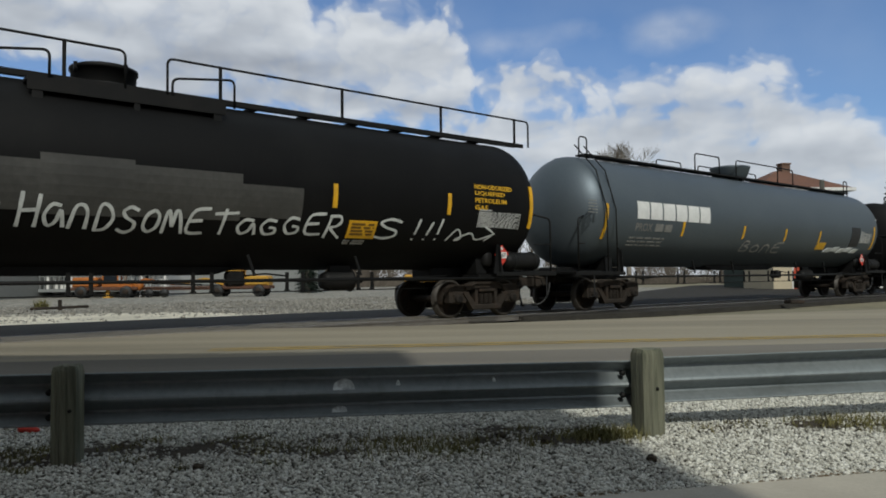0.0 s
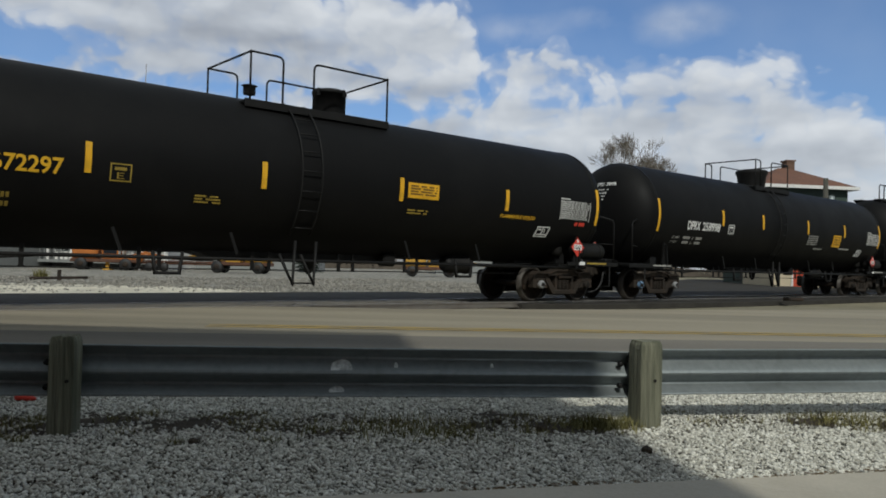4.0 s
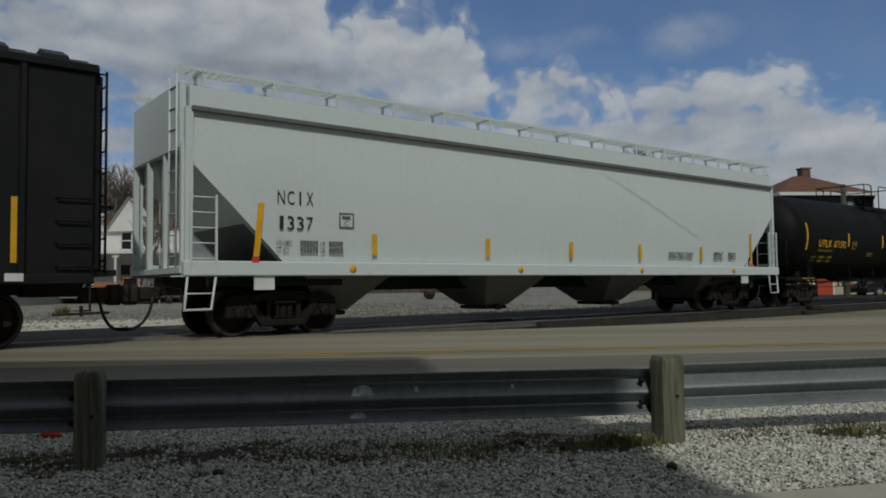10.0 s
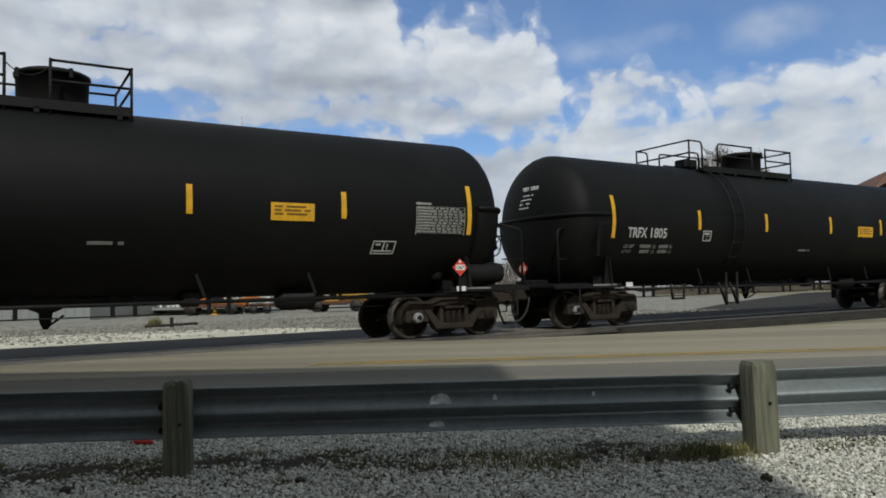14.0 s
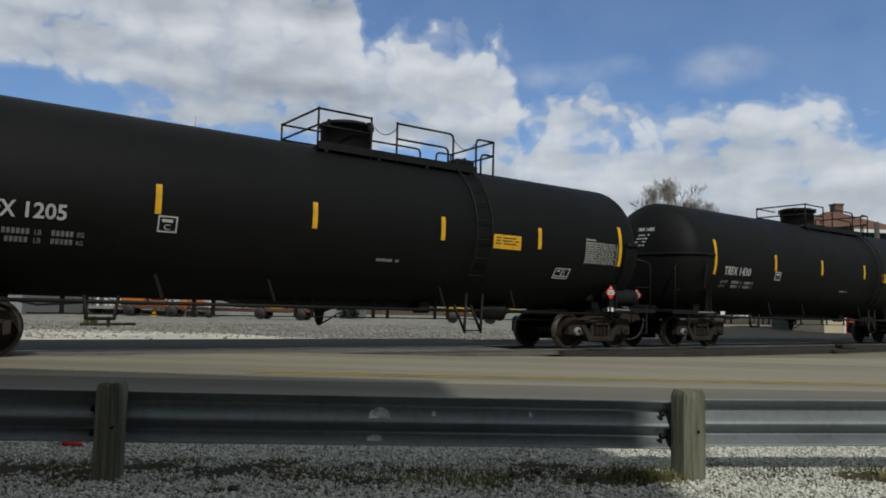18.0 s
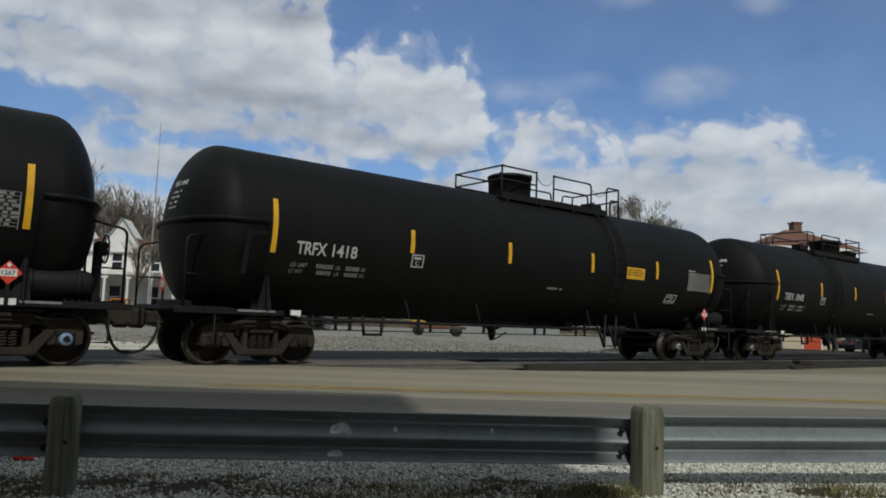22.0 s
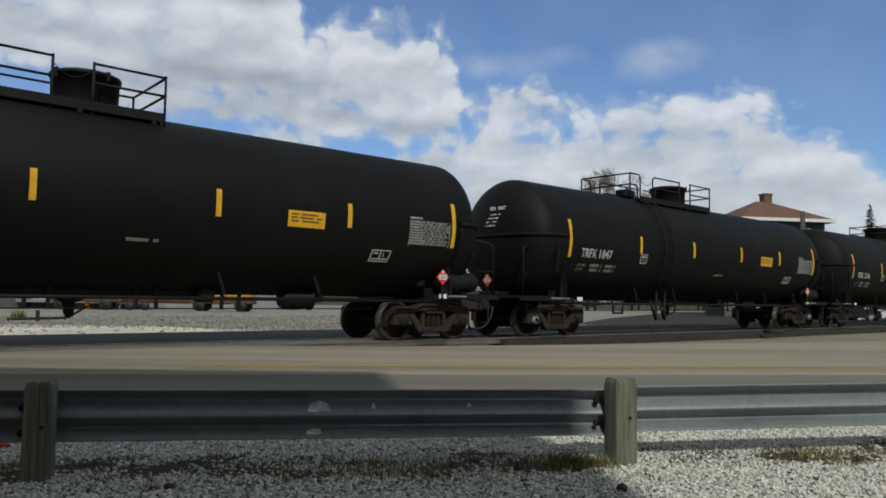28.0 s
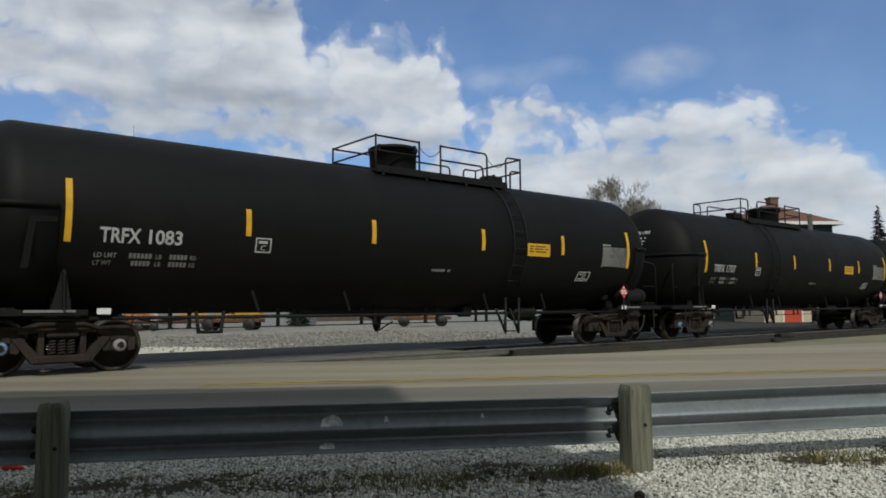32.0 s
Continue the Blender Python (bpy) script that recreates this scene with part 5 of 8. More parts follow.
def sprayed(s, skin, pts, w, off=0.014):
    """A flat spray line with rounded bends."""
    bends = [pts[0]]
    for i in range(1, len(pts) - 1):
        a, b, c = (Vector(p) for p in pts[i - 1:i + 2])
        p, q = a.lerp(b, 0.6), b.lerp(c, 0.4)
        bends += [tuple(p.lerp(b, t).lerp(b.lerp(q, t), t)) for t in (0, 0.33, 0.67, 1)]
    bends.append(pts[-1])
    out = [bends[0]]
    for a, b in zip(bends[:-1], bends[1:]):
        n = max(int(math.hypot(b[0] - a[0], b[1] - a[1]) / 0.07), 1)
        out += [(a[0] + (b[0] - a[0]) * i / n, a[1] + (b[1] - a[1]) * i / n) for i in range(1, n + 1)]
    rows = []
    for i, p in enumerate(out):
        a, b = Vector(out[max(i - 1, 0)]), Vector(out[min(i + 1, len(out) - 1)])
        d = (b - a)
        n = Vector((-d.y, d.x)).normalized() if d.length > 1e-6 else Vector((0, 1))
        k = w * (0.94 + 0.12 * math.sin(i * 0.9))
        rows += [skin.at(p[0] + n.x * k, p[1] + n.y * k, off), skin.at(p[0] - n.x * k, p[1] - n.y * k, off)]
    s.add(rows, [(2 * i, 2 * i + 1, 2 * i + 3, 2 * i + 2) for i in range(len(out) - 1)])


def graffiti(car, skin, body, x0, width, z0, height, mat, seed, line=0.031, name="graffiti"):
    """A scrawled word: every letter its own slant, size and height."""
    rnd = random.Random(seed)
    s = Shape()
    step = width / len(body)
    for i, ch in enumerate(body):
        h, z, ln, wd = height * rnd.uniform(0.85, 1.1), z0 + rnd.uniform(-0.03, 0.04), rnd.uniform(-0.02, 0.18), step * rnd.uniform(0.86, 1.02)
        x = x0 + i * step
        for line_ in SCRAWL[ch]:
            sprayed(s, skin, [(x + wd * a + ln * b * h, z + h * b) for a, b in line_], line, 0.013 + 0.001 * (i % 3))
    part(name, s, mat, car, "white spray-painted scrawl")


def pressure_car(c):
    """The long black liquefied-gas car with a handrail along its whole top, tagged in white spray paint."""
    car = new_car("long black pressure tank car with full-length top handrail and white graffiti", "tank car", c)
    r, zc, half, tx, x1 = 1.63, 2.79, 10.30, 8.45, -9.53
    skin = Skin(r, zc)
    part("tank_shell", barrel(r, half, 0.95, zc), M["tank_black"], car)
    tank_fittings(car, "pressure", half, zc, r, tx, 1.03)
    for q in (-1, 1):
        truck_part(car, q * tx - (0.4 if q < 0 else 0.0), NEAR_CAPS[1])
        couplers(car, half - 0.1, 10.75, q > 0)
    strips(car, skin, [x1 + u for u in (0.0, 3.76, 7.16, 13.48, 16.44, 19.06)], (2.15, 3.20), (2.38, 2.86))
    wk = Shape()
    for y in (-0.42, 0.42):
        wk.box((0.42, y, 4.46), (2 * half - 0.86, 0.34, 0.04), bevel=0.01)
        wk.box((0.42, y * 1.45, 4.43), (2 * half - 0.86, 0.04, 0.10))
    for x in np.arange(-half + 1.0, half - 0.8, 1.2):
        wk.box((float(x), 0, 4.40), (0.08, 1.2, 0.10))
    part("running_board", wk, M["steel_dark"], car)
    zt = 5.10
    for y in (-0.62,):
        for a, b in ((-half + 0.50, 0.20), (0.95, half + 0.18)):
            part("top_rail", bay_rail([(a, y, 4.42), (a, y, zt), (b, y, zt), (b, y, 4.42)]), M["steel_dark"], car)
    for u in (0.28, 3.01, 5.92, 8.73, 11.5, 14.25, 17.02, 19.5):
        for y in (-0.62,):
            part("rail_post", lambda: Shape().box((0, 0, 4.75), (0.06, 0.03, 0.70)), M["steel_dark"], car, at=pose(x1 + u, y, 0), key="rail_post")
    for a, b in ((-2.1, -1.05), (1.0, 2.2)):
        part("hatch_guard", bay_rail([(a, -0.75, 4.3), (a, -0.75, 4.70), (b, -0.75, 4.86), (b, -0.75, 4.3)]), M["steel_dark"], car)
    dome(car, 0.0, 0.56, 4.40, 4.88, "steel_dark")
    part("platform", Shape().box((0.2, -0.95, 4.24), (3.3, 0.46, 0.06)).box((0.2, -1.16, 4.16), (3.3, 0.05, 0.22)).box((-1.3, -1.12, 3.94), (0.16, 0.10, 0.62)).box((0.25, -1.12, 3.96), (0.10, 0.10, 0.56)).box((1.7, -1.12, 3.94), (0.16, 0.10, 0.62)).box((0.2, -0.70, 4.05), (3.0, 0.06, 0.40)), M["steel_dark"], car)
    reservoir(car, half - 0.75)
    placard(car, x1 + 18.35, -1.3, 1.5)
    w = Shape()
    skin.word(w, "UTLX", x1 + 0.99, 2.20, 1.02, 0.30)
    skin.word(w, "5156", x1 + 2.22, 2.20, 0.68, 0.28)
    part("reporting_mark", w, M["yellow_paint"], car, "yellow stencilled car mark")
    sm = Shape()
    skin.word(sm, "THE TANK CAR PEOPLE", x1 + 0.97, 2.05, 1.12, 0.09)
    for j, (z, head) in enumerate(((1.82, "LD LMT"), (1.67, "LT WT"))):
        skin.word(sm, head, x1 + 0.90, z, 0.38 - 0.07 * j, 0.085)
        figures(sm, skin, x1 + 1.42, z, 6)
        skin.word(sm, "LB", x1 + 1.85, z, 0.10, 0.085)
        figures(sm, skin, x1 + 2.1, z, 5)
    figures(sm, skin, x1 + 0.97, 1.52, 14)
    part("weight_stencil", sm, M["amber"], car)
    lp = Shape()
    for j, (t, wd) in enumerate((("NON-ODORIZED", 1.2), ("LIQUEFIED", 0.95), ("PETROLEUM", 1.0), ("GAS", 0.4))):
        skin.word(lp, t, x1 + 17.2, 3.02 - j * 0.16, wd, 0.11)
    part("gas_stencil", lp, M["yellow_paint"], car, "yellow stencilled gas name")
    # grey patch rolled over older paint
    po = Shape()
    for a, b, z0, z1 in ((3.9, 5.2, 2.02, 2.78), (5.2, 6.4, 2.10, 2.82), (6.4, 8.2, 2.05, 2.86), (8.2, 9.6, 2.0, 2.98), (9.6, 11.5, 2.02, 2.90), (11.5, 12.75, 2.1, 2.72)):
        skin.sheet(po, x1 + a, x1 + b + 0.02, z0, z1, 0.003, 6)
    part("painted_patch", po, M["paint_out"], car, "grey rolled paint over older graffiti")
    graffiti(car, skin, "EXTREMELY", x1 + 3.92, 3.85, 1.72, 0.56, M["spray"], 3, name="graffiti_word")
    graffiti(car, skin, "HANDSOME", x1 + 7.88, 3.02, 1.74, 0.56, M["spray"], 5, name="graffiti_word")
    graffiti(car, skin, "TAGGER", x1 + 11.0, 2.80, 1.75, 0.46, M["spray"], 7, name="graffiti_word")
    graffiti(car, skin, "S", x1 + 14.5, 0.85, 1.73, 0.50, M["spray"], 8, name="graffiti_word")
    graffiti(car, skin, "!!!", x1 + 15.49, 0.97, 1.74, 0.50, M["spray"], 9, name="graffiti_word")
    ar = Shape()
    sprayed(ar, skin, [(2.62 + x1, 1.62), (2.68 + x1, 1.98), (2.86 + x1, 2.04), (2.98 + x1, 1.98), (2.96 + x1, 1.66), (3.10 + x1, 1.66), (3.30 + x1, 1.86), (3.50 + x1, 1.82), (3.82 + x1, 1.90)], 0.028)
    sprayed(ar, skin, [(3.45 + x1, 2.08), (3.80 + x1, 1.93), (3.50 + x1, 1.74)], 0.028)
    sprayed(ar, skin, [(16.53 + x1, 1.75), (16.8 + x1, 2.12), (17.0 + x1, 1.80), (16.7 + x1, 1.75), (17.25 + x1, 2.02), (17.4 + x1, 1.75), (17.98 + x1, 1.98)], 0.024)
    sprayed(ar, skin, [(17.6 + x1, 2.15), (17.98 + x1, 1.98), (17.7 + x1, 1.78)], 0.024)
    part("graffiti_arrow", ar, M["spray"], car, "white spray-painted arrow")
    part("warning_panel", skin.sheet(Shape(), x1 + 13.88, x1 + 14.56, 1.74, 2.14, 0.016, 4), M["yellow"], car, "yellow warning sheet")
    part("panel_print", skin.bars(Shape(), x1 + 13.94, x1 + 14.5, 1.79, 2.09, 4, 6, 0.024, 0.62), M["panel_ink"], car)
    wt = Shape()
    skin.bars(wt, x1 + 13.86, x1 + 14.4, 1.56, 1.69, 2, 8, fill=0.7)
    part("small_stencil", wt, M["pale_print"], car)
    table_sheet(car, skin, x1 + 17.35, x1 + 18.7, 2.1, 2.55, 4)
    return car


def name_block_car(c):
    """The blue-grey tank car with a large white name, here plain white blocks."""
    car = new_car("blue-grey tank car with large white block lettering and faded graffiti", "tank car", c)
    r, zc, half, tx, x1 = 1.60, 2.85, 9.95, 8.25, -9.1
    skin = Skin(r, zc)
    part("tank_shell", barrel(r, half, 0.95, zc), M["tank_blue"], car)
    tank_fittings(car, "blue", half, zc, r, tx, 1.03)
    for q in (-1, 1):
        truck_part(car, q * tx, NEAR_CAPS[1])
        couplers(car, half - 0.1, 10.55, q > 0)
    strips(car, skin, [x1 + u for u in (0.0, 3.73, 7.3, 10.2, 12.9, 17.9)], (1.95, 2.95), (2.15, 2.6))
    part("running_board", Shape().box((0, -0.42, 4.48), (17.6, 0.36, 0.05)).box((0, 0.42, 4.48), (17.6, 0.36, 0.05)).box((0, 0, 4.42), (0.1, 1.2, 0.1)), M["steel_dark"], car)
    def cup():
        return Shape().lathe([(4.40, 0.45), (4.62, 0.62), (4.86, 0.70), (4.92, 0.72), (4.94, 0.66), (4.94, 0.01)], "z", n=26)
    part("valve_housing", cup, M["tank_blue"], car, at=pose(0.1, 0, 0))
    for a, b in ((-3.4, -1.9), (-0.8, 2.2), (2.2, 3.4)):
        part("hatch_guard", bay_rail([(a, -0.75, 4.45), (a, -0.75, 5.02), (b, -0.75, 5.02), (b, -0.75, 4.45)], 0.022), M["steel_dark"], car)
        part("hatch_guard", bay_rail([(a, 0.75, 4.45), (a, 0.75, 5.02), (b, 0.75, 5.02), (b, 0.75, 4.45)], 0.022), M["steel_dark"], car)
    for x in (-8.95, 8.55):
        part("end_rail", bay_rail([(x, -0.5, 4.3), (x, -0.5, 5.0), (x + 0.35, -0.5, 5.0), (x + 0.35, -0.5, 4.3)], 0.022), M["steel_dark"], car)
    lad = Shape()
    for dx in (-0.2, 0.2):
        lad.pipe([(dx - half + 1.0, -1.62 - 0.02, 1.1), (dx - half + 0.9, -1.70, 2.8), (dx - half + 0.9, -1.35, 3.9), (dx - half + 0.9, -0.6, 4.7)], 0.02, 6)
    part("ladder", lad, M["steel_dark"], car)
    reservoir(car, half - 0.7)
    lo = Shape()
    x = x1 + 1.37
    for wd in (0.56, 0.56, 0.58, 0.56, 0.58, 0.56):
        skin.sheet(lo, x, x + wd, 2.60, 3.10, 0.008, 5)
        x += wd + 0.075
    part("name_blocks", lo, M["white_paint"], car, "large white block lettering")
    nm = Shape()
    skin.word(nm, "PROX", x1 + 1.35, 2.24, 0.8, 0.24)
    skin.bars(nm, x1 + 2.3, x1 + 3.2, 2.24, 2.48, 1, 2, fill=0.95)
    part("reporting_mark", nm, M["grey_stencil"], car)
    sm = Shape()
    skin.bars(sm, x1 + 1.2, x1 + 2.9, 1.68, 2.05, 3, 5, fill=0.4)
    skin.bars(sm, x1 - 0.78, x1 - 0.40, 2.62, 3.02, 5, 6, fill=0.35)
    part("weight_stencil", sm, M["grey_stencil"], car)
    part("warning_panel", skin.sheet(Shape(), x1 + 12.9, x1 + 13.6, 1.86, 2.16, 0.012, 4), M["yellow"], car, "yellow warning sheet")
    part("painted_patch", skin.sheet(Shape(), x1 + 15.7, x1 + 16.5, 2.05, 2.85, 0.006, 5), M["black_paint"], car)
    graffiti(car, skin, "BONE", x1 + 7.4, 2.9, 1.66, 0.46, M["pale_print"], 13, name="graffiti_word")
    gs = Shape()
    for i in range(5):
        skin.sheet(gs, x1 + 13.7 + i * 0.6, x1 + 14.2 + i * 0.6, 1.75 + 0.05 * (i % 2), 1.95 + 0.05 * (i % 2), 0.010, 2, 0.2)
    part("graffiti_tag", gs, M["spray"], car, "white spray-painted tag")
    table_sheet(car, skin, x1 + 16.6, x1 + 17.6, 2.2, 2.7, 11)
    placard(car, x1 + 17.3, -1.3, 1.55)
    return car


def pale_hopper(c):
    """Pale grey covered hopper with rounded sides, a roof walkway and four discharge bays."""
    car = new_car("pale grey covered hopper car with roof walkway and four bays", "hopper car", c)
    half, x1 = 9.97, -8.62
    W, zs, ze = 1.58, 1.14, 4.12
    skin = Skin(0, 0, W)
    # side sheet: gently bulged, sloped off at both ends
    body = Shape()
    zz = [1.40, 1.9, 2.5, 3.1, 3.6, 4.06]
    def wall(z):
        return W - 0.10 * ((z - 2.7) / 1.5) ** 2
    def end_x(z):
        return half - 0.15 if z > 3.15 else half - 0.15 - (3.15 - z) * 1.02
    for q in (-1, 1):
        rows = [[(s * end_x(z), q * wall(z), z) for s in np.linspace(-1, 1, 14)] for z in zz]
        o = [p for r_ in rows for p in r_]
        body.add(o, [(i * 14 + j, i * 14 + j + 1, (i + 1) * 14 + j + 1, (i + 1) * 14 + j) for i in range(len(zz) - 1) for j in range(13)], True)
    for s in (-1, 1):
        for i in range(len(zz) - 1):
            a, b = zz[i], zz[i + 1]
            body.add([(s * end_x(a), -wall(a), a), (s * end_x(a), wall(a), a), (s * end_x(b), wall(b), b), (s * end_x(b), -wall(b), b)], [(0, 1, 2, 3)])
    body.prism([(-wall(4.06), 4.06), (wall(4.06), 4.06), (wall(4.06) - 0.02, 4.52), (0.9, 4.70), (-0.9, 4.70), (-wall(4.06) + 0.02, 4.52)], "x", -half + 0.15, half - 0.15)
    part("body", body, M["hopper"], car)
    sm = Shape()
    n = 24
    edge = [(1.15 + 4.25 * i / n, 3.88 - 1.58 * (i / n) ** 1.06 + 0.02 * math.sin(i * 1.9), 0.035 * math.sin(math.pi * (i + 0.5) / (n + 1)) ** 0.5) for i in range(n + 1)]
    sm.add([(x, -wall(z + q * w) - 0.005, z + q * w) for x, z, w in edge for q in (-1, 1)], [(2 * i, 2 * i + 2, 2 * i + 3, 2 * i + 1) for i in range(n)])
    part("scrape", sm, M["smear"], car, "long faint grey scrape across the side")
    for y in (-1, 1):
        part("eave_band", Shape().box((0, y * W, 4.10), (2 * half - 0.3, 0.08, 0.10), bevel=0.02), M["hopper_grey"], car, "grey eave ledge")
        part("side_sill", Shape().box((0, y * 1.60, 1.28), (2 * half, 0.14, 0.27), bevel=0.02), M["hopper"], car)
    for s in (-1, 1):
        e = Shape()
        e.box((s * (half - 0.05), 0, 4.0), (0.12, 2.9, 1.2), bevel=0.02)
        for y in (-1.45, -0.5, 0.5, 1.45):
            e.box((s * (half - 0.05), y, 2.4), (0.10, 0.10, 2.2))
        e.box((s * (half - 0.35), 0, 1.25), (0.75, 3.0, 0.10))
        part("end_frame", e, M["hopper"], car)
        # the slope sheet's shade is in its darker paint
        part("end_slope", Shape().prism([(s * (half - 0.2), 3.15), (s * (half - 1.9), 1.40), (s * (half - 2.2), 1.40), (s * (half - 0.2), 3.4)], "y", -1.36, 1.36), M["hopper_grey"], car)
        for y in (-1.52, 1.52):
            part("corner_post", Shape().box((s * (half - 0.12), y, 2.75), (0.14, 0.10, 2.75)), M["hopper"], car)
        ld = Shape()
        for dx in (0.0, 0.45):
            ld.box((s * (half - 0.12 - dx), -1.66, 1.95), (0.04, 0.04, 1.25))
        for k in range(5):
            ld.pipe([(s * (half - 0.12), -1.67, 1.45 + k * 0.27), (s * (half - 0.57), -1.67, 1.45 + k * 0.27)], 0.015, 6)
        part("corner_ladder", ld, M["hopper"], car)
        st = Shape().pipe([(s * (half - 0.08), -1.62, 1.15), (s * (half - 0.02), -1.62, 0.56), (s * (half - 0.50), -1.62, 0.56), (s * (half - 0.58), -1.62, 1.15)], 0.022, 6).pipe([(s * (half - 0.04), -1.62, 0.84), (s * (half - 0.54), -1.62, 0.84)], 0.015, 6)
        part("sill_step", st, M["hopper"], car)
        el = Shape()
        for dy in (-1.3, -0.9):
            el.pipe([(s * (half + 0.02), dy, 1.3), (s * (half + 0.02), dy, 4.75)], 0.018, 6)
        for k in range(9):
            el.pipe([(s * (half + 0.02), -1.3, 1.5 + k * 0.38), (s * (half + 0.02), -0.9, 1.5 + k * 0.38)], 0.013, 6)
        part("end_ladder", el, M["hopper"], car)
    # roof walkway on brackets
    for y in (-1.22, 1.22):
        wk = Shape()
        for dy in (-0.20, -0.10, 0.0, 0.10, 0.20):
            wk.box((0, y + dy, 4.85), (2 * half, 0.018, 0.05))
        for x in np.arange(-half + 0.2, half, 0.14):
            wk.box((float(x), y, 4.865), (0.02, 0.38, 0.02))
        part("roof_walkway", wk, M["hopper"], car, "open grating walkway")
        for x in np.linspace(-half + 0.4, half - 0.4, 15):
            part("walkway_bracket", lambda: Shape().box((0, 0, 4.81), (0.05, 0.54, 0.04)).box((0, -0.24 if y < 0 else 0.24, 4.65), (0.05, 0.04, 0.34)).box((0, 0.2 if y < 0 else -0.2, 4.73), (0.05, 0.04, 0.18)), M["hopper"], car, at=pose(float(x), y, 0), key=("walk_bracket", y))
    for x in np.linspace(-half + 1.2, half - 1.2, 9):
        part("roof_hatch", lambda: Shape().box((0, 0, 4.76), (1.6, 0.70, 0.10), bevel=0.03).box((0.6, 0, 4.83), (0.08, 0.8, 0.05)), M["hopper"], car, at=pose(float(x), 0, 0), key="roof_hatch")
    for u in (2.15, 6.85, 11.3, 15.6):
        b = Shape()
        x = x1 + u
        lo = [(x - 0.38, -0.52, 0.44), (x + 0.38, -0.52, 0.44), (x + 0.38, 0.52, 0.44), (x - 0.38, 0.52, 0.44)]
        hi = [(x - 1.05, -1.38, 1.16), (x + 0.95, -1.38, 1.16), (x + 0.95, 1.38, 1.16), (x - 1.05, 1.38, 1.16)]
        b.add(lo + hi, [(3, 2, 1, 0), (4, 5, 6, 7)] + [(i, (i + 1) % 4, 4 + (i + 1) % 4, 4 + i) for i in range(4)])
        # darker paint carries the shade under the body
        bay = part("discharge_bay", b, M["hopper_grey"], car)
        part("outlet_gate", Shape().box((x, 0, 0.38), (0.72, 1.0, 0.10), bevel=0.02).pipe([(x - 0.1, -0.62, 0.38), (x + 0.1, 0.62, 0.38)], 0.035, 8).box((x, -0.55, 0.38), (0.12, 0.10, 0.14)), M["truck"], bay)
        part("bay_print", Shape().box((x, -0.96, 0.88), (0.3, 0.004, 0.06), Matrix.Rotation(-0.92, 3, "X")), M["black_paint"], bay)
    part("underframe", Shape().box((0, 0, 1.0), (2 * half - 0.4, 0.5, 0.3)).box((-7.85, 0, 1.05), (2.4, 2.6, 0.18)).box((7.85, 0, 1.05), (2.4, 2.6, 0.18)), M["steel_dark"], car)
    for q in (-1, 1):
        truck_part(car, q * 7.85, NEAR_CAPS[1], "truck_dark")
        couplers(car, half - 0.1, 10.55, q > 0)
    zf = (1.52, 2.55)
    xs = [x1 + u for u in (0.0, 2.57, 5.66, 8.48, 11.27, 14.22, 17.0)]
    for i, x in enumerate(xs):
        z0, z1 = (1.5, 2.5) if i in (0, 6) else (1.56, 2.0)
        part("reflector_strip", Shape().add([(x - 0.06, -W - 0.008, z0), (x + 0.06, -W - 0.008, z0), (x + 0.06 + (0.10 if i in (0,) else -0.0), -W - 0.008, z1), (x - 0.06 + (0.10 if i in (0,) else 0.0), -W - 0.008, z1)], [(0, 1, 2, 3)]), M["yellow"], car)
    w = Shape()
    for i, ch in enumerate("NCIX"):
        skin.word(w, ch, x1 + 0.42 + 0.20 * i + (0.05 if ch == "I" else 0.0), 2.50, 0.04 if ch == "I" else 0.15, 0.26)
    for i, ch in enumerate("1337"):
        skin.word(w, ch, x1 + 0.42 + 0.20 * i + (0.04 if ch == "1" else 0.0), 2.02, 0.08 if ch == "1" else 0.14, 0.26)
    part("reporting_mark", w, M["black_paint"], car, "black stencilled car mark")
    sm = Shape()
    for j, (z, head) in enumerate(((1.74, "LD LMT"), (1.60, "LT WT"))):
        skin.word(sm, head, x1 + 0.40, z, 0.32 - 0.06 * j, 0.075)
        figures(sm, skin, x1 + 0.90, z, 6)
        skin.word(sm, "LB", x1 + 1.32, z, 0.10, 0.075)
        figures(sm, skin, x1 + 1.52, z, 5)
    skin.bars(sm, x1 + 12.6, x1 + 13.8, 1.62, 1.82, 4, 4, fill=0.35)
    skin.bars(sm, x1 + 14.9, x1 + 15.4, 1.6, 1.85, 4, 6, fill=0.4)
    skin.bars(sm, x1 + 15.7, x1 + 16.1, 1.6, 1.85, 3, 7, fill=0.4)
    part("small_stencil", sm, M["hopper_grey"], car)
    frame_sheet(car, "clearance_mark", skin, x1 + 1.75, x1 + 2.08, 2.1, 2.4, M["hopper_grey"])
    dots = Shape()
    for u in (2.0, 6.6, 11.2, 15.8):
        dots.lathe([(-1.678, 0.001), (-1.678, 0.08), (-1.672, 0.08)], "y", (x1 + u, 0, 1.28), n=14)
    part("yellow_dot", dots, M["yellow"], car)
    part("red_tag", Shape().box((x1 - 0.05, -1.676, 1.44), (0.14, 0.01, 0.09)), M["red"], car)
    for u in (0.15, 16.55):
        part("white_panel", Shape().box((x1 + u, -1.60, 1.02), (0.40, 0.02, 0.26)), M["white_paint"], car)
    return car


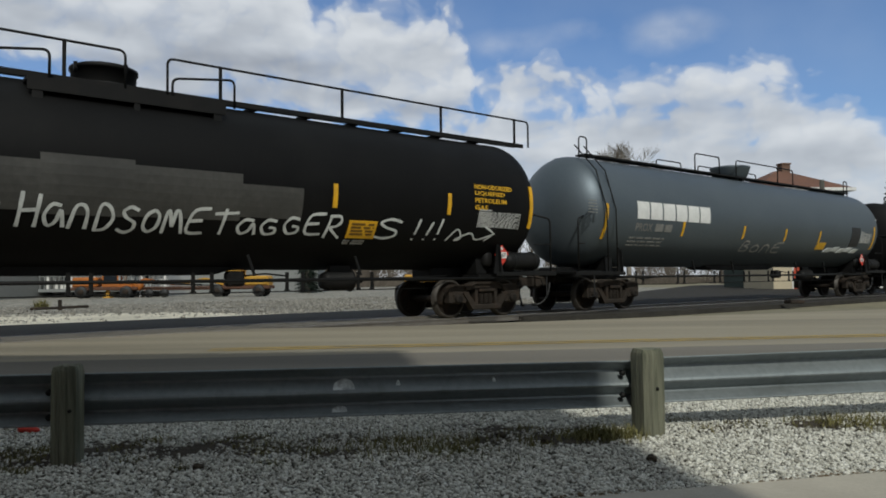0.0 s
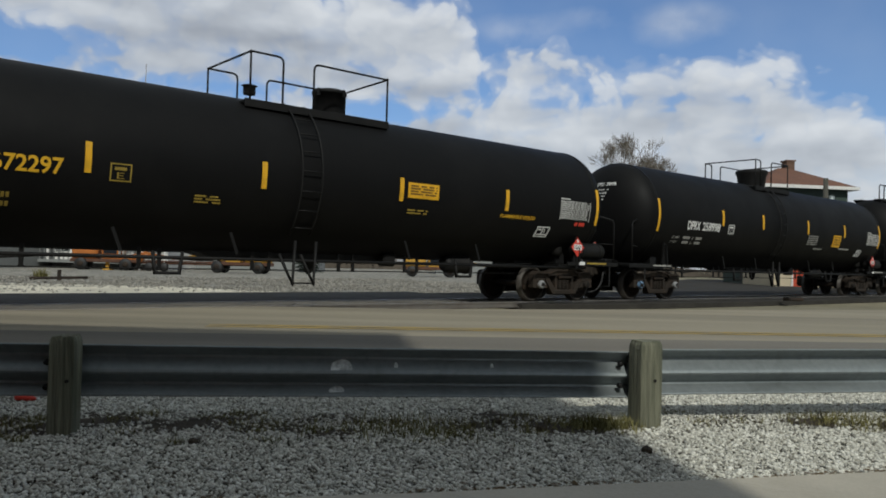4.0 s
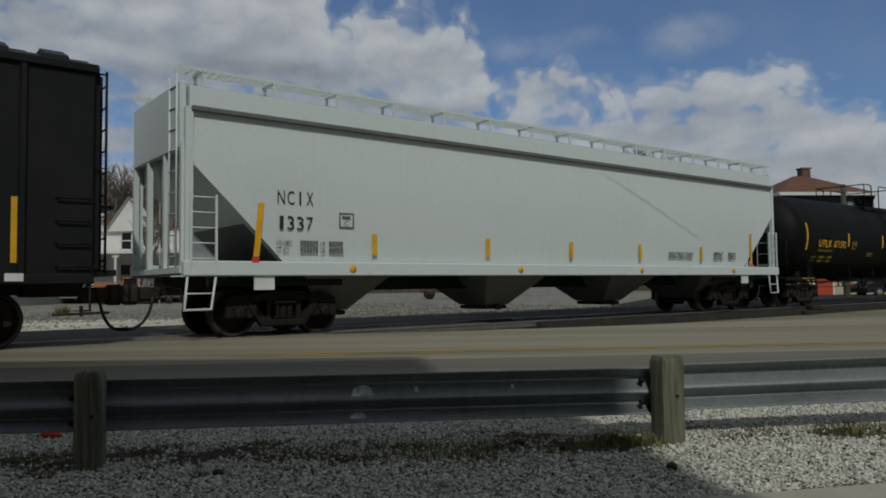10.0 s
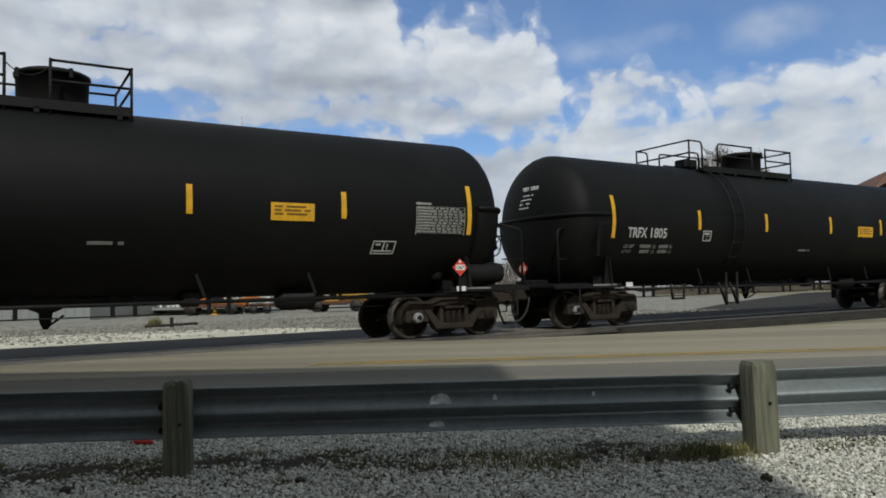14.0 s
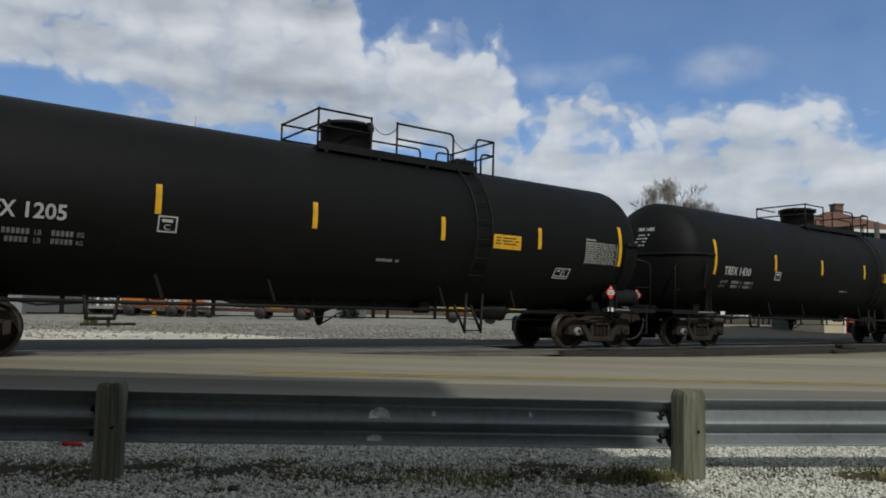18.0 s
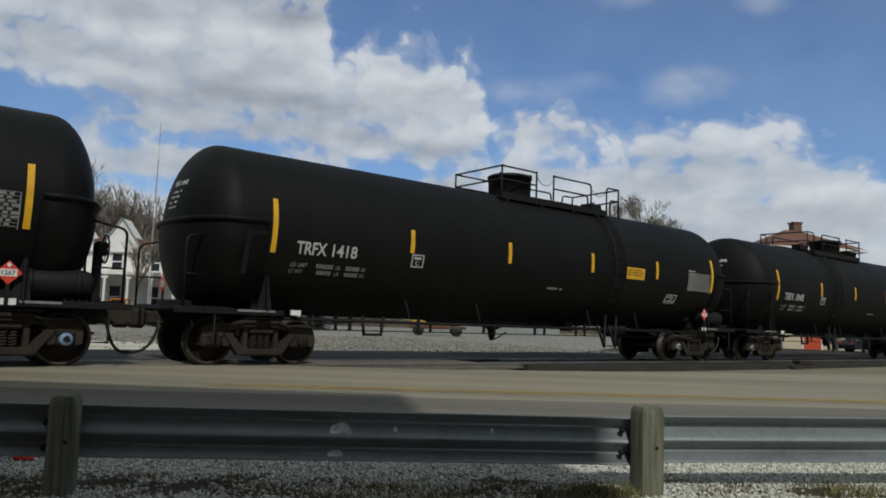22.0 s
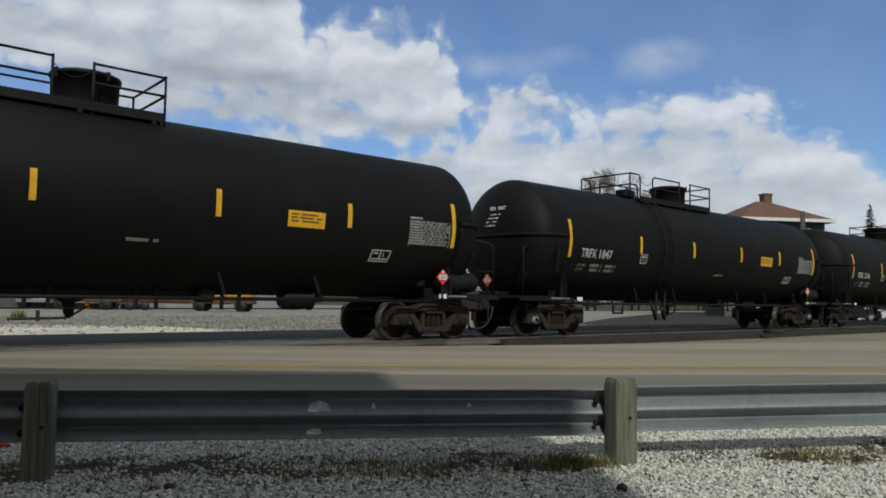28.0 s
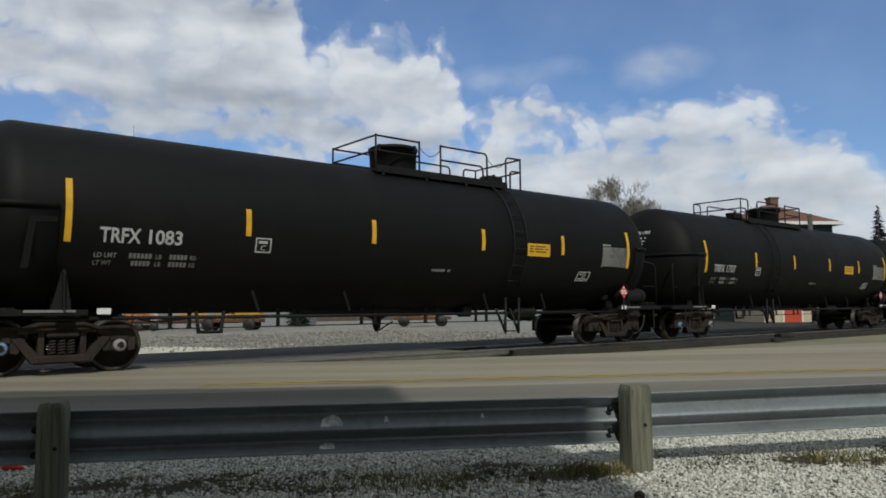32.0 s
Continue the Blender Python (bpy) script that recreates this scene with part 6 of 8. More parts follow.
def dark_hopper(c):
    """Dark slate covered hopper with ribbed flat sides and three bays."""
    car = new_car("dark slate covered hopper car with ribbed sides and trough roof hatches", "hopper car", c)
    half, x1, W = 8.12, -7.0, 1.60
    skin = Skin(0, 0, W)
    part("body", Shape().box((0, 0, 2.79), (2 * half, 2 * W, 3.50), bevel=0.03), M["boxcar"], car)
    ribs = [-0.19, 0.34, 1.26, 2.21, 3.25, 4.18, 6.10, 7.06, 8.04, 10.0, 10.96, 11.95, 12.98, 14.1]
    for u in ribs:
        for y in (-1, 1):
            part("side_rib", lambda: Shape().prism([(-0.07, 0.0), (0.07, 0.0), (0.035, -0.05), (-0.035, -0.05)], "z", 1.10, 4.46), M["boxcar"], car, at=pose(x1 + u, y * W, 0, 0, 0, 0 if y < 0 else 180), key="side_rib")
    for y in (-1, 1):
        part("eave_rail", Shape().box((0, y * (W + 0.02), 4.50), (2 * half + 0.1, 0.10, 0.14), bevel=0.02), M["boxcar"], car)
        part("side_sill", Shape().box((0, y * (W + 0.02), 1.10), (2 * half, 0.10, 0.16), bevel=0.02), M["boxcar"], car)
    rf = Shape()
    rf.prism([(-W, 4.54), (W, 4.54), (0.95, 4.80), (-0.95, 4.80)], "x", -half, half)
    part("roof", rf, M["boxcar"], car)
    for x in np.linspace(-half + 0.55, half - 0.55, 19):
        part("roof_batten", lambda: Shape().prism([(-1.63, 4.53), (1.63, 4.53), (1.50, 4.68), (1.0, 4.88), (-1.0, 4.88), (-1.50, 4.68)], "x", -0.17, 0.17), M["boxcar"], car, at=pose(float(x), 0, 0), key="roof_batten")
    part("hatch_trough", Shape().box((0, 0, 4.90), (2 * half - 1.6, 0.9, 0.14), bevel=0.04), M["boxcar"], car)
    for s in (-1, 1):
        part("end_walkway", Shape().box((s * (half + 0.14), 0, 4.78), (0.34, 0.8, 0.035)).pipe([(s * (half + 0.28), -0.36, 4.77), (s * (half + 0.02), -0.36, 4.62)], 0.014, 6).pipe([(s * (half + 0.28), 0.36, 4.77), (s * (half + 0.02), 0.36, 4.62)], 0.014, 6), M["boxcar"], car)
        e = Shape()
        for y in (-1.45, -0.7, 0.0, 0.7, 1.45):
            e.box((s * (half + 0.05), y, 2.8), (0.10, 0.10, 3.3))
        e.box((s * (half + 0.12), 0, 2.3), (0.5, 2.6, 0.06))
        e.box((s * (half + 0.12), 0, 1.2), (0.5, 3.0, 0.10))
        part("end_frame", e, M["boxcar"], car)
        el = Shape()
        for dy in (1.2, 1.56):
            el.pipe([(s * (half + 0.18), -s * dy, 1.2), (s * (half + 0.18), -s * dy, 4.5)], 0.022, 6)
            for z in (1.3, 2.9, 4.45):
                el.pipe([(s * (half + 0.18), -s * dy, z), (s * (half - 0.02), -s * dy, z)], 0.014, 6)
        for k in range(9):
            el.pipe([(s * (half + 0.18), -s * 1.2, 1.4 + k * 0.36), (s * (half + 0.18), -s * 1.56, 1.4 + k * 0.36)], 0.015, 6)
        part("end_ladder", el, M["steel_dark"], car)
        for k in range(4):
            part("grab_iron", lambda: Shape().pipe([(0, 0, 0), (0, -0.07, 0), (-0.47, -0.07, 0), (-0.47, 0, 0)], 0.014, 6), M["steel_dark"], car, at=pose(s * (half - 0.08) + (0.47 if s < 0 else 0), -1.60, 1.3 + k * 0.36), key="hopper_grab_iron")
        sl = Shape()
        sl.pipe([(s * (half - 0.05), -1.62, 1.05), (s * (half - 0.05), -1.62, 0.6), (s * (half - 0.5), -1.62, 0.6), (s * (half - 0.5), -1.62, 1.05)], 0.018, 6)
        part("sill_step", sl, M["steel_dark"], car)
    for u in (2.85, 6.75, 10.6):
        x = x1 + u
        b = Shape()
        tiers = ((0.33, 0.50, 0.34), (0.36, 0.62, 0.52), (0.50, 0.95, 0.72), (0.86, 1.35, 0.93), (1.15, 1.45, 1.06))
        pts = [(x + sx * w, sy * d, z) for w, d, z in tiers for sx, sy in ((-1, -1), (1, -1), (1, 1), (-1, 1))]
        n = len(tiers)
        b.add(pts, [(3, 2, 1, 0), tuple(range(4 * n - 4, 4 * n))] + [(4 * k + i, 4 * k + (i + 1) % 4, 4 * k + 4 + (i + 1) % 4, 4 * k + 4 + i) for k in range(n - 1) for i in range(4)])
        bay = part("discharge_bay", b, M["steel_dark"], car)
        part("outlet_gate", Shape().box((x, 0, 0.28), (0.60, 0.95, 0.12), bevel=0.02), M["steel_dark"], bay)
    part("underframe", Shape().box((0, 0, 1.0), (2 * half - 0.4, 0.5, 0.3)).box((-5.8, 0, 1.02), (2.6, 2.6, 0.2)).box((5.8, 0, 1.02), (2.6, 2.6, 0.2)), M["steel_dark"], car)
    part("brake_pipe", Shape().pipe([(-3.2, -0.7, 0.92), (-1.2, -0.75, 0.72), (0.6, -0.75, 0.9), (1.8, -0.75, 0.72), (3.2, -0.7, 0.95)], 0.02, 6).box((0.7, -0.7, 0.78), (0.3, 0.3, 0.3), bevel=0.05), M["steel_dark"], car)
    for q in (-1, 1):
        truck_part(car, q * 5.9, NEAR_CAPS[1], "truck_dark")
        couplers(car, half + 0.1, 8.95, q > 0)
    xs = [x1 + u for u in (0.0, 2.92, 5.18, 8.6, 11.13, 14.01)]
    for i, x in enumerate(xs):
        z0, z1 = (1.35, 2.36) if i in (0, 5) else (1.25, 1.70)
        part("reflector_strip", Shape().box((x, -W - 0.006, (z0 + z1) / 2), (0.11, 0.012, z1 - z0)), M["yellow"], car)
    w = Shape()
    for i, ch in enumerate("CABX"):
        skin.word(w, ch, x1 + 1.34 + 0.185 * i, 2.38, 0.125, 0.25, 0.006)
    for i, ch in enumerate("5806"):
        skin.word(w, ch, x1 + 1.34 + 0.185 * i, 1.90, 0.125, 0.25, 0.006)
    skin.word(w, "19", x1 + 2.38, 1.90, 0.28, 0.25, 0.006)
    part("reporting_mark", w, M["white_paint"], car, "white stencilled car mark")
    part("paper_sheet", Shape().box((x1 + 0.66, -W - 0.006, 1.70), (0.58, 0.012, 0.72)), M["white_paint"], car, "white paper sheet with small print")
    pp = Shape()
    for i in range(7):
        pp.box((x1 + 0.66, -W - 0.014, 1.98 - i * 0.06), (0.40, 0.004, 0.022))
    pp.box((x1 + 0.76, -W - 0.014, 1.42), (0.30, 0.004, 0.10))
    part("sheet_print", pp, M["black_paint"], car)
    sm = Shape()
    skin.bars(sm, x1 + 1.75, x1 + 2.0, 1.35, 1.55, 2, 3, fill=0.5)
    skin.bars(sm, x1 + 2.35, x1 + 2.6, 1.30, 1.55, 2, 3, fill=0.6)
    skin.bars(sm, x1 + 5.45, x1 + 5.85, 1.3, 1.5, 3, 4, fill=0.5)
    skin.bars(sm, x1 + 8.75, x1 + 9.35, 1.5, 2.45, 10, 9, fill=0.4)
    skin.bars(sm, x1 + 10.2, x1 + 10.7, 1.3, 1.55, 3, 5, fill=0.5)
    skin.bars(sm, x1 + 11.9, x1 + 12.3, 1.3, 1.5, 3, 6, fill=0.5)
    skin.bars(sm, x1 - 0.75, x1 - 0.3, 1.15, 1.28, 2, 6, fill=0.5)
    part("small_stencil", sm, M["grey_stencil"], car)
    es = Shape()
    for y, z, wd in ((-0.75, 3.95, 0.30), (-0.75, 3.80, 0.36), (-0.75, 3.62, 0.36), (0.1, 3.55, 0.26), (0.1, 3.45, 0.22)):
        es.box((-half - 0.112, y, z), (0.006, wd, 0.08))
    part("end_stencil", es, M["grey_stencil"], car)
    part("end_sheet", Shape().box((-half - 0.10, -0.3, 3.2), (0.02, 2.2, 2.4)), M["boxcar"], car)
    part("notice_heading", skin.sheet(Shape(), x1 + 8.75, x1 + 9.35, 2.52, 2.62, 0.004, 1), M["yellow_paint"], car)
    part("yellow_tag", Shape().box((x1 + 13.2, -W - 0.01, 1.85), (0.22, 0.012, 0.2)), M["yellow"], car)
    frame_sheet(car, "clearance_mark", skin, x1 + 3.50, x1 + 3.82, 2.15, 2.45, M["grey_stencil"])
    frame_sheet(car, "tag_frame", skin, x1 + 12.95, x1 + 13.45, 1.38, 1.68, M["white_paint"], 0, "")
    part("sill_patch", Shape().box((x1 + 14.0, -W - 0.075, 1.13), (0.25, 0.01, 0.12)), M["white_paint"], car)
    return car


# ---- the train, front to back: place of each car's middle along the track at the first moment's origin ----
jacketed_tank_car(70.6, "1805", label="black tank car at the head of the visible train")
name_block_car(49.9)
pressure_car(28.27)
plain_tank_car(8.0, "DPRX", "258998", "black tank car with white lettering and low platform rails", "tank_black", "white_paint", 31, strips_u=(0.0, 3.50, 6.08, 9.42, 12.55, 15.98), band=(2.38, 2.88),
               panel=(11.6, 12.25, 1.97, 2.44), flam=False, x1=-8.0, rails="bent", caps=0, word_x=(1.52, 2.32), word_w=(0.68, 1.02))
plain_tank_car(-10.94, "UTLX", "672297", "black tank car with yellow lettering", "tank_black", "yellow_paint", 41)
plain_tank_car(-29.87, "UTLX", "671596", "slate grey tank car with yellow lettering and rain streaks", "tank_grey", "yellow_paint", 51)
plain_tank_car(-49.13, "UTLX", "671592", "black tank car with yellow lettering, worn dull", "tank_black", "yellow_paint", 61, panel=(9.94, 10.73, 1.98, 2.27), flam_z=1.97, strips_u=(0.27, 3.52, 6.57, 9.73, 12.86, 16.21), word_x=(1.15, 2.32))
pale_hopper(-69.18)
dark_hopper(-88.69)
jacketed_tank_car(-106.93, "1805", caps=2, spots=(0.0, 3.06, 5.87, 9.0, 11.82, 14.72))
jacketed_tank_car(-125.82, "1659", caps=1, ladder=False)
jacketed_tank_car(-144.54, "1430", flip=True, caps=2)
jacketed_tank_car(-163.46, "1205", flip=True, caps=1)
jacketed_tank_car(-182.53, "1848", caps=2)
jacketed_tank_car(-201.42, "1418", flip=True, caps=1)
jacketed_tank_car(-220.27, "1947", caps=2, scuffed=True, label="black jacketed tank car with scrubbed graffiti on its side")
jacketed_tank_car(-239.22, "1346", flip=True, caps=1)
jacketed_tank_car(-257.95, "1847", caps=2)
jacketed_tank_car(-276.86, "1513", caps=0)
jacketed_tank_car(-295.65, "1707", caps=0)
jacketed_tank_car(-314.41, "1083", flip=True, caps=0, spots=(0.0, 3.06, 5.87, 9.0, 11.82, 14.62))

# ---- ground, road, track ----
TH, DIST = radians(37.68), 14.40            # the track's heading and its distance from the camera
TD, TN = Vector((math.cos(TH), math.sin(TH), 0)), Vector((-math.sin(TH), math.cos(TH), 0))


def on_track(u, v=0.0, z=0.0):
    """u along the track, v from its middle away from the road."""
    p = TN * (DIST + v) + TD * u
    return Vector((p.x, p.y, z))


def slab(name, pts, z, mat, label, category, depth=0.0):
    s = Shape()
    if depth:
        s.prism(pts, "z", z - depth, z)
    else:
        s.add([(x, y, z) for x, y in pts], [tuple(range(len(pts)))])
    ob = part(name, s, mat, None, label)
    return tagged(ob, label, category, kind="structure")


def strip_along(u0, u1, v0, v1):
    return [tuple(on_track(u, v)[:2]) for u, v in ((u0, v0), (u1, v0), (u1, v1), (u0, v1))]


g = Shape()
R = 4000
g.add([(-R, -R, -0.20), (R, -R, -0.20), (R, R, -0.20), (-R, R, -0.20)], [(0, 1, 2, 3)])
tagged(part("ground", g, M["field"], None), "dry winter ground of grass and gravel", "ground", kind="structure")
RD = Vector((1.0, 0.10, 0)).normalized()     # the road's heading


def on_road(a, b):
    n = Vector((-RD.y, RD.x, 0))
    p = Vector((0, 10.55, 0)) + RD * a + n * b
    return (p.x, p.y)


# the road is a slab that lies a little above the verge, and widens to the track
slab("road", [on_road(-160, -3.9), on_road(160, -3.9), on_road(160, 10), on_road(18, 9.0), tuple(on_track(9.0, -2.4)[:2]), tuple(on_track(-2, 4.5)[:2]), on_road(-14, 4.5), on_road(-160, 4.5)], 0.0, M["asphalt"],
     "worn grey asphalt road that crosses the railway at an angle", "road", 0.18)
slab("near_lane", [on_road(-160, -3.85), on_road(160, -3.85), on_road(160, -1.05), on_road(-160, -1.05)], 0.004, M["asphalt_dark"], "darker worn asphalt of the nearer lane", "road")
for b in (-0.13, 0.13):
    slab("centre_line", [on_road(-3.0, b - 0.06), on_road(160, b - 0.06), on_road(160, b + 0.06), on_road(-3.0, b + 0.06)], 0.006, M["line_yellow"], "worn double yellow centre line", "road marking")
# gravel lot beyond the track, pale limestone beside it, ballast under the rails
slab("gravel_lot", strip_along(-160, 60, 4.2, 70), -0.10, M["lot"], "grey gravel lot beyond the railway", "ground", 0.1)
rng_edge = random.Random(17)
far_edge = [(-30.0 + 2.0 * i, 13.0 + rng_edge.uniform(-0.6, 0.6)) for i in range(16)] + [(4.2, 12.6), (6.0, 11.6), (7.6, 10.6), (8.7, 9.8), (9.2, 8.2), (9.8, 7.1), (10.6, 6.0), (12.4, 5.2)]
slab("limestone_verge", [tuple(on_track(u, v)[:2]) for u, v in [(-160, 13.0)] + far_edge + [(12.0, 4.4), (-160, 4.4)]][::-1], -0.06, M["lot_white"], "pale packed limestone beside the railway", "ground", 0.1)
slab("ballast_bed", [tuple(on_track(u, v)[:2]) for u, v in ((13.2, 0.4), (13.6, -0.9), (15.0, -1.5), (18.5, -1.9), (24.0, -2.1), (420, -2.0), (420, 30.0), (70, 30.0), (38.0, 14.0), (24.0, 6.0), (13.5, 4.6))], -0.05, M["ballast"], "dark stone ballast under the track", "ballast", 0.14)
slab("ballast_bed", strip_along(-420, -22.0, -2.4, 2.6), -0.05, M["ballast"], "dark stone ballast under the track", "ballast", 0.14)
# dark strip painted where the train's shadow falls, ending at the limestone
slab("track_bed", strip_along(-160, 14.0, 0.62, 4.7), 0.004, M["track_bed"], "dark ground strip coloured as the train's shadow beyond the track", "ballast", 0.12)
slab("crossing_panel", strip_along(-22.0, 12.0, -0.62, 0.62), 0.010, M["asphalt_dark"], "dark asphalt panel between the rails of the crossing", "crossing", 0.1)
for v in (-0.7525, 0.7525):
    rl = Shape()
    prof = [(-0.036, 0.0), (0.036, 0.0), (0.036, -0.035), (0.010, -0.05), (0.010, -0.12), (0.07, -0.15), (-0.07, -0.15), (-0.010, -0.12), (-0.010, -0.05), (-0.036, -0.035)]
    a, b = on_track(-420, v), on_track(420, v)
    n = len(prof)
    rl.add([tuple(p + TN * x + Vector((0, 0, z + 0.006))) for p in (a, b) for x, z in prof], [tuple(range(n)), tuple(range(n, 2 * n))] + [(i, (i + 1) % n, n + (i + 1) % n, n + i) for i in range(n)])
    tagged(part("rail", rl, M["rail"], None), "worn steel running rail", "rail", "rails of the track", "structure")
slab("sidewalk", [(-14, 1.05), (0.0, 3.43), (14.0, 6.35), (14.0, -4.0), (-14.0, -4.0)], -0.11, M["concrete"], "pale concrete pavement on which the viewer stands", "pavement", 0.12)

# ---- guardrail ----
GA, GB = Vector((-2.21, 4.62, 0)), Vector((1.54, 5.18, 0))
GD = (GB - GA).normalized()
GN = Vector((-GD.y, GD.x, 0))
GROUND = -0.16
G_AT = Matrix(((GD.x, GN.x, 0, GA.x), (GD.y, GN.y, 0, GA.y), (0, 0, 1, GROUND), (0, 0, 0, 1)))
rail_thing = thing("guardrail", "galvanised steel W-beam guardrail on weathered square timber posts", "guardrail", at=G_AT)
SPAN = (GB - GA).length


def w_beam(x0, x1):
    prof = [(0.004, 0.490), (0.000, 0.498), (0.005, 0.503), (0.011, 0.499), (0.080, 0.444), (0.092, 0.430), (0.089, 0.418), (0.020, 0.346), (0.012, 0.330), (0.018, 0.317), (0.080, 0.268), (0.092, 0.254), (0.088, 0.242), (0.016, 0.186), (0.006, 0.176), (0.000, 0.181), (0.004, 0.190)]
    s = Shape()
    n = len(prof)
    pts = []
    for x in (x0, x1):
        pts += [(x, y, z) for y, z in prof] + [(x, y + 0.005, z) for y, z in prof]
    m = 2 * n
    f = []
    for i in range(n - 1):
        f += [(i, i + 1, m + i + 1, m + i), (n + i + 1, n + i, m + n + i, m + n + i + 1)]
    f += [(0, m, m + n, n), (n - 1, 2 * n - 1, m + 2 * n - 1, m + n - 1)]
    s.add(pts, f, False)
    return s


for i in range(-5, 7):
    bm_ = part("beam", w_beam(SPAN * i - 0.02, SPAN * (i + 1) + 0.16), M["galv"], rail_thing, at=pose(0, 0.085 + 0.004 * (i % 2), *((0.034, 0, 0.44, 0) if i < 1 else (-0.002, 0, -0.38, 0))))
for i in range(-5, 8):
    def post():
        """A rough-sawn post: ragged weathered head, drying cracks, slightly rounded arrises."""
        bm = bmesh.new()
        h, a, n, m = 0.60, {0: 0.076, 1: 0.086}.get(i, 0.085), 7, 34
        rnd = random.Random(40 + i)
        crack = [rnd.randint(1, n - 1) for _ in range(4)]
        ring = [(-1 + 2 * j / n, -1, 0, j) for j in range(n)] + [(1, -1 + 2 * j / n, 1, j) for j in range(n)] + [(1 - 2 * j / n, 1, 2, j) for j in range(n)] + [(-1, 1 - 2 * j / n, 3, j) for j in range(n)]
        rows = []
        for k in range(m + 1):
            z = -0.3 + (h + 0.3) * k / m
            row = []
            for x, y, side, j in ring:
                g = 1 - 0.05 * (j == 0) + 0.018 * noise.noise(Vector((x * 2.2 + i * 9, y * 2.2, z * 3.5)))
                if j == crack[side] and z > 0.10 + 0.25 * (side % 2):
                    g -= 0.028
                top = 0.0
                if k >= m - 1:
                    top = 0.010 * noise.noise(Vector((x * 2.1, y * 2.1, i * 7.7))) - 0.006 * abs(noise.noise(Vector((x * 9, y * 9, i)))) - 0.005 * (abs(x) > 0.99 and abs(y) > 0.99)
                    g -= 0.03 + 0.10 * (k == m)
                row.append(bm.verts.new((x * a * g, y * a * g, z + top)))
            rows.append(row)
        c = len(ring)
        for k in range(m):
            for j in range(c):
                bm.faces.new((rows[k][j], rows[k][(j + 1) % c], rows[k + 1][(j + 1) % c], rows[k + 1][j]))
        mid = [bm.verts.new((v.co.x * 0.5, v.co.y * 0.5, h + 0.010 * noise.noise(Vector((v.co.x * 40, v.co.y * 40, i * 3))))) for v in rows[-1]]
        for j in range(c):
            bm.faces.new((rows[-1][j], rows[-1][(j + 1) % c], mid[(j + 1) % c], mid[j]))
        bm.faces.new(mid)
        me = bpy.data.meshes.new("post")
        bm.to_mesh(me)
        bm.free()
        return me
    pst = part("post", post, M["wood"], rail_thing, "weathered square timber post", at=pose(SPAN * i, 0, 0, 0, 0, {0: -3, 1: 7}.get(i, 3 * math.sin(i * 5))))
    for z in (0.42, 0.265):
        part("bolt", lambda: Shape().lathe([(-0.012, 0.001), (-0.012, 0.018), (0.012, 0.022), (0.012, 0.001)], "y", n=8), M["steel_dark"], rail_thing, at=pose(SPAN * i - 0.14, 0.10, z), key="guard_bolt")
    part("bolt", lambda: Shape().lathe([(-0.088, 0.001), (-0.088, 0.011), (-0.07, 0.011)], "y", n=8), M["steel_dark"], rail_thing, at=pose(SPAN * i + 0.035, 0, 0.33), key="post_bolt")

# ---- verge: crushed limestone, soil, grass, litter ----
def stone_material():
    m = bpy.data.materials.new("white_crushed_limestone")
    m.use_nodes = True
    tr = m.node_tree
    bs = tr.nodes["Principled BSDF"]
    geo = tr.nodes.new("ShaderNodeNewGeometry")
    tc = tr.nodes.new("ShaderNodeTexCoord")
    a = ramp(tr, geo.outputs["Random Per Island"], [(0.0, (0.17, 0.165, 0.14)), (0.12, (0.44, 0.43, 0.37)), (0.6, (0.69, 0.675, 0.595)), (1.0, (0.84, 0.825, 0.74))])
    b = ramp(tr, noise_node(tr, tc.outputs["Object"], 40.0, 3.0), [(0.3, 0.8), (0.7, 1.0)])
    tr.links.new(mixc(tr, 1.0, a, b, "MULTIPLY"), bs.inputs["Base Color"])
    bs.inputs["Roughness"].default_value = 0.92
    bs.inputs["Specular IOR Level"].default_value = 0.2
    return m


M["stone"] = stone_material()
slab("verge", [(-30, 0.6), (30, 9.6), (30, 11.2), (-30, 5.2)], -0.165, M["gravel_bed"], "bed of crushed stone along the guardrail", "ground", 0.05)


def bare(x, y):
    """How far the soil shows through: towards the foot of the rail, in patches."""
    d = (x - GA.x) * GN.x + (y - GA.y) * GN.y
    p = 0.5 * np.sin(x * 2.1 + 1.7 * np.sin(y * 2.3 + x)) + 0.35 * np.sin(x * 5.3 + y * 4.1 + 2.0 * np.sin(y * 6.1 - x * 2.2)) + 0.3 * np.sin(x * 11.0 - y * 9.0 + np.sin(x * 17.0))
    band = np.exp(-((d - 0.20) / 0.40) ** 2)
    worn = sum(k * np.exp(-((x - a) / sx) ** 2 - ((y - b) / sy) ** 2) for a, b, sx, sy, k in ((0.0, 4.78, 0.62, 0.26, 0.80), (-0.75, 4.72, 0.35, 0.12, 0.45), (-0.93, 4.50, 0.10, 0.05, 0.6), (-1.45, 4.40, 0.10, 0.05, 0.5), (0.9, 4.98, 0.45, 0.16, 0.5), (3.2, 5.36, 0.5, 0.2, 0.5), (1.20, 5.10, 0.20, 0.08, 1.0), (4.6, 5.6, 0.6, 0.2, 0.4)))
    p = p + 0.20 * np.sin(x * 23.0 + 3 * np.sin(y * 19.0)) * np.sin(y * 27.0 + 2 * np.sin(x * 21.0)) + 0.14 * np.sin(x * 47.0 + y * 31.0) * np.sin(y * 53.0 - x * 29.0)
    return band * (0.74 + 0.62 * p) + 0.12 * p + worn * (0.70 + 0.75 * p)


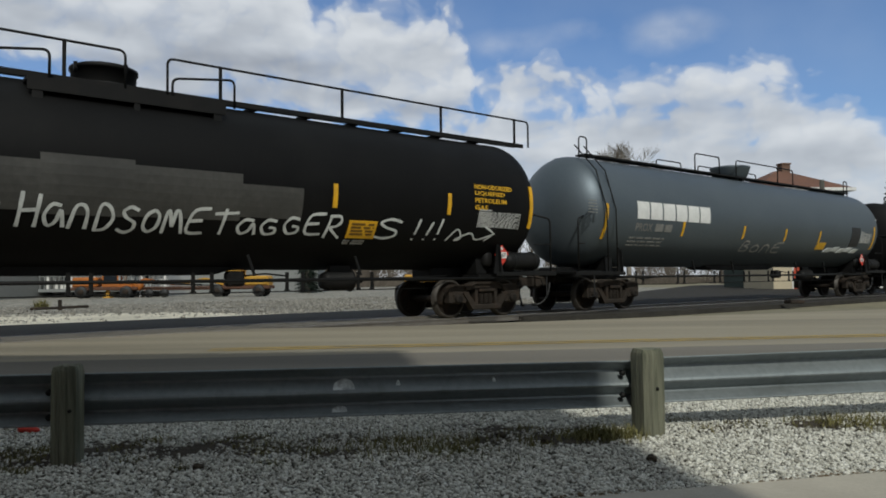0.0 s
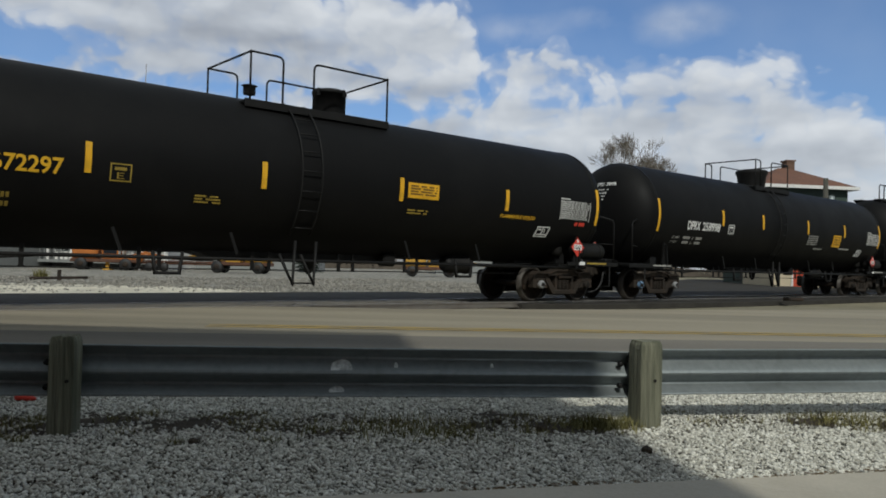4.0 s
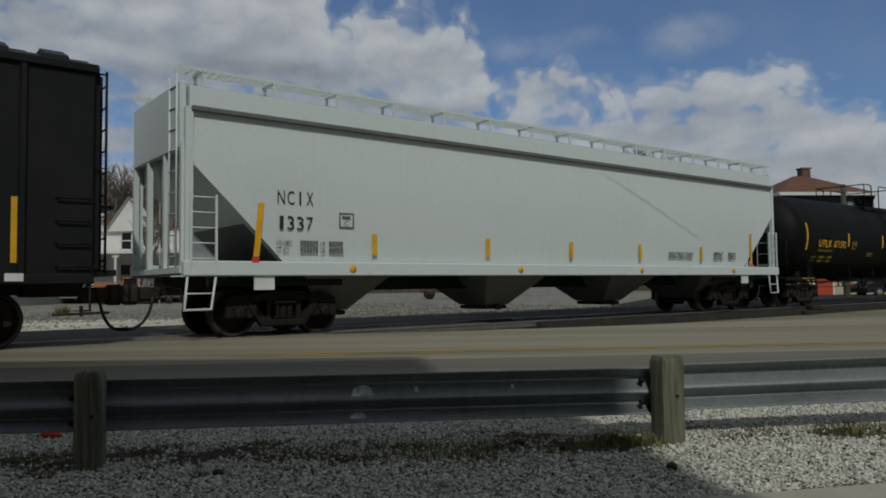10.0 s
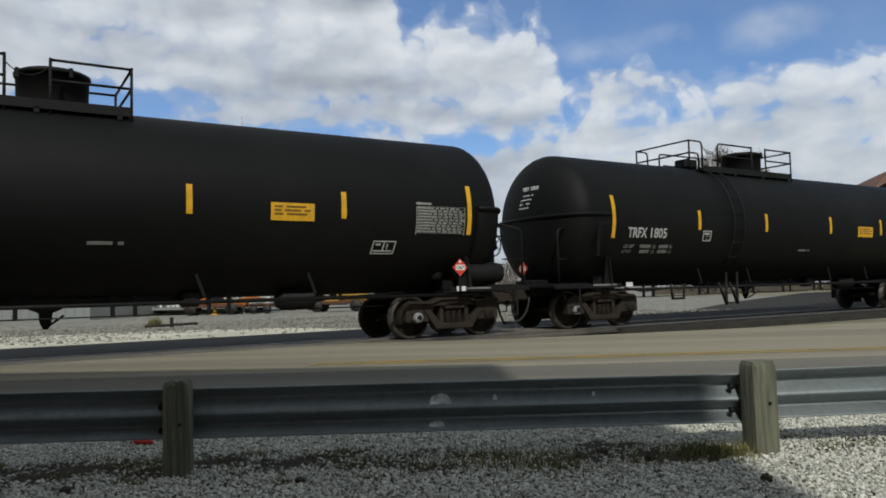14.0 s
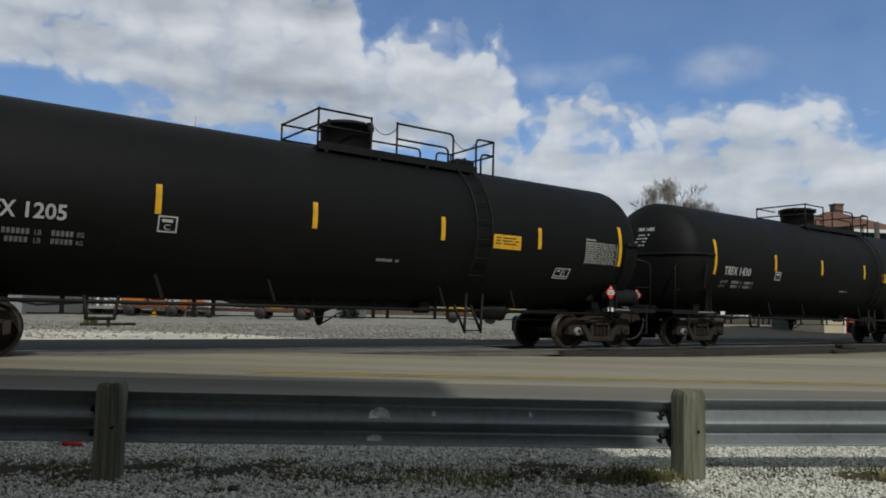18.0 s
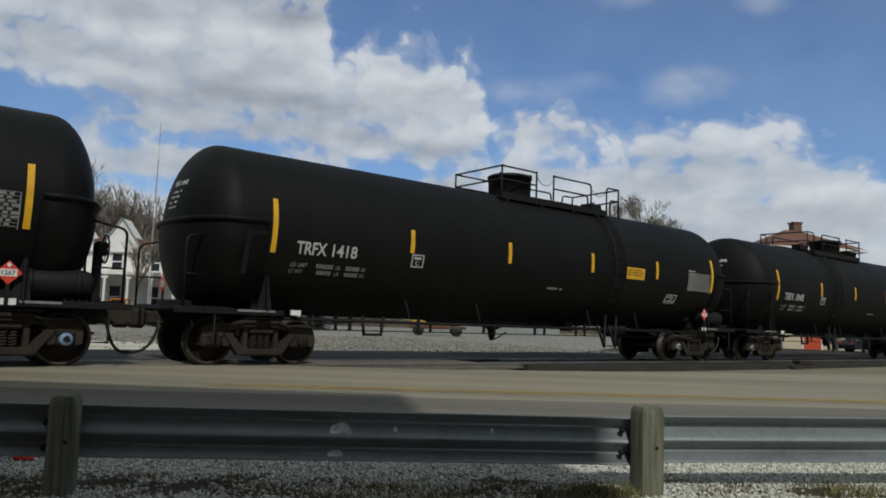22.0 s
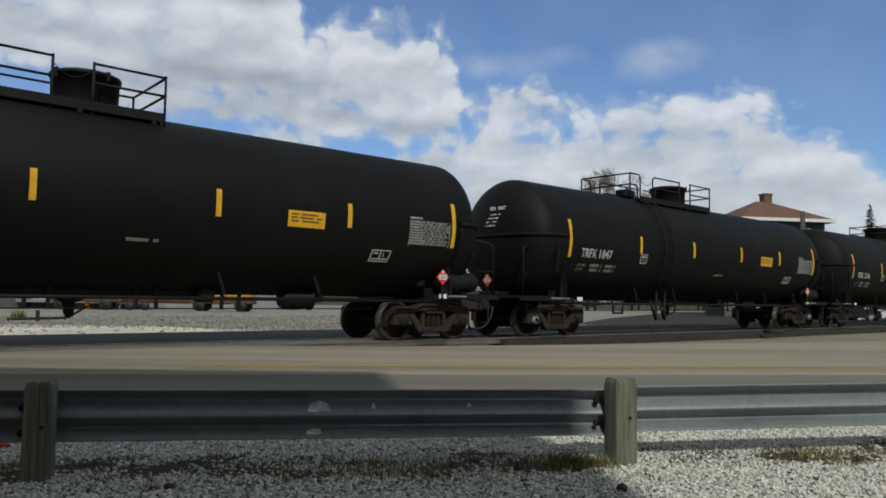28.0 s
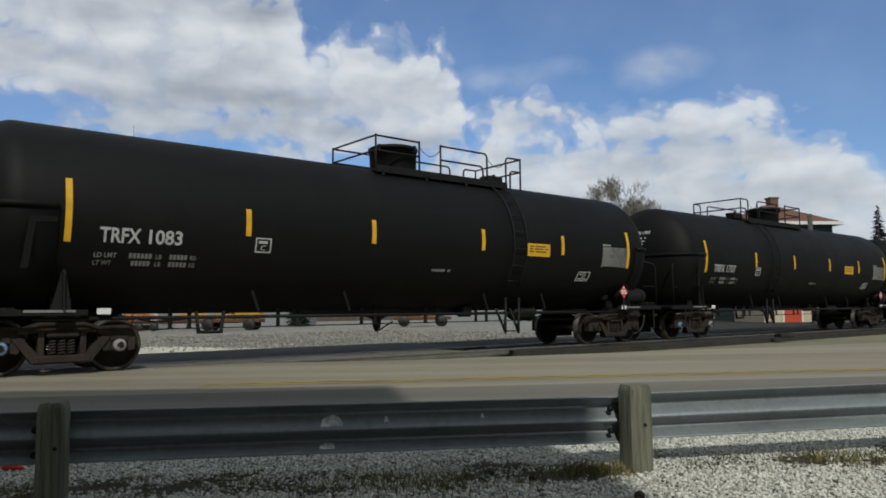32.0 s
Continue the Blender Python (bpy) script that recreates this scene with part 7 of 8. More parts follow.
def chips(name, x, y, z, r, rng, mat, squash, label):
    """Loose angular stones at the given places, all in one mesh."""
    n = len(x)
    base = np.array([(1, 0, 0), (-1, 0, 0), (0, 1, 0), (0, -1, 0), (0, 0, 1), (0, 0, -1)], float)
    tri = np.array([(0, 2, 4), (2, 1, 4), (1, 3, 4), (3, 0, 4), (2, 0, 5), (1, 2, 5), (3, 1, 5), (0, 3, 5)])
    v = base[None] * (r[:, None] * rng.uniform(0.7, 1.35, (n, 3)))[:, None, :] + rng.normal(0, 0.22, (n, 6, 3)) * r[:, None, None]
    v[:, :, 2] *= squash
    a, b = rng.uniform(0, 6.283, n)[:, None], rng.uniform(-0.7, 0.7, n)[:, None]
    vx, vz = v[:, :, 0] * np.cos(b) - v[:, :, 2] * np.sin(b), v[:, :, 0] * np.sin(b) + v[:, :, 2] * np.cos(b)
    wx, wy = vx * np.cos(a) - v[:, :, 1] * np.sin(a), vx * np.sin(a) + v[:, :, 1] * np.cos(a)
    pts = np.stack([wx + x[:, None], wy + y[:, None], vz + (z + r * rng.uniform(0.1, 0.8, n))[:, None]], 2).reshape(-1, 3)
    faces = (tri[None] + 6 * np.arange(n)[:, None, None]).reshape(-1, 3)
    me = bpy.data.meshes.new(name)
    me.vertices.add(len(pts))
    me.vertices.foreach_set("co", pts.ravel())
    me.loops.add(faces.size)
    me.loops.foreach_set("vertex_index", faces.ravel())
    me.polygons.add(len(faces))
    me.polygons.foreach_set("loop_start", np.arange(0, faces.size, 3))
    me.update(calc_edges=True)
    me.validate()
    me.materials.append(mat)
    return tagged(new(name, me), label, "gravel", kind="stuff")


def stones():
    rng = np.random.default_rng(5)
    n = 165000
    x = rng.uniform(-4.0, 6.2, n)
    lo, hi = 3.45 + 0.205 * x, 6.55 + 0.10 * x
    y = lo + (hi - lo) * rng.uniform(0, 1, n) ** 1.15
    keep = bare(x, y) < 0.28 + 0.95 * rng.uniform(0, 1, n)
    x, y = x[keep], y[keep]
    chips("limestone_gravel", x, y, -0.160, 0.0055 + 0.0120 * rng.random(len(x)) ** 2.0, rng, M["stone"], 0.70, "white crushed limestone chips strewn along the guardrail")


def lot_stones():
    """Coarse mixed stone lying on the lot beyond the rails."""
    rng = np.random.default_rng(8)
    n = 62000
    u, v = rng.uniform(-34, 26, n), 4.8 + 17.0 * rng.random(n) ** 1.3
    drift = np.sin(u * 0.9 + 1.3 * np.sin(v * 0.7)) + np.sin(v * 1.7 + u * 0.4) + rng.normal(0, 0.8, n)
    keep = (drift > -0.7) & ((u > 9) | (rng.random(n) < np.clip((v - 6.0) / 3.5, 0.04, 1.0)))
    u, v = u[keep], v[keep]
    x, y = TN.x * (DIST + v) + TD.x * u, TN.y * (DIST + v) + TD.y * u
    chips("lot_gravel", x, y, -0.085, 0.020 + 0.045 * rng.random(len(x)) ** 2.0, rng, M["lot_stone"], 0.6, "coarse grey and buff stones scattered over the lot")


stones()
lot_stones()


def soil_patches():
    """Thin skin of dark soil where the stones part."""
    s = Shape()
    nx, ny = 180, 44
    idx = {}
    for i in range(nx + 1):
        for j in range(ny + 1):
            x = -4.6 + 12.2 * i / nx
            lo, hi = 3.45 + 0.205 * x, 6.55 + 0.10 * x
            y = lo + (hi - lo) * j / ny
            idx[i, j] = len(s.v)
            b = float(bare(x, y))
            s.v.append((x, y, -0.166 + 0.012 * max(min((b - 0.34) * 4, 1.0), -1.0) + 0.006 * noise.noise(Vector((x * 9, y * 9, 0)))))
    for i in range(nx):
        for j in range(ny):
            s.f.append((idx[i, j], idx[i + 1, j], idx[i + 1, j + 1], idx[i, j + 1]))
            s.smooth.append(True)
    tagged(part("soil", s, M["dirt"], None), "dark damp soil showing between the stones", "soil", kind="stuff")


soil_patches()


def tufts():
    rng = random.Random(11)
    s = Shape()
    spots = [(1.20, 5.10, 300, 0.24), (3.15, 5.42, 110, 0.30), (3.7, 5.5, 50, 0.25), (-0.3, 5.0, 40, 0.35), (0.1, 4.75, 25, 0.3), (2.3, 5.35, 30, 0.3), (-1.0, 5.05, 25, 0.4), (0.75, 5.2, 30, 0.3), (-2.6, 4.55, 20, 0.3), (4.6, 5.7, 40, 0.4), (-0.93, 4.50, 20, 0.1), (-1.45, 4.40, 16, 0.08), (-0.05, 4.88, 130, 0.5), (0.15, 4.78, 60, 0.3), (-0.35, 4.95, 50, 0.3)]
    for _ in range(90):
        x0 = rng.uniform(-3.8, 6.2)
        y0 = GA.y + (x0 - GA.x) * 0.149 + rng.uniform(-0.25, 0.8)
        if float(bare(np.float64(x0), np.float64(y0))) > 0.36:
            spots.append((x0, y0, rng.randint(6, 26), rng.uniform(0.08, 0.2)))
    for x0, y0, n, rad in spots:
        for _ in range(n * 3):
            x, y = rng.gauss(x0, rad * 0.55), rng.gauss(y0, rad * 0.35)
            h, a, w = rng.uniform(0.015, 0.055) * (1.9 if n >= 100 else 1.0), rng.uniform(0, 6.283), rng.uniform(0.003, 0.006)
            dx, dy = math.cos(a), math.sin(a)
            ln = rng.uniform(0.2, 1.1) * h
            s.add([(x - dy * w, y + dx * w, -0.16), (x + dy * w, y - dx * w, -0.16), (x + dx * ln, y + dy * ln, -0.16 + h)], [(0, 1, 2)])
    tagged(part("grass_tufts", s.mesh("grass_tufts", False), M["grass"], None), "yellow-green tufts of winter grass among the stones", "grass", kind="stuff")


tufts()


def litter():
    """Dead leaves and grit gathered along the edge of the pavement."""
    rng = random.Random(21)
    s = Shape()
    for _ in range(3600):
        x = rng.uniform(-4.2, 5.6)
        y = 3.43 + 0.2086 * x + abs(rng.gauss(0, 0.055)) - 0.015
        if math.sin(x * 3.1) + math.sin(x * 7.7 + 1) < rng.uniform(-1.6, 0.6):
            continue
        a, k = rng.uniform(0, 6.283), rng.uniform(0.006, 0.018)
        z = -0.142 + rng.uniform(0, 0.02)
        pts = [(x + k * math.cos(a + q) * (1.4 if q in (0, 3.14) else 0.7), y + k * math.sin(a + q) * 0.9, z + rng.uniform(0, 0.010)) for q in (0, 1.57, 3.14, 4.71)]
        s.add(pts, [(0, 1, 2, 3)])
    tagged(part("leaf_litter", s.mesh("leaf_litter", False), M["litter"], None), "brown dead leaves and grit along the pavement edge", "litter", kind="stuff")


litter()


def lump(x, y, r, seed):
    rng = random.Random(seed)
    bm = bmesh.new()
    bmesh.ops.create_icosphere(bm, subdivisions=2, radius=r)
    for v in bm.verts:
        v.co *= 1 + 0.35 * noise.noise(v.co * (2.2 / r) + Vector((seed, 0, 0)))
        v.co.z *= 0.75
    me = bpy.data.meshes.new("soil_clod")
    bm.to_mesh(me)
    bm.free()
    ob = part("soil_clod", me, M["dirt"], None, at=pose(x, y, -0.155 + r * 0.45))
    tagged(ob, "dark clod of soil lying on the white gravel", "clod", "clods on the gravel")


for i, (x, y, r) in enumerate(((0.50, 5.13, 0.035), (0.78, 4.95, 0.035), (-1.35, 4.40, 0.032), (1.33, 4.42, 0.035), (-2.7, 4.2, 0.03))):
    lump(x, y, r, i + 1)


def bottle():
    s = Shape()
    s.lathe([(-0.075, 0.001), (-0.075, 0.024), (-0.06, 0.027), (-0.015, 0.023), (0.022, 0.027), (0.04, 0.024), (0.062, 0.010), (0.078, 0.010), (0.078, 0.001)], "x", n=14)
    ob = part("plastic_bottle", s, M["red"], None, at=pose(-2.93, 5.55, -0.130, 0, 6, 8))
    cap = part("cap", Shape().lathe([(0.074, 0.012), (0.090, 0.012), (0.090, 0.001)], "x", n=12), M["white_paint"], ob)
    tagged(ob, "crushed red plastic bottle lying under the guardrail", "bottle")


bottle()


def half_moon(x, z, rx, rz):
    """A pale half-moon on the zinc, flat at its foot, on a face of the beam that leans back."""
    s = Shape()
    slope = 0.958 if z > 0.3 else 1.286

    def at(px, pz):
        base = 0.089 - (0.418 - z) * slope if z > 0.3 else 0.088 - (0.242 - z) * slope
        return (x + px, 0.083 + base + pz * slope, z + pz)
    rim = [at(rx * math.cos(i * math.pi / 16) * (1.15 if i > 8 else 0.9), rz * (2 * math.sin(i * math.pi / 16) ** 0.8 - 1) + 0.05 * rz * math.sin(5 * i)) for i in range(17)]
    s.add([at(0, -0.4 * rz)] + rim, [(0, i + 1, i + 2) for i in range(16)] + [(0, 17, 1)])
    part("bright_spot", s, M["pale_zinc"], rail_thing, "pale half-moon spot on the zinc", at=pose(0, 0, 0.034, 0, 0.44, 0))


half_moon(1.69, 0.384, 0.070, 0.032)
half_moon(1.66, 0.22, 0.05, 0.018)
half_moon(2.05, 0.385, 0.014, 0.016)
half_moon(2.72, 0.388, 0.012, 0.014)


# ---- beyond the track ----
def bare_tree(x, y, h, spread, seed, trunk_r=0.22, base=-0.2, depth=5, fine_twigs=1.0):
    rnd = random.Random(seed)
    tree = thing("bare_tree", "leafless deciduous tree with fine grey-brown twigs", "tree", "bare trees beyond the railway", at=pose(x, y, base))
    big, fine = Shape(), Shape()
    thin = 0.0004 * math.hypot(x, y) * fine_twigs

    def grow(p, d, length, r, level):
        pts = [p]
        q = p
        for k in range(3):
            d = (d + Vector((rnd.gauss(0, 0.12), rnd.gauss(0, 0.12), rnd.gauss(0.05, 0.06)))).normalized()
            q = q + d * (length / 3)
            pts.append(q)
        if level < 3:
            (big if level < 2 else fine).pipe(pts, max(r, thin), 5 if level < 2 else 3, False)
        else:
            w_ = Vector((-d.y, d.x, 0.3)).normalized() * thin * 1.1
            fine.add([p - w_, p + w_, pts[1] + w_ * 0.8, pts[1] - w_ * 0.8, pts[2], q], [(0, 1, 2, 3), (3, 2, 4), (3, 4, 5)])
        if level >= depth:
            return
        for k in range(rnd.randint(4, 5) + (1 if level in (1, 2) else 0)):
            t = rnd.uniform(0.45, 1.0)
            o = pts[min(int(t * 3), 2)].lerp(pts[min(int(t * 3) + 1, 3)], t * 3 % 1)
            a = rnd.uniform(0, 6.283)
            side = Vector((math.cos(a), math.sin(a), rnd.uniform(0.1, 0.7))).normalized()
            nd_ = (d * rnd.uniform(0.6, 1.1) + side * spread * rnd.uniform(0.5, 1.0)).normalized()
            grow(o, nd_, length * rnd.uniform(0.55, 0.75), r * 0.55, level + 1)

    grow(Vector((0, 0, 0)), Vector((0, 0, 1)), h * 0.42, trunk_r, 0)
    part("trunk", big, M["bark"], tree)
    tw = part("crown", fine.mesh("crown", False), M["bark"], tree)
    tw["kind"] = "stuff"


bare_tree(30.6, 110, 22.0, 0.95, 3, 0.4, depth=6, fine_twigs=0.55)
for i, (x, y, h) in enumerate(((-31.5, 66, 13), (-37, 72, 14), (-27.0, 62, 12), (-42, 78, 15), (-22.5, 70, 13), (-47, 70, 12), (-20.4, 50.5, 7.0), (-33, 90, 16), (-28, 95, 17), (-24.5, 82, 15), (-30.5, 76, 14.5), (-18.5, 84, 13), (-35, 64, 12.5), (-14, 88, 11))):
    bare_tree(x, y, h, 0.6, 20 + i, 0.18 if h > 9 else 0.10, depth=5 if h > 9 else 4)


def far_woods():
    """The leafless wood along the horizon: stems and fine twigs, thick and thin by stretches."""
    rng = np.random.default_rng(8)
    n = 1700
    az = np.radians(np.concatenate([rng.uniform(-62, 62, 700), rng.uniform(-36, -4, 1000)]))
    dist = rng.uniform(105, 175, n)
    bulk = 0.80 + 0.20 * np.sin(az * 9.0 + 1.3) * np.sin(az * 23.0)
    top = np.where(az < -0.07, 14.5, 8.0) * bulk * rng.uniform(0.70, 1.15, n)
    verts, faces = [], []
    for a, d, h in zip(az, dist, top):
        c = np.array((math.sin(a) * d, math.cos(a) * d, -0.2))
        side = np.array((math.cos(a), -math.sin(a), 0.0))
        def sliver(p, q, w):
            o = len(verts)
            verts.extend((p - side * w, p + side * w, q))
            faces.append((o, o + 1, o + 2))
        sliver(c, c + np.array((0, 0, h)), 0.05)
        for _ in range(16):
            p = c + side * rng.normal(0, 2.2)
            sliver(p, p + side * rng.normal(0, 0.6) + np.array((0, 0, rng.uniform(0.3, 1.7))), rng.uniform(0.10, 0.30))
        for _ in range(46):
            z = h * rng.uniform(0.12, 0.95)
            s_ = rng.normal(0, 0.9)
            p = c + side * s_ * 0.35 + np.array((0, 0, z))
            q = p + side * (s_ * rng.uniform(0.4, 1.5)) + np.array((0, 0, rng.uniform(0.4, 2.2)))
            sliver(p, q, rng.uniform(0.035, 0.08))
    me = bpy.data.meshes.new("far_woods")
    me.from_pydata([tuple(v) for v in verts], [], faces)
    tagged(part("far_woods", me, M["woods"], None), "grey-brown leafless wood along the horizon", "woods", kind="stuff")


far_woods()


def conifer(x, y, h, w, seed):
    rnd = random.Random(seed)
    tree = thing("conifer", "dark green pointed spruce tree", "tree", at=pose(x, y, -0.2))
    part("trunk", Shape().lathe([(0, 0.22), (h * 0.5, 0.12), (h, 0.01)], "z", n=8), M["bark"], tree)
    s = Shape()
    z = h * 0.10
    while z < h - 0.1:
        rr = w * (1 - z / h) ** 0.85 + 0.08
        for k in range(int(9 + 10 * rr)):
            a = rnd.uniform(0, 6.283)
            L = rr * rnd.uniform(0.65, 1.12)
            zz = z + rnd.uniform(-0.2, 0.2)
            dx, dy = math.cos(a), math.sin(a)
            for j in range(5):
                t0 = 0.15 + 0.17 * j
                p = Vector((dx * L * t0, dy * L * t0, zz - 0.25 * L * t0))
                q = 0.30 * (1.2 - t0) * (0.5 + rr * 0.35)
                for _ in range(2):
                    e1 = Vector((rnd.gauss(0, 1), rnd.gauss(0, 1), rnd.gauss(0, 0.6))).normalized() * q
                    e2 = Vector((dx, dy, -0.2)) * q * 1.2
                    s.add([p - e1 * 0.5, p + e1 * 0.5, p + e2], [(0, 1, 2)])
        z += 0.30
    part("crown", s.mesh("crown", False), M["needles"], tree)


conifer(51.5, 80, 12.6, 3.1, 4)
conifer(56.5, 84, 11.0, 2.8, 6)
conifer(-9.6, 60.5, 5.9, 1.5, 9)


def window(parent, x, z, w, h, y, mat_frame, name="window"):
    f = Shape()
    for sx in (-1, 1):
        f.box((x + sx * w / 2, y, z), (0.08, 0.10, h + 0.08))
    for sz in (-1, 0, 1):
        f.box((x, y, z + sz * h / 2), (w + 0.16, 0.10, 0.08))
    wd = part(name, f, mat_frame, parent)
    part("pane", Shape().box((x, y + 0.03, z), (w, 0.02, h)), M["glass_dark"], wd)


def hip_house():
    h = thing("house", "two-storey dark green house with red-brown hip roof and brick chimney", "house", at=pose(30.3, 62, -0.2, 0, 0, 5))
    W, D, E, T = 4.1, 4.0, 8.1, 10.0
    part("wall", Shape().box((0, 0, E / 2), (2 * W - 1.2, 2 * D - 1.2, E)), M["green_wall"], h)
    r = Shape()
    r.add([(-W, -D, E), (W, -D, E), (W, D, E), (-W, D, E), (-0.5, 0, T), (0.5, 0, T)], [(0, 1, 5, 4), (1, 2, 5), (2, 3, 4, 5), (3, 0, 4), (3, 2, 1, 0)])
    rf = part("roof", r, M["shingle"], h)
    ch = part("chimney", Shape().box((0.58, 0.3, T - 0.1), (0.74, 0.80, 1.5), bevel=0.03).box((0.58, 0.3, T + 0.66), (0.86, 0.92, 0.12)), M["brick"], rf)
    for x, y, lx, ly in ((0, -D, 2 * W, 0.06), (0, D, 2 * W, 0.06), (W, 0, 0.06, 2 * D), (-W, 0, 0.06, 2 * D)):
        part("fascia", Shape().box((x, y, E - 0.08), (lx, ly, 0.26)), M["white_wall"], h)
    for x in (-1.7, 1.6):
        for z in (1.9, 5.2):
            window(h, x, z, 0.9, 1.5, -D + 0.57, M["white_wall"])


hip_house()


def porch_house():
    h = thing("house", "white two-storey house with gables and a long columned porch", "house", at=pose(-23.3, 58.5, -0.2))
    W, D, E = 4.3, 3.6, 5.6
    part("wall", Shape().box((0, 0, E / 2), (2 * W, 2 * D, E)), M["white_wall"], h)
    rf = Shape()
    rf.prism([(-W - 0.3, E), (W + 0.3, E), (0, E + 1.2)], "y", -D - 0.2, D + 0.2)
    part("roof", rf, M["shingle"], h)
    for x, w, t in ((-2.9, 1.35, 7.4), (0.1, 1.6, 7.9)):
        g_ = part("gable", Shape().prism([(x - w, E - 0.2), (x + w, E - 0.2), (x + w, E), (x, t), (x - w, E)], "y", -D - 0.35, -D + 1.2), M["white_wall"], h)
        part("gable_trim", Shape().box((x - w / 2, -D - 0.4, (E + t) / 2), (math.hypot(w, t - E), 0.10, 0.14), Matrix.Rotation(-math.atan2(t - E, w), 3, "Y")).box((x + w / 2, -D - 0.4, (E + t) / 2), (math.hypot(w, t - E), 0.10, 0.14), Matrix.Rotation(math.atan2(t - E, w), 3, "Y")), M["grey_wall"], g_)
    p = part("porch_roof", Shape().box((0.0, -D - 1.2, 3.75), (2 * W + 1.6, 2.6, 0.22)), M["white_wall"], h)
    part("porch_floor", Shape().box((0, -D - 1.2, 0.6), (2 * W + 1.4, 2.5, 0.2)), M["grey_wall"], h)
    for x in np.linspace(-W - 0.6, W + 0.6, 7):
        part("porch_column", lambda: Shape().box((0, 0, 2.15), (0.16, 0.16, 3.0)).box((0, 0, 3.5), (0.5, 0.1, 0.25)), M["white_wall"], h, at=pose(float(x), -D - 2.3, 0), key="porch_column")
    for x in np.linspace(-W - 0.5, W + 0.5, 30):
        part("baluster", lambda: Shape().box((0, 0, 1.15), (0.06, 0.06, 0.9)), M["grey_wall"], h, at=pose(float(x), -D - 2.35, 0), key="baluster")
    part("porch_rail", Shape().box((0, -D - 2.35, 1.6), (2 * W + 1.2, 0.08, 0.08)), M["grey_wall"], h)
    for x in (-3.0, -0.2, 2.6):
        window(h, x, 4.7, 0.8, 1.3, -D - 0.03, M["white_wall"])
        window(h, x, 2.1, 0.9, 1.7, -D - 0.03, M["white_wall"])


porch_house()


def shed():
    h = thing("shed", "long grey metal-clad shed with pale eaves", "shed", at=pose(-38.2, 49.5, -0.2))
    W, D, E = 11.0, 5.0, 5.1
    part("wall", Shape().prism([(-D, 0), (D, 0), (D, E), (0, E + 0.9), (-D, E)], "x", -W, W), M["grey_wall"], h)
    for x in np.arange(-W + 0.5, W, 0.62):
        part("cladding_rib", lambda: Shape().box((0, 0, E / 2), (0.05, 0.04, E)), M["grey_wall"], h, at=pose(float(x), -D - 0.015, 0), key="cladding_rib")
    for s in (-1, 1):
        a = math.atan2(0.9, D)
        part("roof", Shape().box((0, s * (D + 0.25) / 2, E + 0.52), (2 * W + 0.6, D / math.cos(a) + 0.4, 0.12), Matrix.Rotation(-s * a, 3, "X")), M["grey_wall"], h)
    part("eave_trim", Shape().box((0, -D - 0.32, E + 0.06), (2 * W + 0.6, 0.08, 0.20)), M["white_wall"], h)
    for x in (-7.5, -4.0, 0.2, 4.2, 7.0, 9.2):
        window(h, x, 2.6, 1.0, 2.2, -D - 0.05, M["grey_wall"])


shed()


def shop():
    h = thing("shop", "low cream block building with a red roller door", "shop", at=pose(29.5, 55, -0.2))
    part("wall", Shape().box((0, 0, 1.7), (9.0, 5.0, 3.4)), M["cream_wall"], h)
    part("roof", Shape().box((0, 0, 3.48), (9.4, 5.4, 0.16)), M["grey_wall"], h)
    for x in (-2.4, 3.4):
        d = part("roller_door", Shape().box((x, -2.52, 1.3), (1.3, 0.06, 2.6)), M["red_door"] if x < 0 else M["white_wall"], h)
        part("door_frame", Shape().box((x - 0.7, -2.52, 1.35), (0.12, 0.1, 2.7)).box((x + 0.7, -2.52, 1.35), (0.12, 0.1, 2.7)).box((x, -2.52, 2.68), (1.5, 0.1, 0.12)), M["white_wall"], d)
    window(h, 0.2, 1.6, 1.2, 1.2, -2.53, M["white_wall"])
    part("white_siding", Shape().box((2.4, -2.53, 2.4), (4.0, 0.05, 1.6)), M["white_wall"], h)


shop()


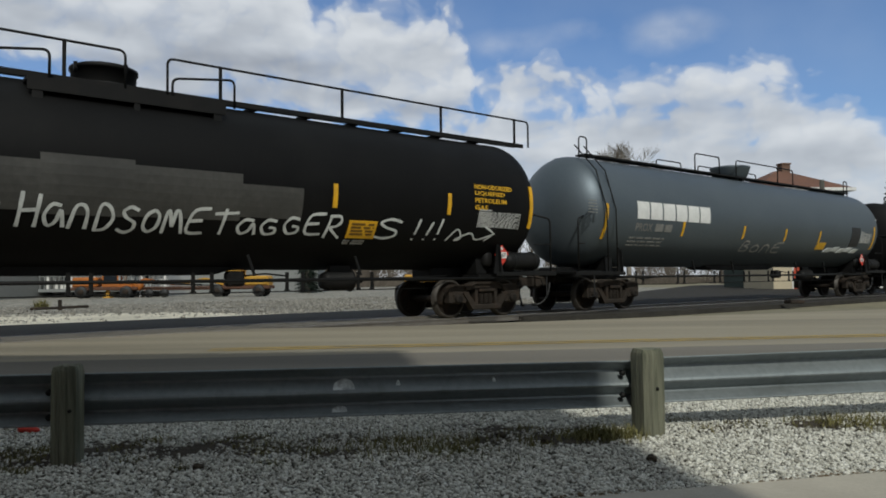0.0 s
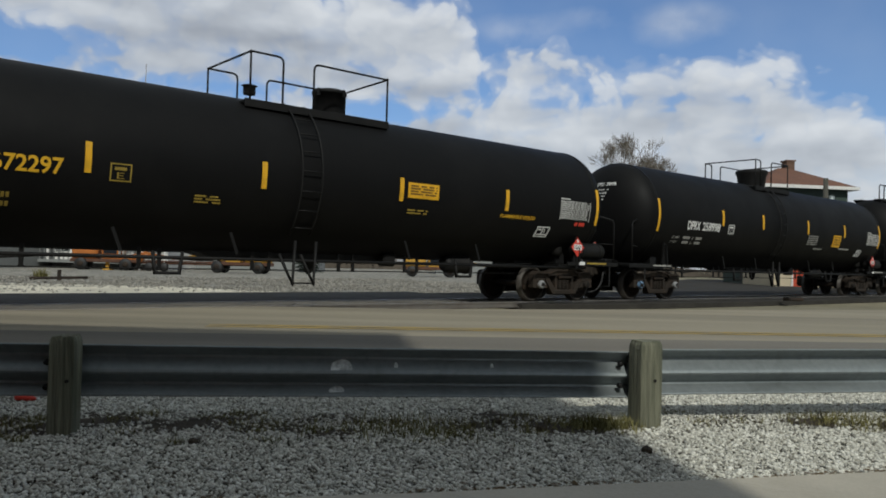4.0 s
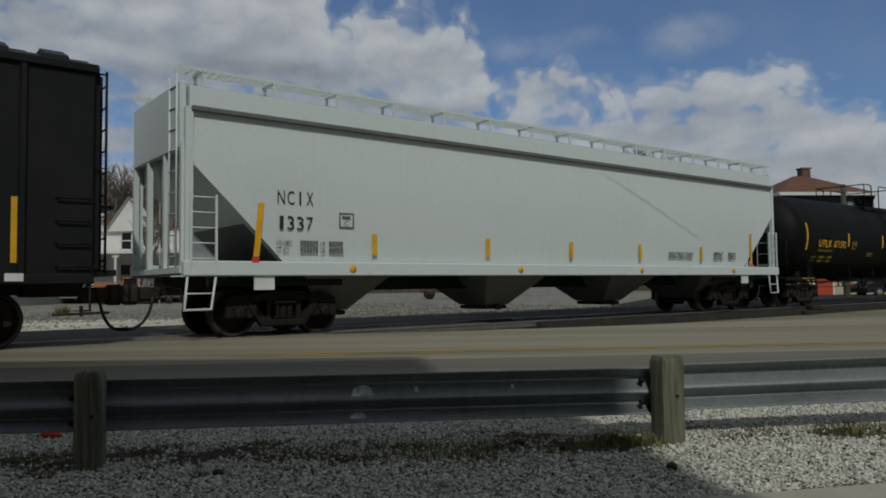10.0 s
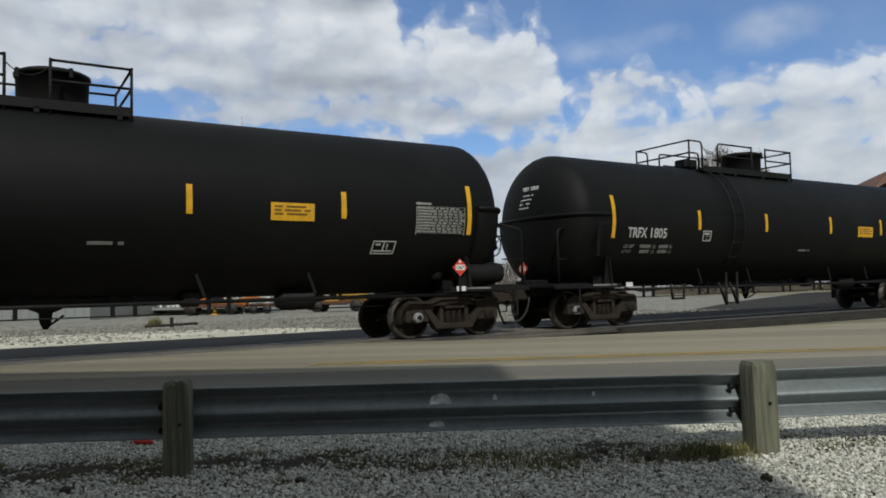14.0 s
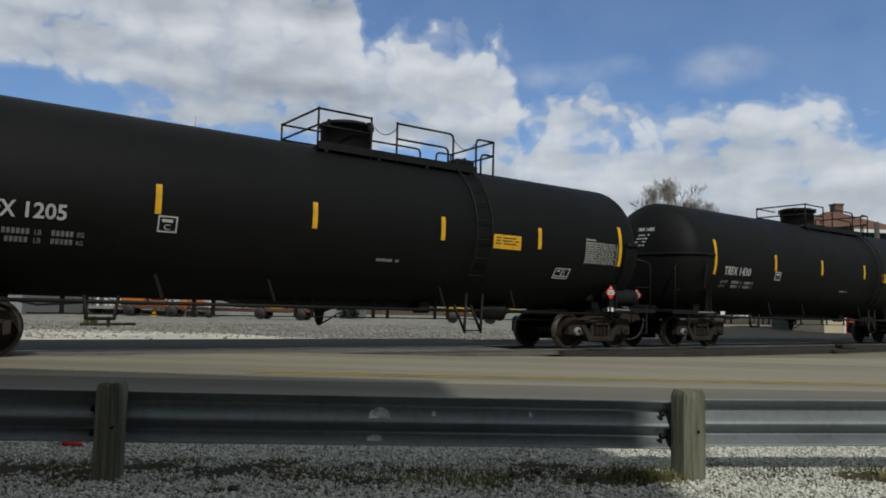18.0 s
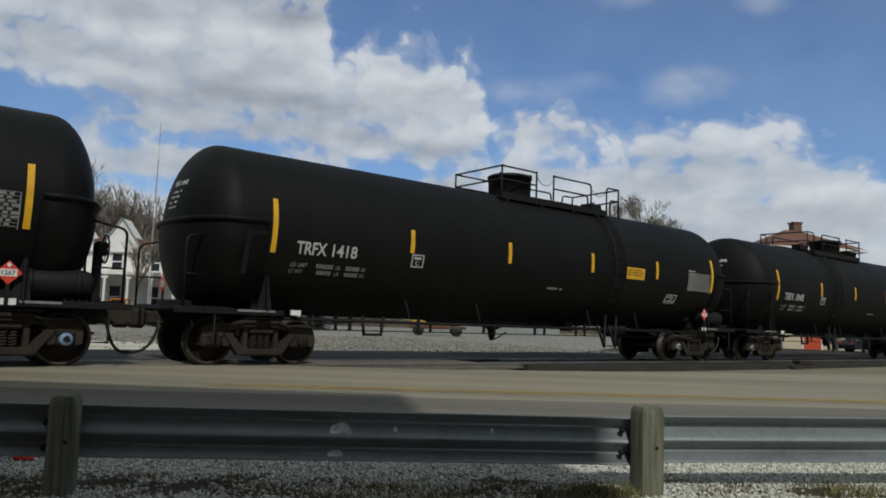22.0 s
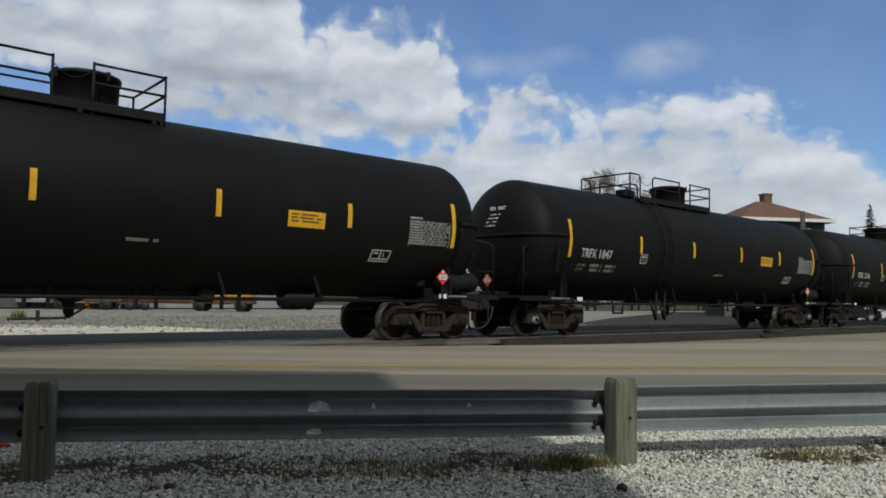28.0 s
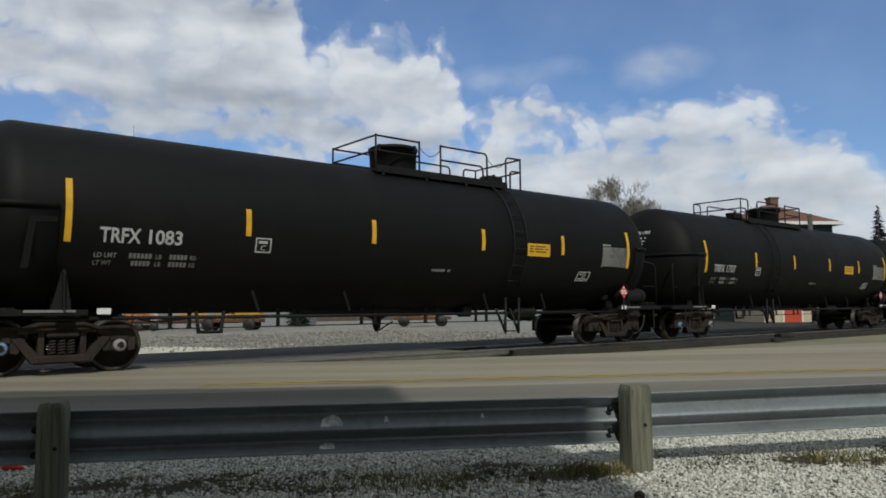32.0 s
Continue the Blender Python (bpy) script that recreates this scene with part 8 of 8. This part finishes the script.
def parked_car(x, y, turn, paint, label, tall=1.45):
    c = thing("parked_car", label, "car", "parked cars beyond the railway", at=pose(x, y, -0.19, 0, 0, turn))
    k = tall / 1.45
    b = Shape()
    b.prism([(-2.2, 0.32), (-2.25, 0.62), (-2.1, 0.86), (-1.3, 0.92), (1.0, 0.94), (2.05, 0.80), (2.2, 0.55), (2.15, 0.32)], "y", -0.86, 0.86)
    part("body", b, paint, c)
    cab = Shape()
    lo = [(-1.75, -0.82, 0.9), (1.05, -0.82, 0.9), (1.05, 0.82, 0.9), (-1.75, 0.82, 0.9)]
    hi = [(-1.25, -0.66, 1.45 * k), (0.25, -0.66, 1.45 * k), (0.25, 0.66, 1.45 * k), (-1.25, 0.66, 1.45 * k)]
    cab.add(lo + hi, [(4, 5, 6, 7)] + [(i, (i + 1) % 4, 4 + (i + 1) % 4, 4 + i) for i in range(4)])
    part("cabin_glass", cab, M["glass_dark"], c)
    part("roof_panel", Shape().box((-0.5, 0, 1.46 * k), (1.6, 1.34, 0.06), bevel=0.02), paint, c)
    for sx in (-1.35, 1.35):
        for sy in (-0.8, 0.8):
            w = part("wheel", lambda: Shape().lathe([(-0.1, 0.01), (-0.1, 0.31), (0.1, 0.31), (0.1, 0.01)], "y", n=18), M["rubber"], c, at=pose(sx, sy, 0.32), key="car_wheel")
            part("rim", lambda: Shape().lathe([(-0.11, 0.01), (-0.11, 0.2), (0.11, 0.2), (0.11, 0.01)], "y", n=14), M["hub_white"], w, key="car_rim")
    for sy in (-0.6, 0.6):
        part("headlight", lambda: Shape().box((0, 0, 0), (0.08, 0.32, 0.14), bevel=0.02), M["white_paint"], c, at=pose(2.16, sy, 0.68), key="headlight")
        part("tail_light", lambda: Shape().box((0, 0, 0), (0.08, 0.28, 0.16), bevel=0.02), M["red"], c, at=pose(-2.2, sy, 0.74), key="tail_light")


parked_car(29.6, 49.0, 8, M["car_dark"], "dark parked car beside the cream shop")
parked_car(34.5, 50.5, 5, M["car_white"], "white parked car beside the cream shop")


def utility_pole(x, y, h):
    p = thing("utility_pole", "weathered grey utility pole with a short crossarm", "pole", at=pose(x, y, -0.2))
    part("pole", Shape().lathe([(0, 0.19), (h, 0.14), (h + 0.01, 0.01)], "z", n=12), M["pole_wood"], p)
    part("transformer", Shape().lathe([(h - 1.9, 0.02), (h - 1.88, 0.2), (h - 1.1, 0.2), (h - 1.05, 0.02)], "z", (0.34, 0, 0), n=14), M["galv"], p)


utility_pole(24.75, 45.2, 7.05)


def mast():
    p = thing("radio_mast", "thin grey radio mast with pale bands", "mast", at=pose(-19.25, 50.2, -0.2))
    part("mast_tube", Shape().lathe([(0, 0.06), (9, 0.05), (14.1, 0.025), (14.12, 0.01)], "z", n=8), M["mast_grey"], p)
    for z in (4, 8, 12):
        part("band", lambda: Shape().lathe([(-0.5, 0.065), (0.5, 0.065)], "z", n=8), M["white_paint"], p, at=pose(0, 0, z), key="mast_band")


mast()


def boom_trailer():
    """Orange maintenance machine with a long low boom, parked on the lot."""
    t = thing("rail_machine", "long low orange and yellow maintenance machine parked on gravel", "machine", at=pose(-16.6, 50.5, -0.10))
    part("frame_beam", Shape().box((0, 0, 0.55), (9.2, 0.5, 0.16), bevel=0.03).box((0, -0.3, 0.68), (7.5, 0.08, 0.08)), M["rust_beam"], t)
    part("engine_house", Shape().box((-3.9, 0, 0.78), (1.7, 1.3, 0.50), bevel=0.08).box((-4.5, -0.2, 1.10), (0.5, 0.6, 0.24), bevel=0.05), M["orange"], t)
    part("counterweight", Shape().box((3.7, 0, 0.78), (1.4, 1.2, 0.40), bevel=0.06), M["rust_beam"], t)
    part("hose_reel", Shape().lathe([(-0.25, 0.02), (-0.25, 0.32), (0.25, 0.32), (0.25, 0.02)], "y", (-2.7, -0.4, 0.82), n=18), M["orange"], t)
    for x in (-1.9, -0.9, 2.6):
        w = part("wheel", lambda: Shape().lathe([(-0.14, 0.02), (-0.14, 0.25), (-0.09, 0.28), (0.09, 0.28), (0.14, 0.25), (0.14, 0.02)], "y", n=20), M["rubber"], t, at=pose(x, -0.6, 0.28), key="machine_wheel")
    part("hydraulic_ram", Shape().pipe([(-3.0, -0.3, 1.0), (1.5, -0.3, 0.8)], 0.06, 8).pipe([(1.5, -0.3, 0.8), (3.0, -0.3, 0.76)], 0.035, 8), M["steel_dark"], t)
    part("outrigger", Shape().box((-4.6, -0.7, 0.4), (0.2, 0.2, 0.8)).box((-4.6, -0.7, 0.04), (0.5, 0.5, 0.08)), M["mach_yellow"], t)


boom_trailer()


def tie_crane(x, y, turn, paint, label):
    """A small rail-yard loader: low frame on wheels, cab, engine hood and folded boom."""
    t = thing("yard_loader", label, "machine", "machines on the lot", at=pose(x, y, -0.10, 0, 0, turn))
    part("frame_beam", Shape().box((0, 0, 0.62), (4.2, 1.2, 0.22), bevel=0.04), M["rust_beam"], t)
    part("engine_hood", Shape().box((-1.2, 0, 1.05), (1.6, 1.2, 0.66), bevel=0.10).box((-1.95, 0, 0.95), (0.12, 1.0, 0.44), bevel=0.03), paint, t)
    cab = part("cab", Shape().box((0.35, 0.1, 1.75), (1.1, 1.1, 0.10), bevel=0.03).box((-0.12, -0.38, 1.25), (0.08, 0.08, 1.0)).box((0.82, -0.38, 1.25), (0.08, 0.08, 1.0)).box((-0.12, 0.58, 1.25), (0.08, 0.08, 1.0)).box((0.82, 0.58, 1.25), (0.08, 0.08, 1.0)).box((0.35, 0.1, 0.90), (1.0, 1.0, 0.35), bevel=0.04), paint, t)
    part("cab_glass", Shape().box((0.35, -0.34, 1.40), (0.86, 0.02, 0.62)), M["glass_dark"], cab)
    part("boom", Shape().prism([(0.9, 0.85), (2.5, 1.30), (4.4, 0.92), (4.4, 0.78), (2.5, 1.10), (0.9, 0.68)], "y", -0.12, 0.12), paint, t)
    part("hydraulic_ram", Shape().pipe([(1.0, -0.2, 0.72), (2.4, -0.2, 1.05)], 0.05, 8), M["steel_dark"], t)
    for wx in (-1.4, 1.4):
        for wy in (-0.62, 0.62):
            w = part("wheel", lambda: Shape().lathe([(-0.15, 0.02), (-0.15, 0.34), (-0.10, 0.40), (0.10, 0.40), (0.15, 0.34), (0.15, 0.02)], "y", n=20), M["rubber"], t, at=pose(wx, wy, 0.40), key="loader_wheel")
            part("rim", lambda: Shape().lathe([(-0.17, 0.02), (-0.17, 0.20), (0.17, 0.20), (0.17, 0.02)], "y", n=14), M["truck"], w, key="loader_rim")


tie_crane(-21.4, 50.0, 8, M["orange"], "orange yard loader with a folded boom parked on gravel")
tie_crane(-12.4, 50.0, 174, M["mach_yellow"], "faded yellow yard loader with a folded boom parked on gravel")
tie_crane(0.4, 55.0, 4, M["mach_yellow"], "yellow yard loader parked beyond the railway")


def storage_shed(x, y, wide, tall, deep, wall, label):
    h = thing("storage_shed", label, "shed", at=pose(x, y, -0.2))
    part("wall", Shape().box((0, 0, tall / 2), (wide, deep, tall)), wall, h)
    part("roof", Shape().box((0, -0.1, tall + 0.07), (wide + 0.5, deep + 0.6, 0.14), bevel=0.03), M["grey_wall"], h)
    for k in range(int(wide // 1.2)):
        part("panel_rib", lambda: Shape().box((0, 0, tall / 2), (0.06, 0.05, tall)), wall, h, at=pose(-wide / 2 + 0.6 + 1.2 * k, -deep / 2 - 0.02, 0), key=("panel_rib", tall, wall.name))
    part("sliding_door", Shape().box((wide * 0.22, -deep / 2 - 0.06, 1.1), (1.8, 0.06, 2.2), bevel=0.02), M["grey_wall"], h)


storage_shed(-17.0, 64.0, 16.0, 2.6, 5.0, M["grey_wall"], "long low grey panelled shed beyond the gravel lot")
storage_shed(6.5, 72.0, 11.0, 2.0, 5.0, M["grey_wall"], "low grey panelled shed beyond the gravel lot")


def bar_marker():
    b = thing("pipe_marker", "low rusty pipe on a short post beside the lot", "pipe", at=pose(-13.8, 28.2, -0.07, 0, 0, 38))
    part("pipe", Shape().pipe([(-1.0, 0, 0.06), (1.0, 0, 0.10)], 0.05, 8), M["truck"], b)
    part("stub_post", Shape().box((0.0, 0, 0.18), (0.12, 0.12, 0.40)), M["truck"], b)


bar_marker()


def shrub(x, y, r, seed):
    rnd = random.Random(seed)
    s = Shape()
    for _ in range(260):
        a, b, l = rnd.uniform(0, 6.283), rnd.uniform(0.1, 1.4), r * rnd.uniform(0.5, 1.0)
        d = Vector((math.cos(a) * math.cos(b), math.sin(a) * math.cos(b), math.sin(b))) * l
        o = Vector((rnd.gauss(0, r * 0.2), rnd.gauss(0, r * 0.2), 0))
        w = Vector((-d.y, d.x, 0)).normalized() * 0.02
        s.add([o - w, o + w, o + d], [(0, 1, 2)])
    ob = part("shrub", s.mesh("shrub", False), M["grass"], None, at=pose(x, y, -0.1))
    tagged(ob, "low dry shrub at the edge of the gravel lot", "shrub")


shrub(-15.2, 29.6, 0.55, 2)


def drain_grate():
    d = thing("drain_block", "low brown drain block set in the concrete apron", "drain", at=pose(12.4, 24.6, 0.0, 0, 0, 12))
    part("block", Shape().box((0, 0, 0.04), (0.56, 0.38, 0.11), bevel=0.03), M["truck"], d)
    for i in range(5):
        part("slot_bar", lambda: Shape().box((0, 0, 0.10), (0.05, 0.30, 0.02)), M["truck_dark"], d, at=pose(-0.24 + i * 0.12, 0, 0), key="slot_bar")


drain_grate()


def unseen_building():
    """The building behind the viewer, whose shadow lies over the verge and the near lane."""
    b = thing("unseen_building", "plain two-storey brick building behind the pavement", "building", at=pose(0, 0, -0.2))
    part("wall", Shape().box((-7.0, -7.6, 5.95), (17.4, 8.8, 11.9)), M["brick_wall"], b)
    part("side_bay", Shape().box((2.16, -7.6, 5.1), (0.92, 8.8, 10.2)), M["brick_wall"], b)
    part("parapet", Shape().box((-7.0, -3.25, 11.95), (17.5, 0.3, 0.12)), M["concrete"], b)
    for x in (-15, -12, -9, -6, -3):
        for z in (2.2, 6.4):
            window(b, x, z, 1.1, 1.9, -3.17, M["white_wall"])

    # two unseen blocks added behind the viewer to cut light from the low sky
    for x, y, wide, tall in ((-42.0, -18.0, 40.0, 7.6), (27.0, -25.0, 34.0, 7.2)):
        nb = thing("unseen_building", "unseen plain brick block that cuts low sky light", "building", at=pose(x, y, -0.2))
        part("wall", Shape().box((0, 0, tall / 2), (wide, 12.0, tall)), M["brick_wall"], nb)
        part("parapet", Shape().box((0, 5.95, tall + 0.05), (wide + 0.1, 0.3, 0.12)), M["concrete"], nb)


unseen_building()


# ---- movement ----
S0 = -24.615
COEF = (346.5725, -21.9039, 88.4002, -105.7232, 41.9055)


def travel(t):
    """How far the train has rolled along the track at t seconds."""
    w = t / 32.0
    return sum(c * w ** (i + 1) for i, c in enumerate(COEF))


def motions():
    heading = math.degrees(TH)
    for car, c in CARS:
        rows = []
        for t in range(0, 33):
            p = on_track(c + S0 + travel(t))
            rows.append((t, pose(p.x, p.y, 0.006, 0, 0, heading)))
        walk(car, rows)
    # every wheelset rolls with the train; those at the same end of a truck share one set of keys
    done = {}
    for ws, sx in WHEELS:
        if sx not in done:
            rows = [(i / FPS, pose(sx * 0.889, 0, 0.457, 0, math.degrees(travel(i / FPS) / 0.457), 0)) for i in range(0, 32 * FPS + 1)]
            walk(ws, rows)
            done[sx] = ws
        else:
            ws.rotation_mode = "QUATERNION"
            ws.animation_data_create()
            ws.animation_data.action = done[sx].animation_data.action
            ws.animation_data.action_slot = done[sx].animation_data.action_slot


motions()
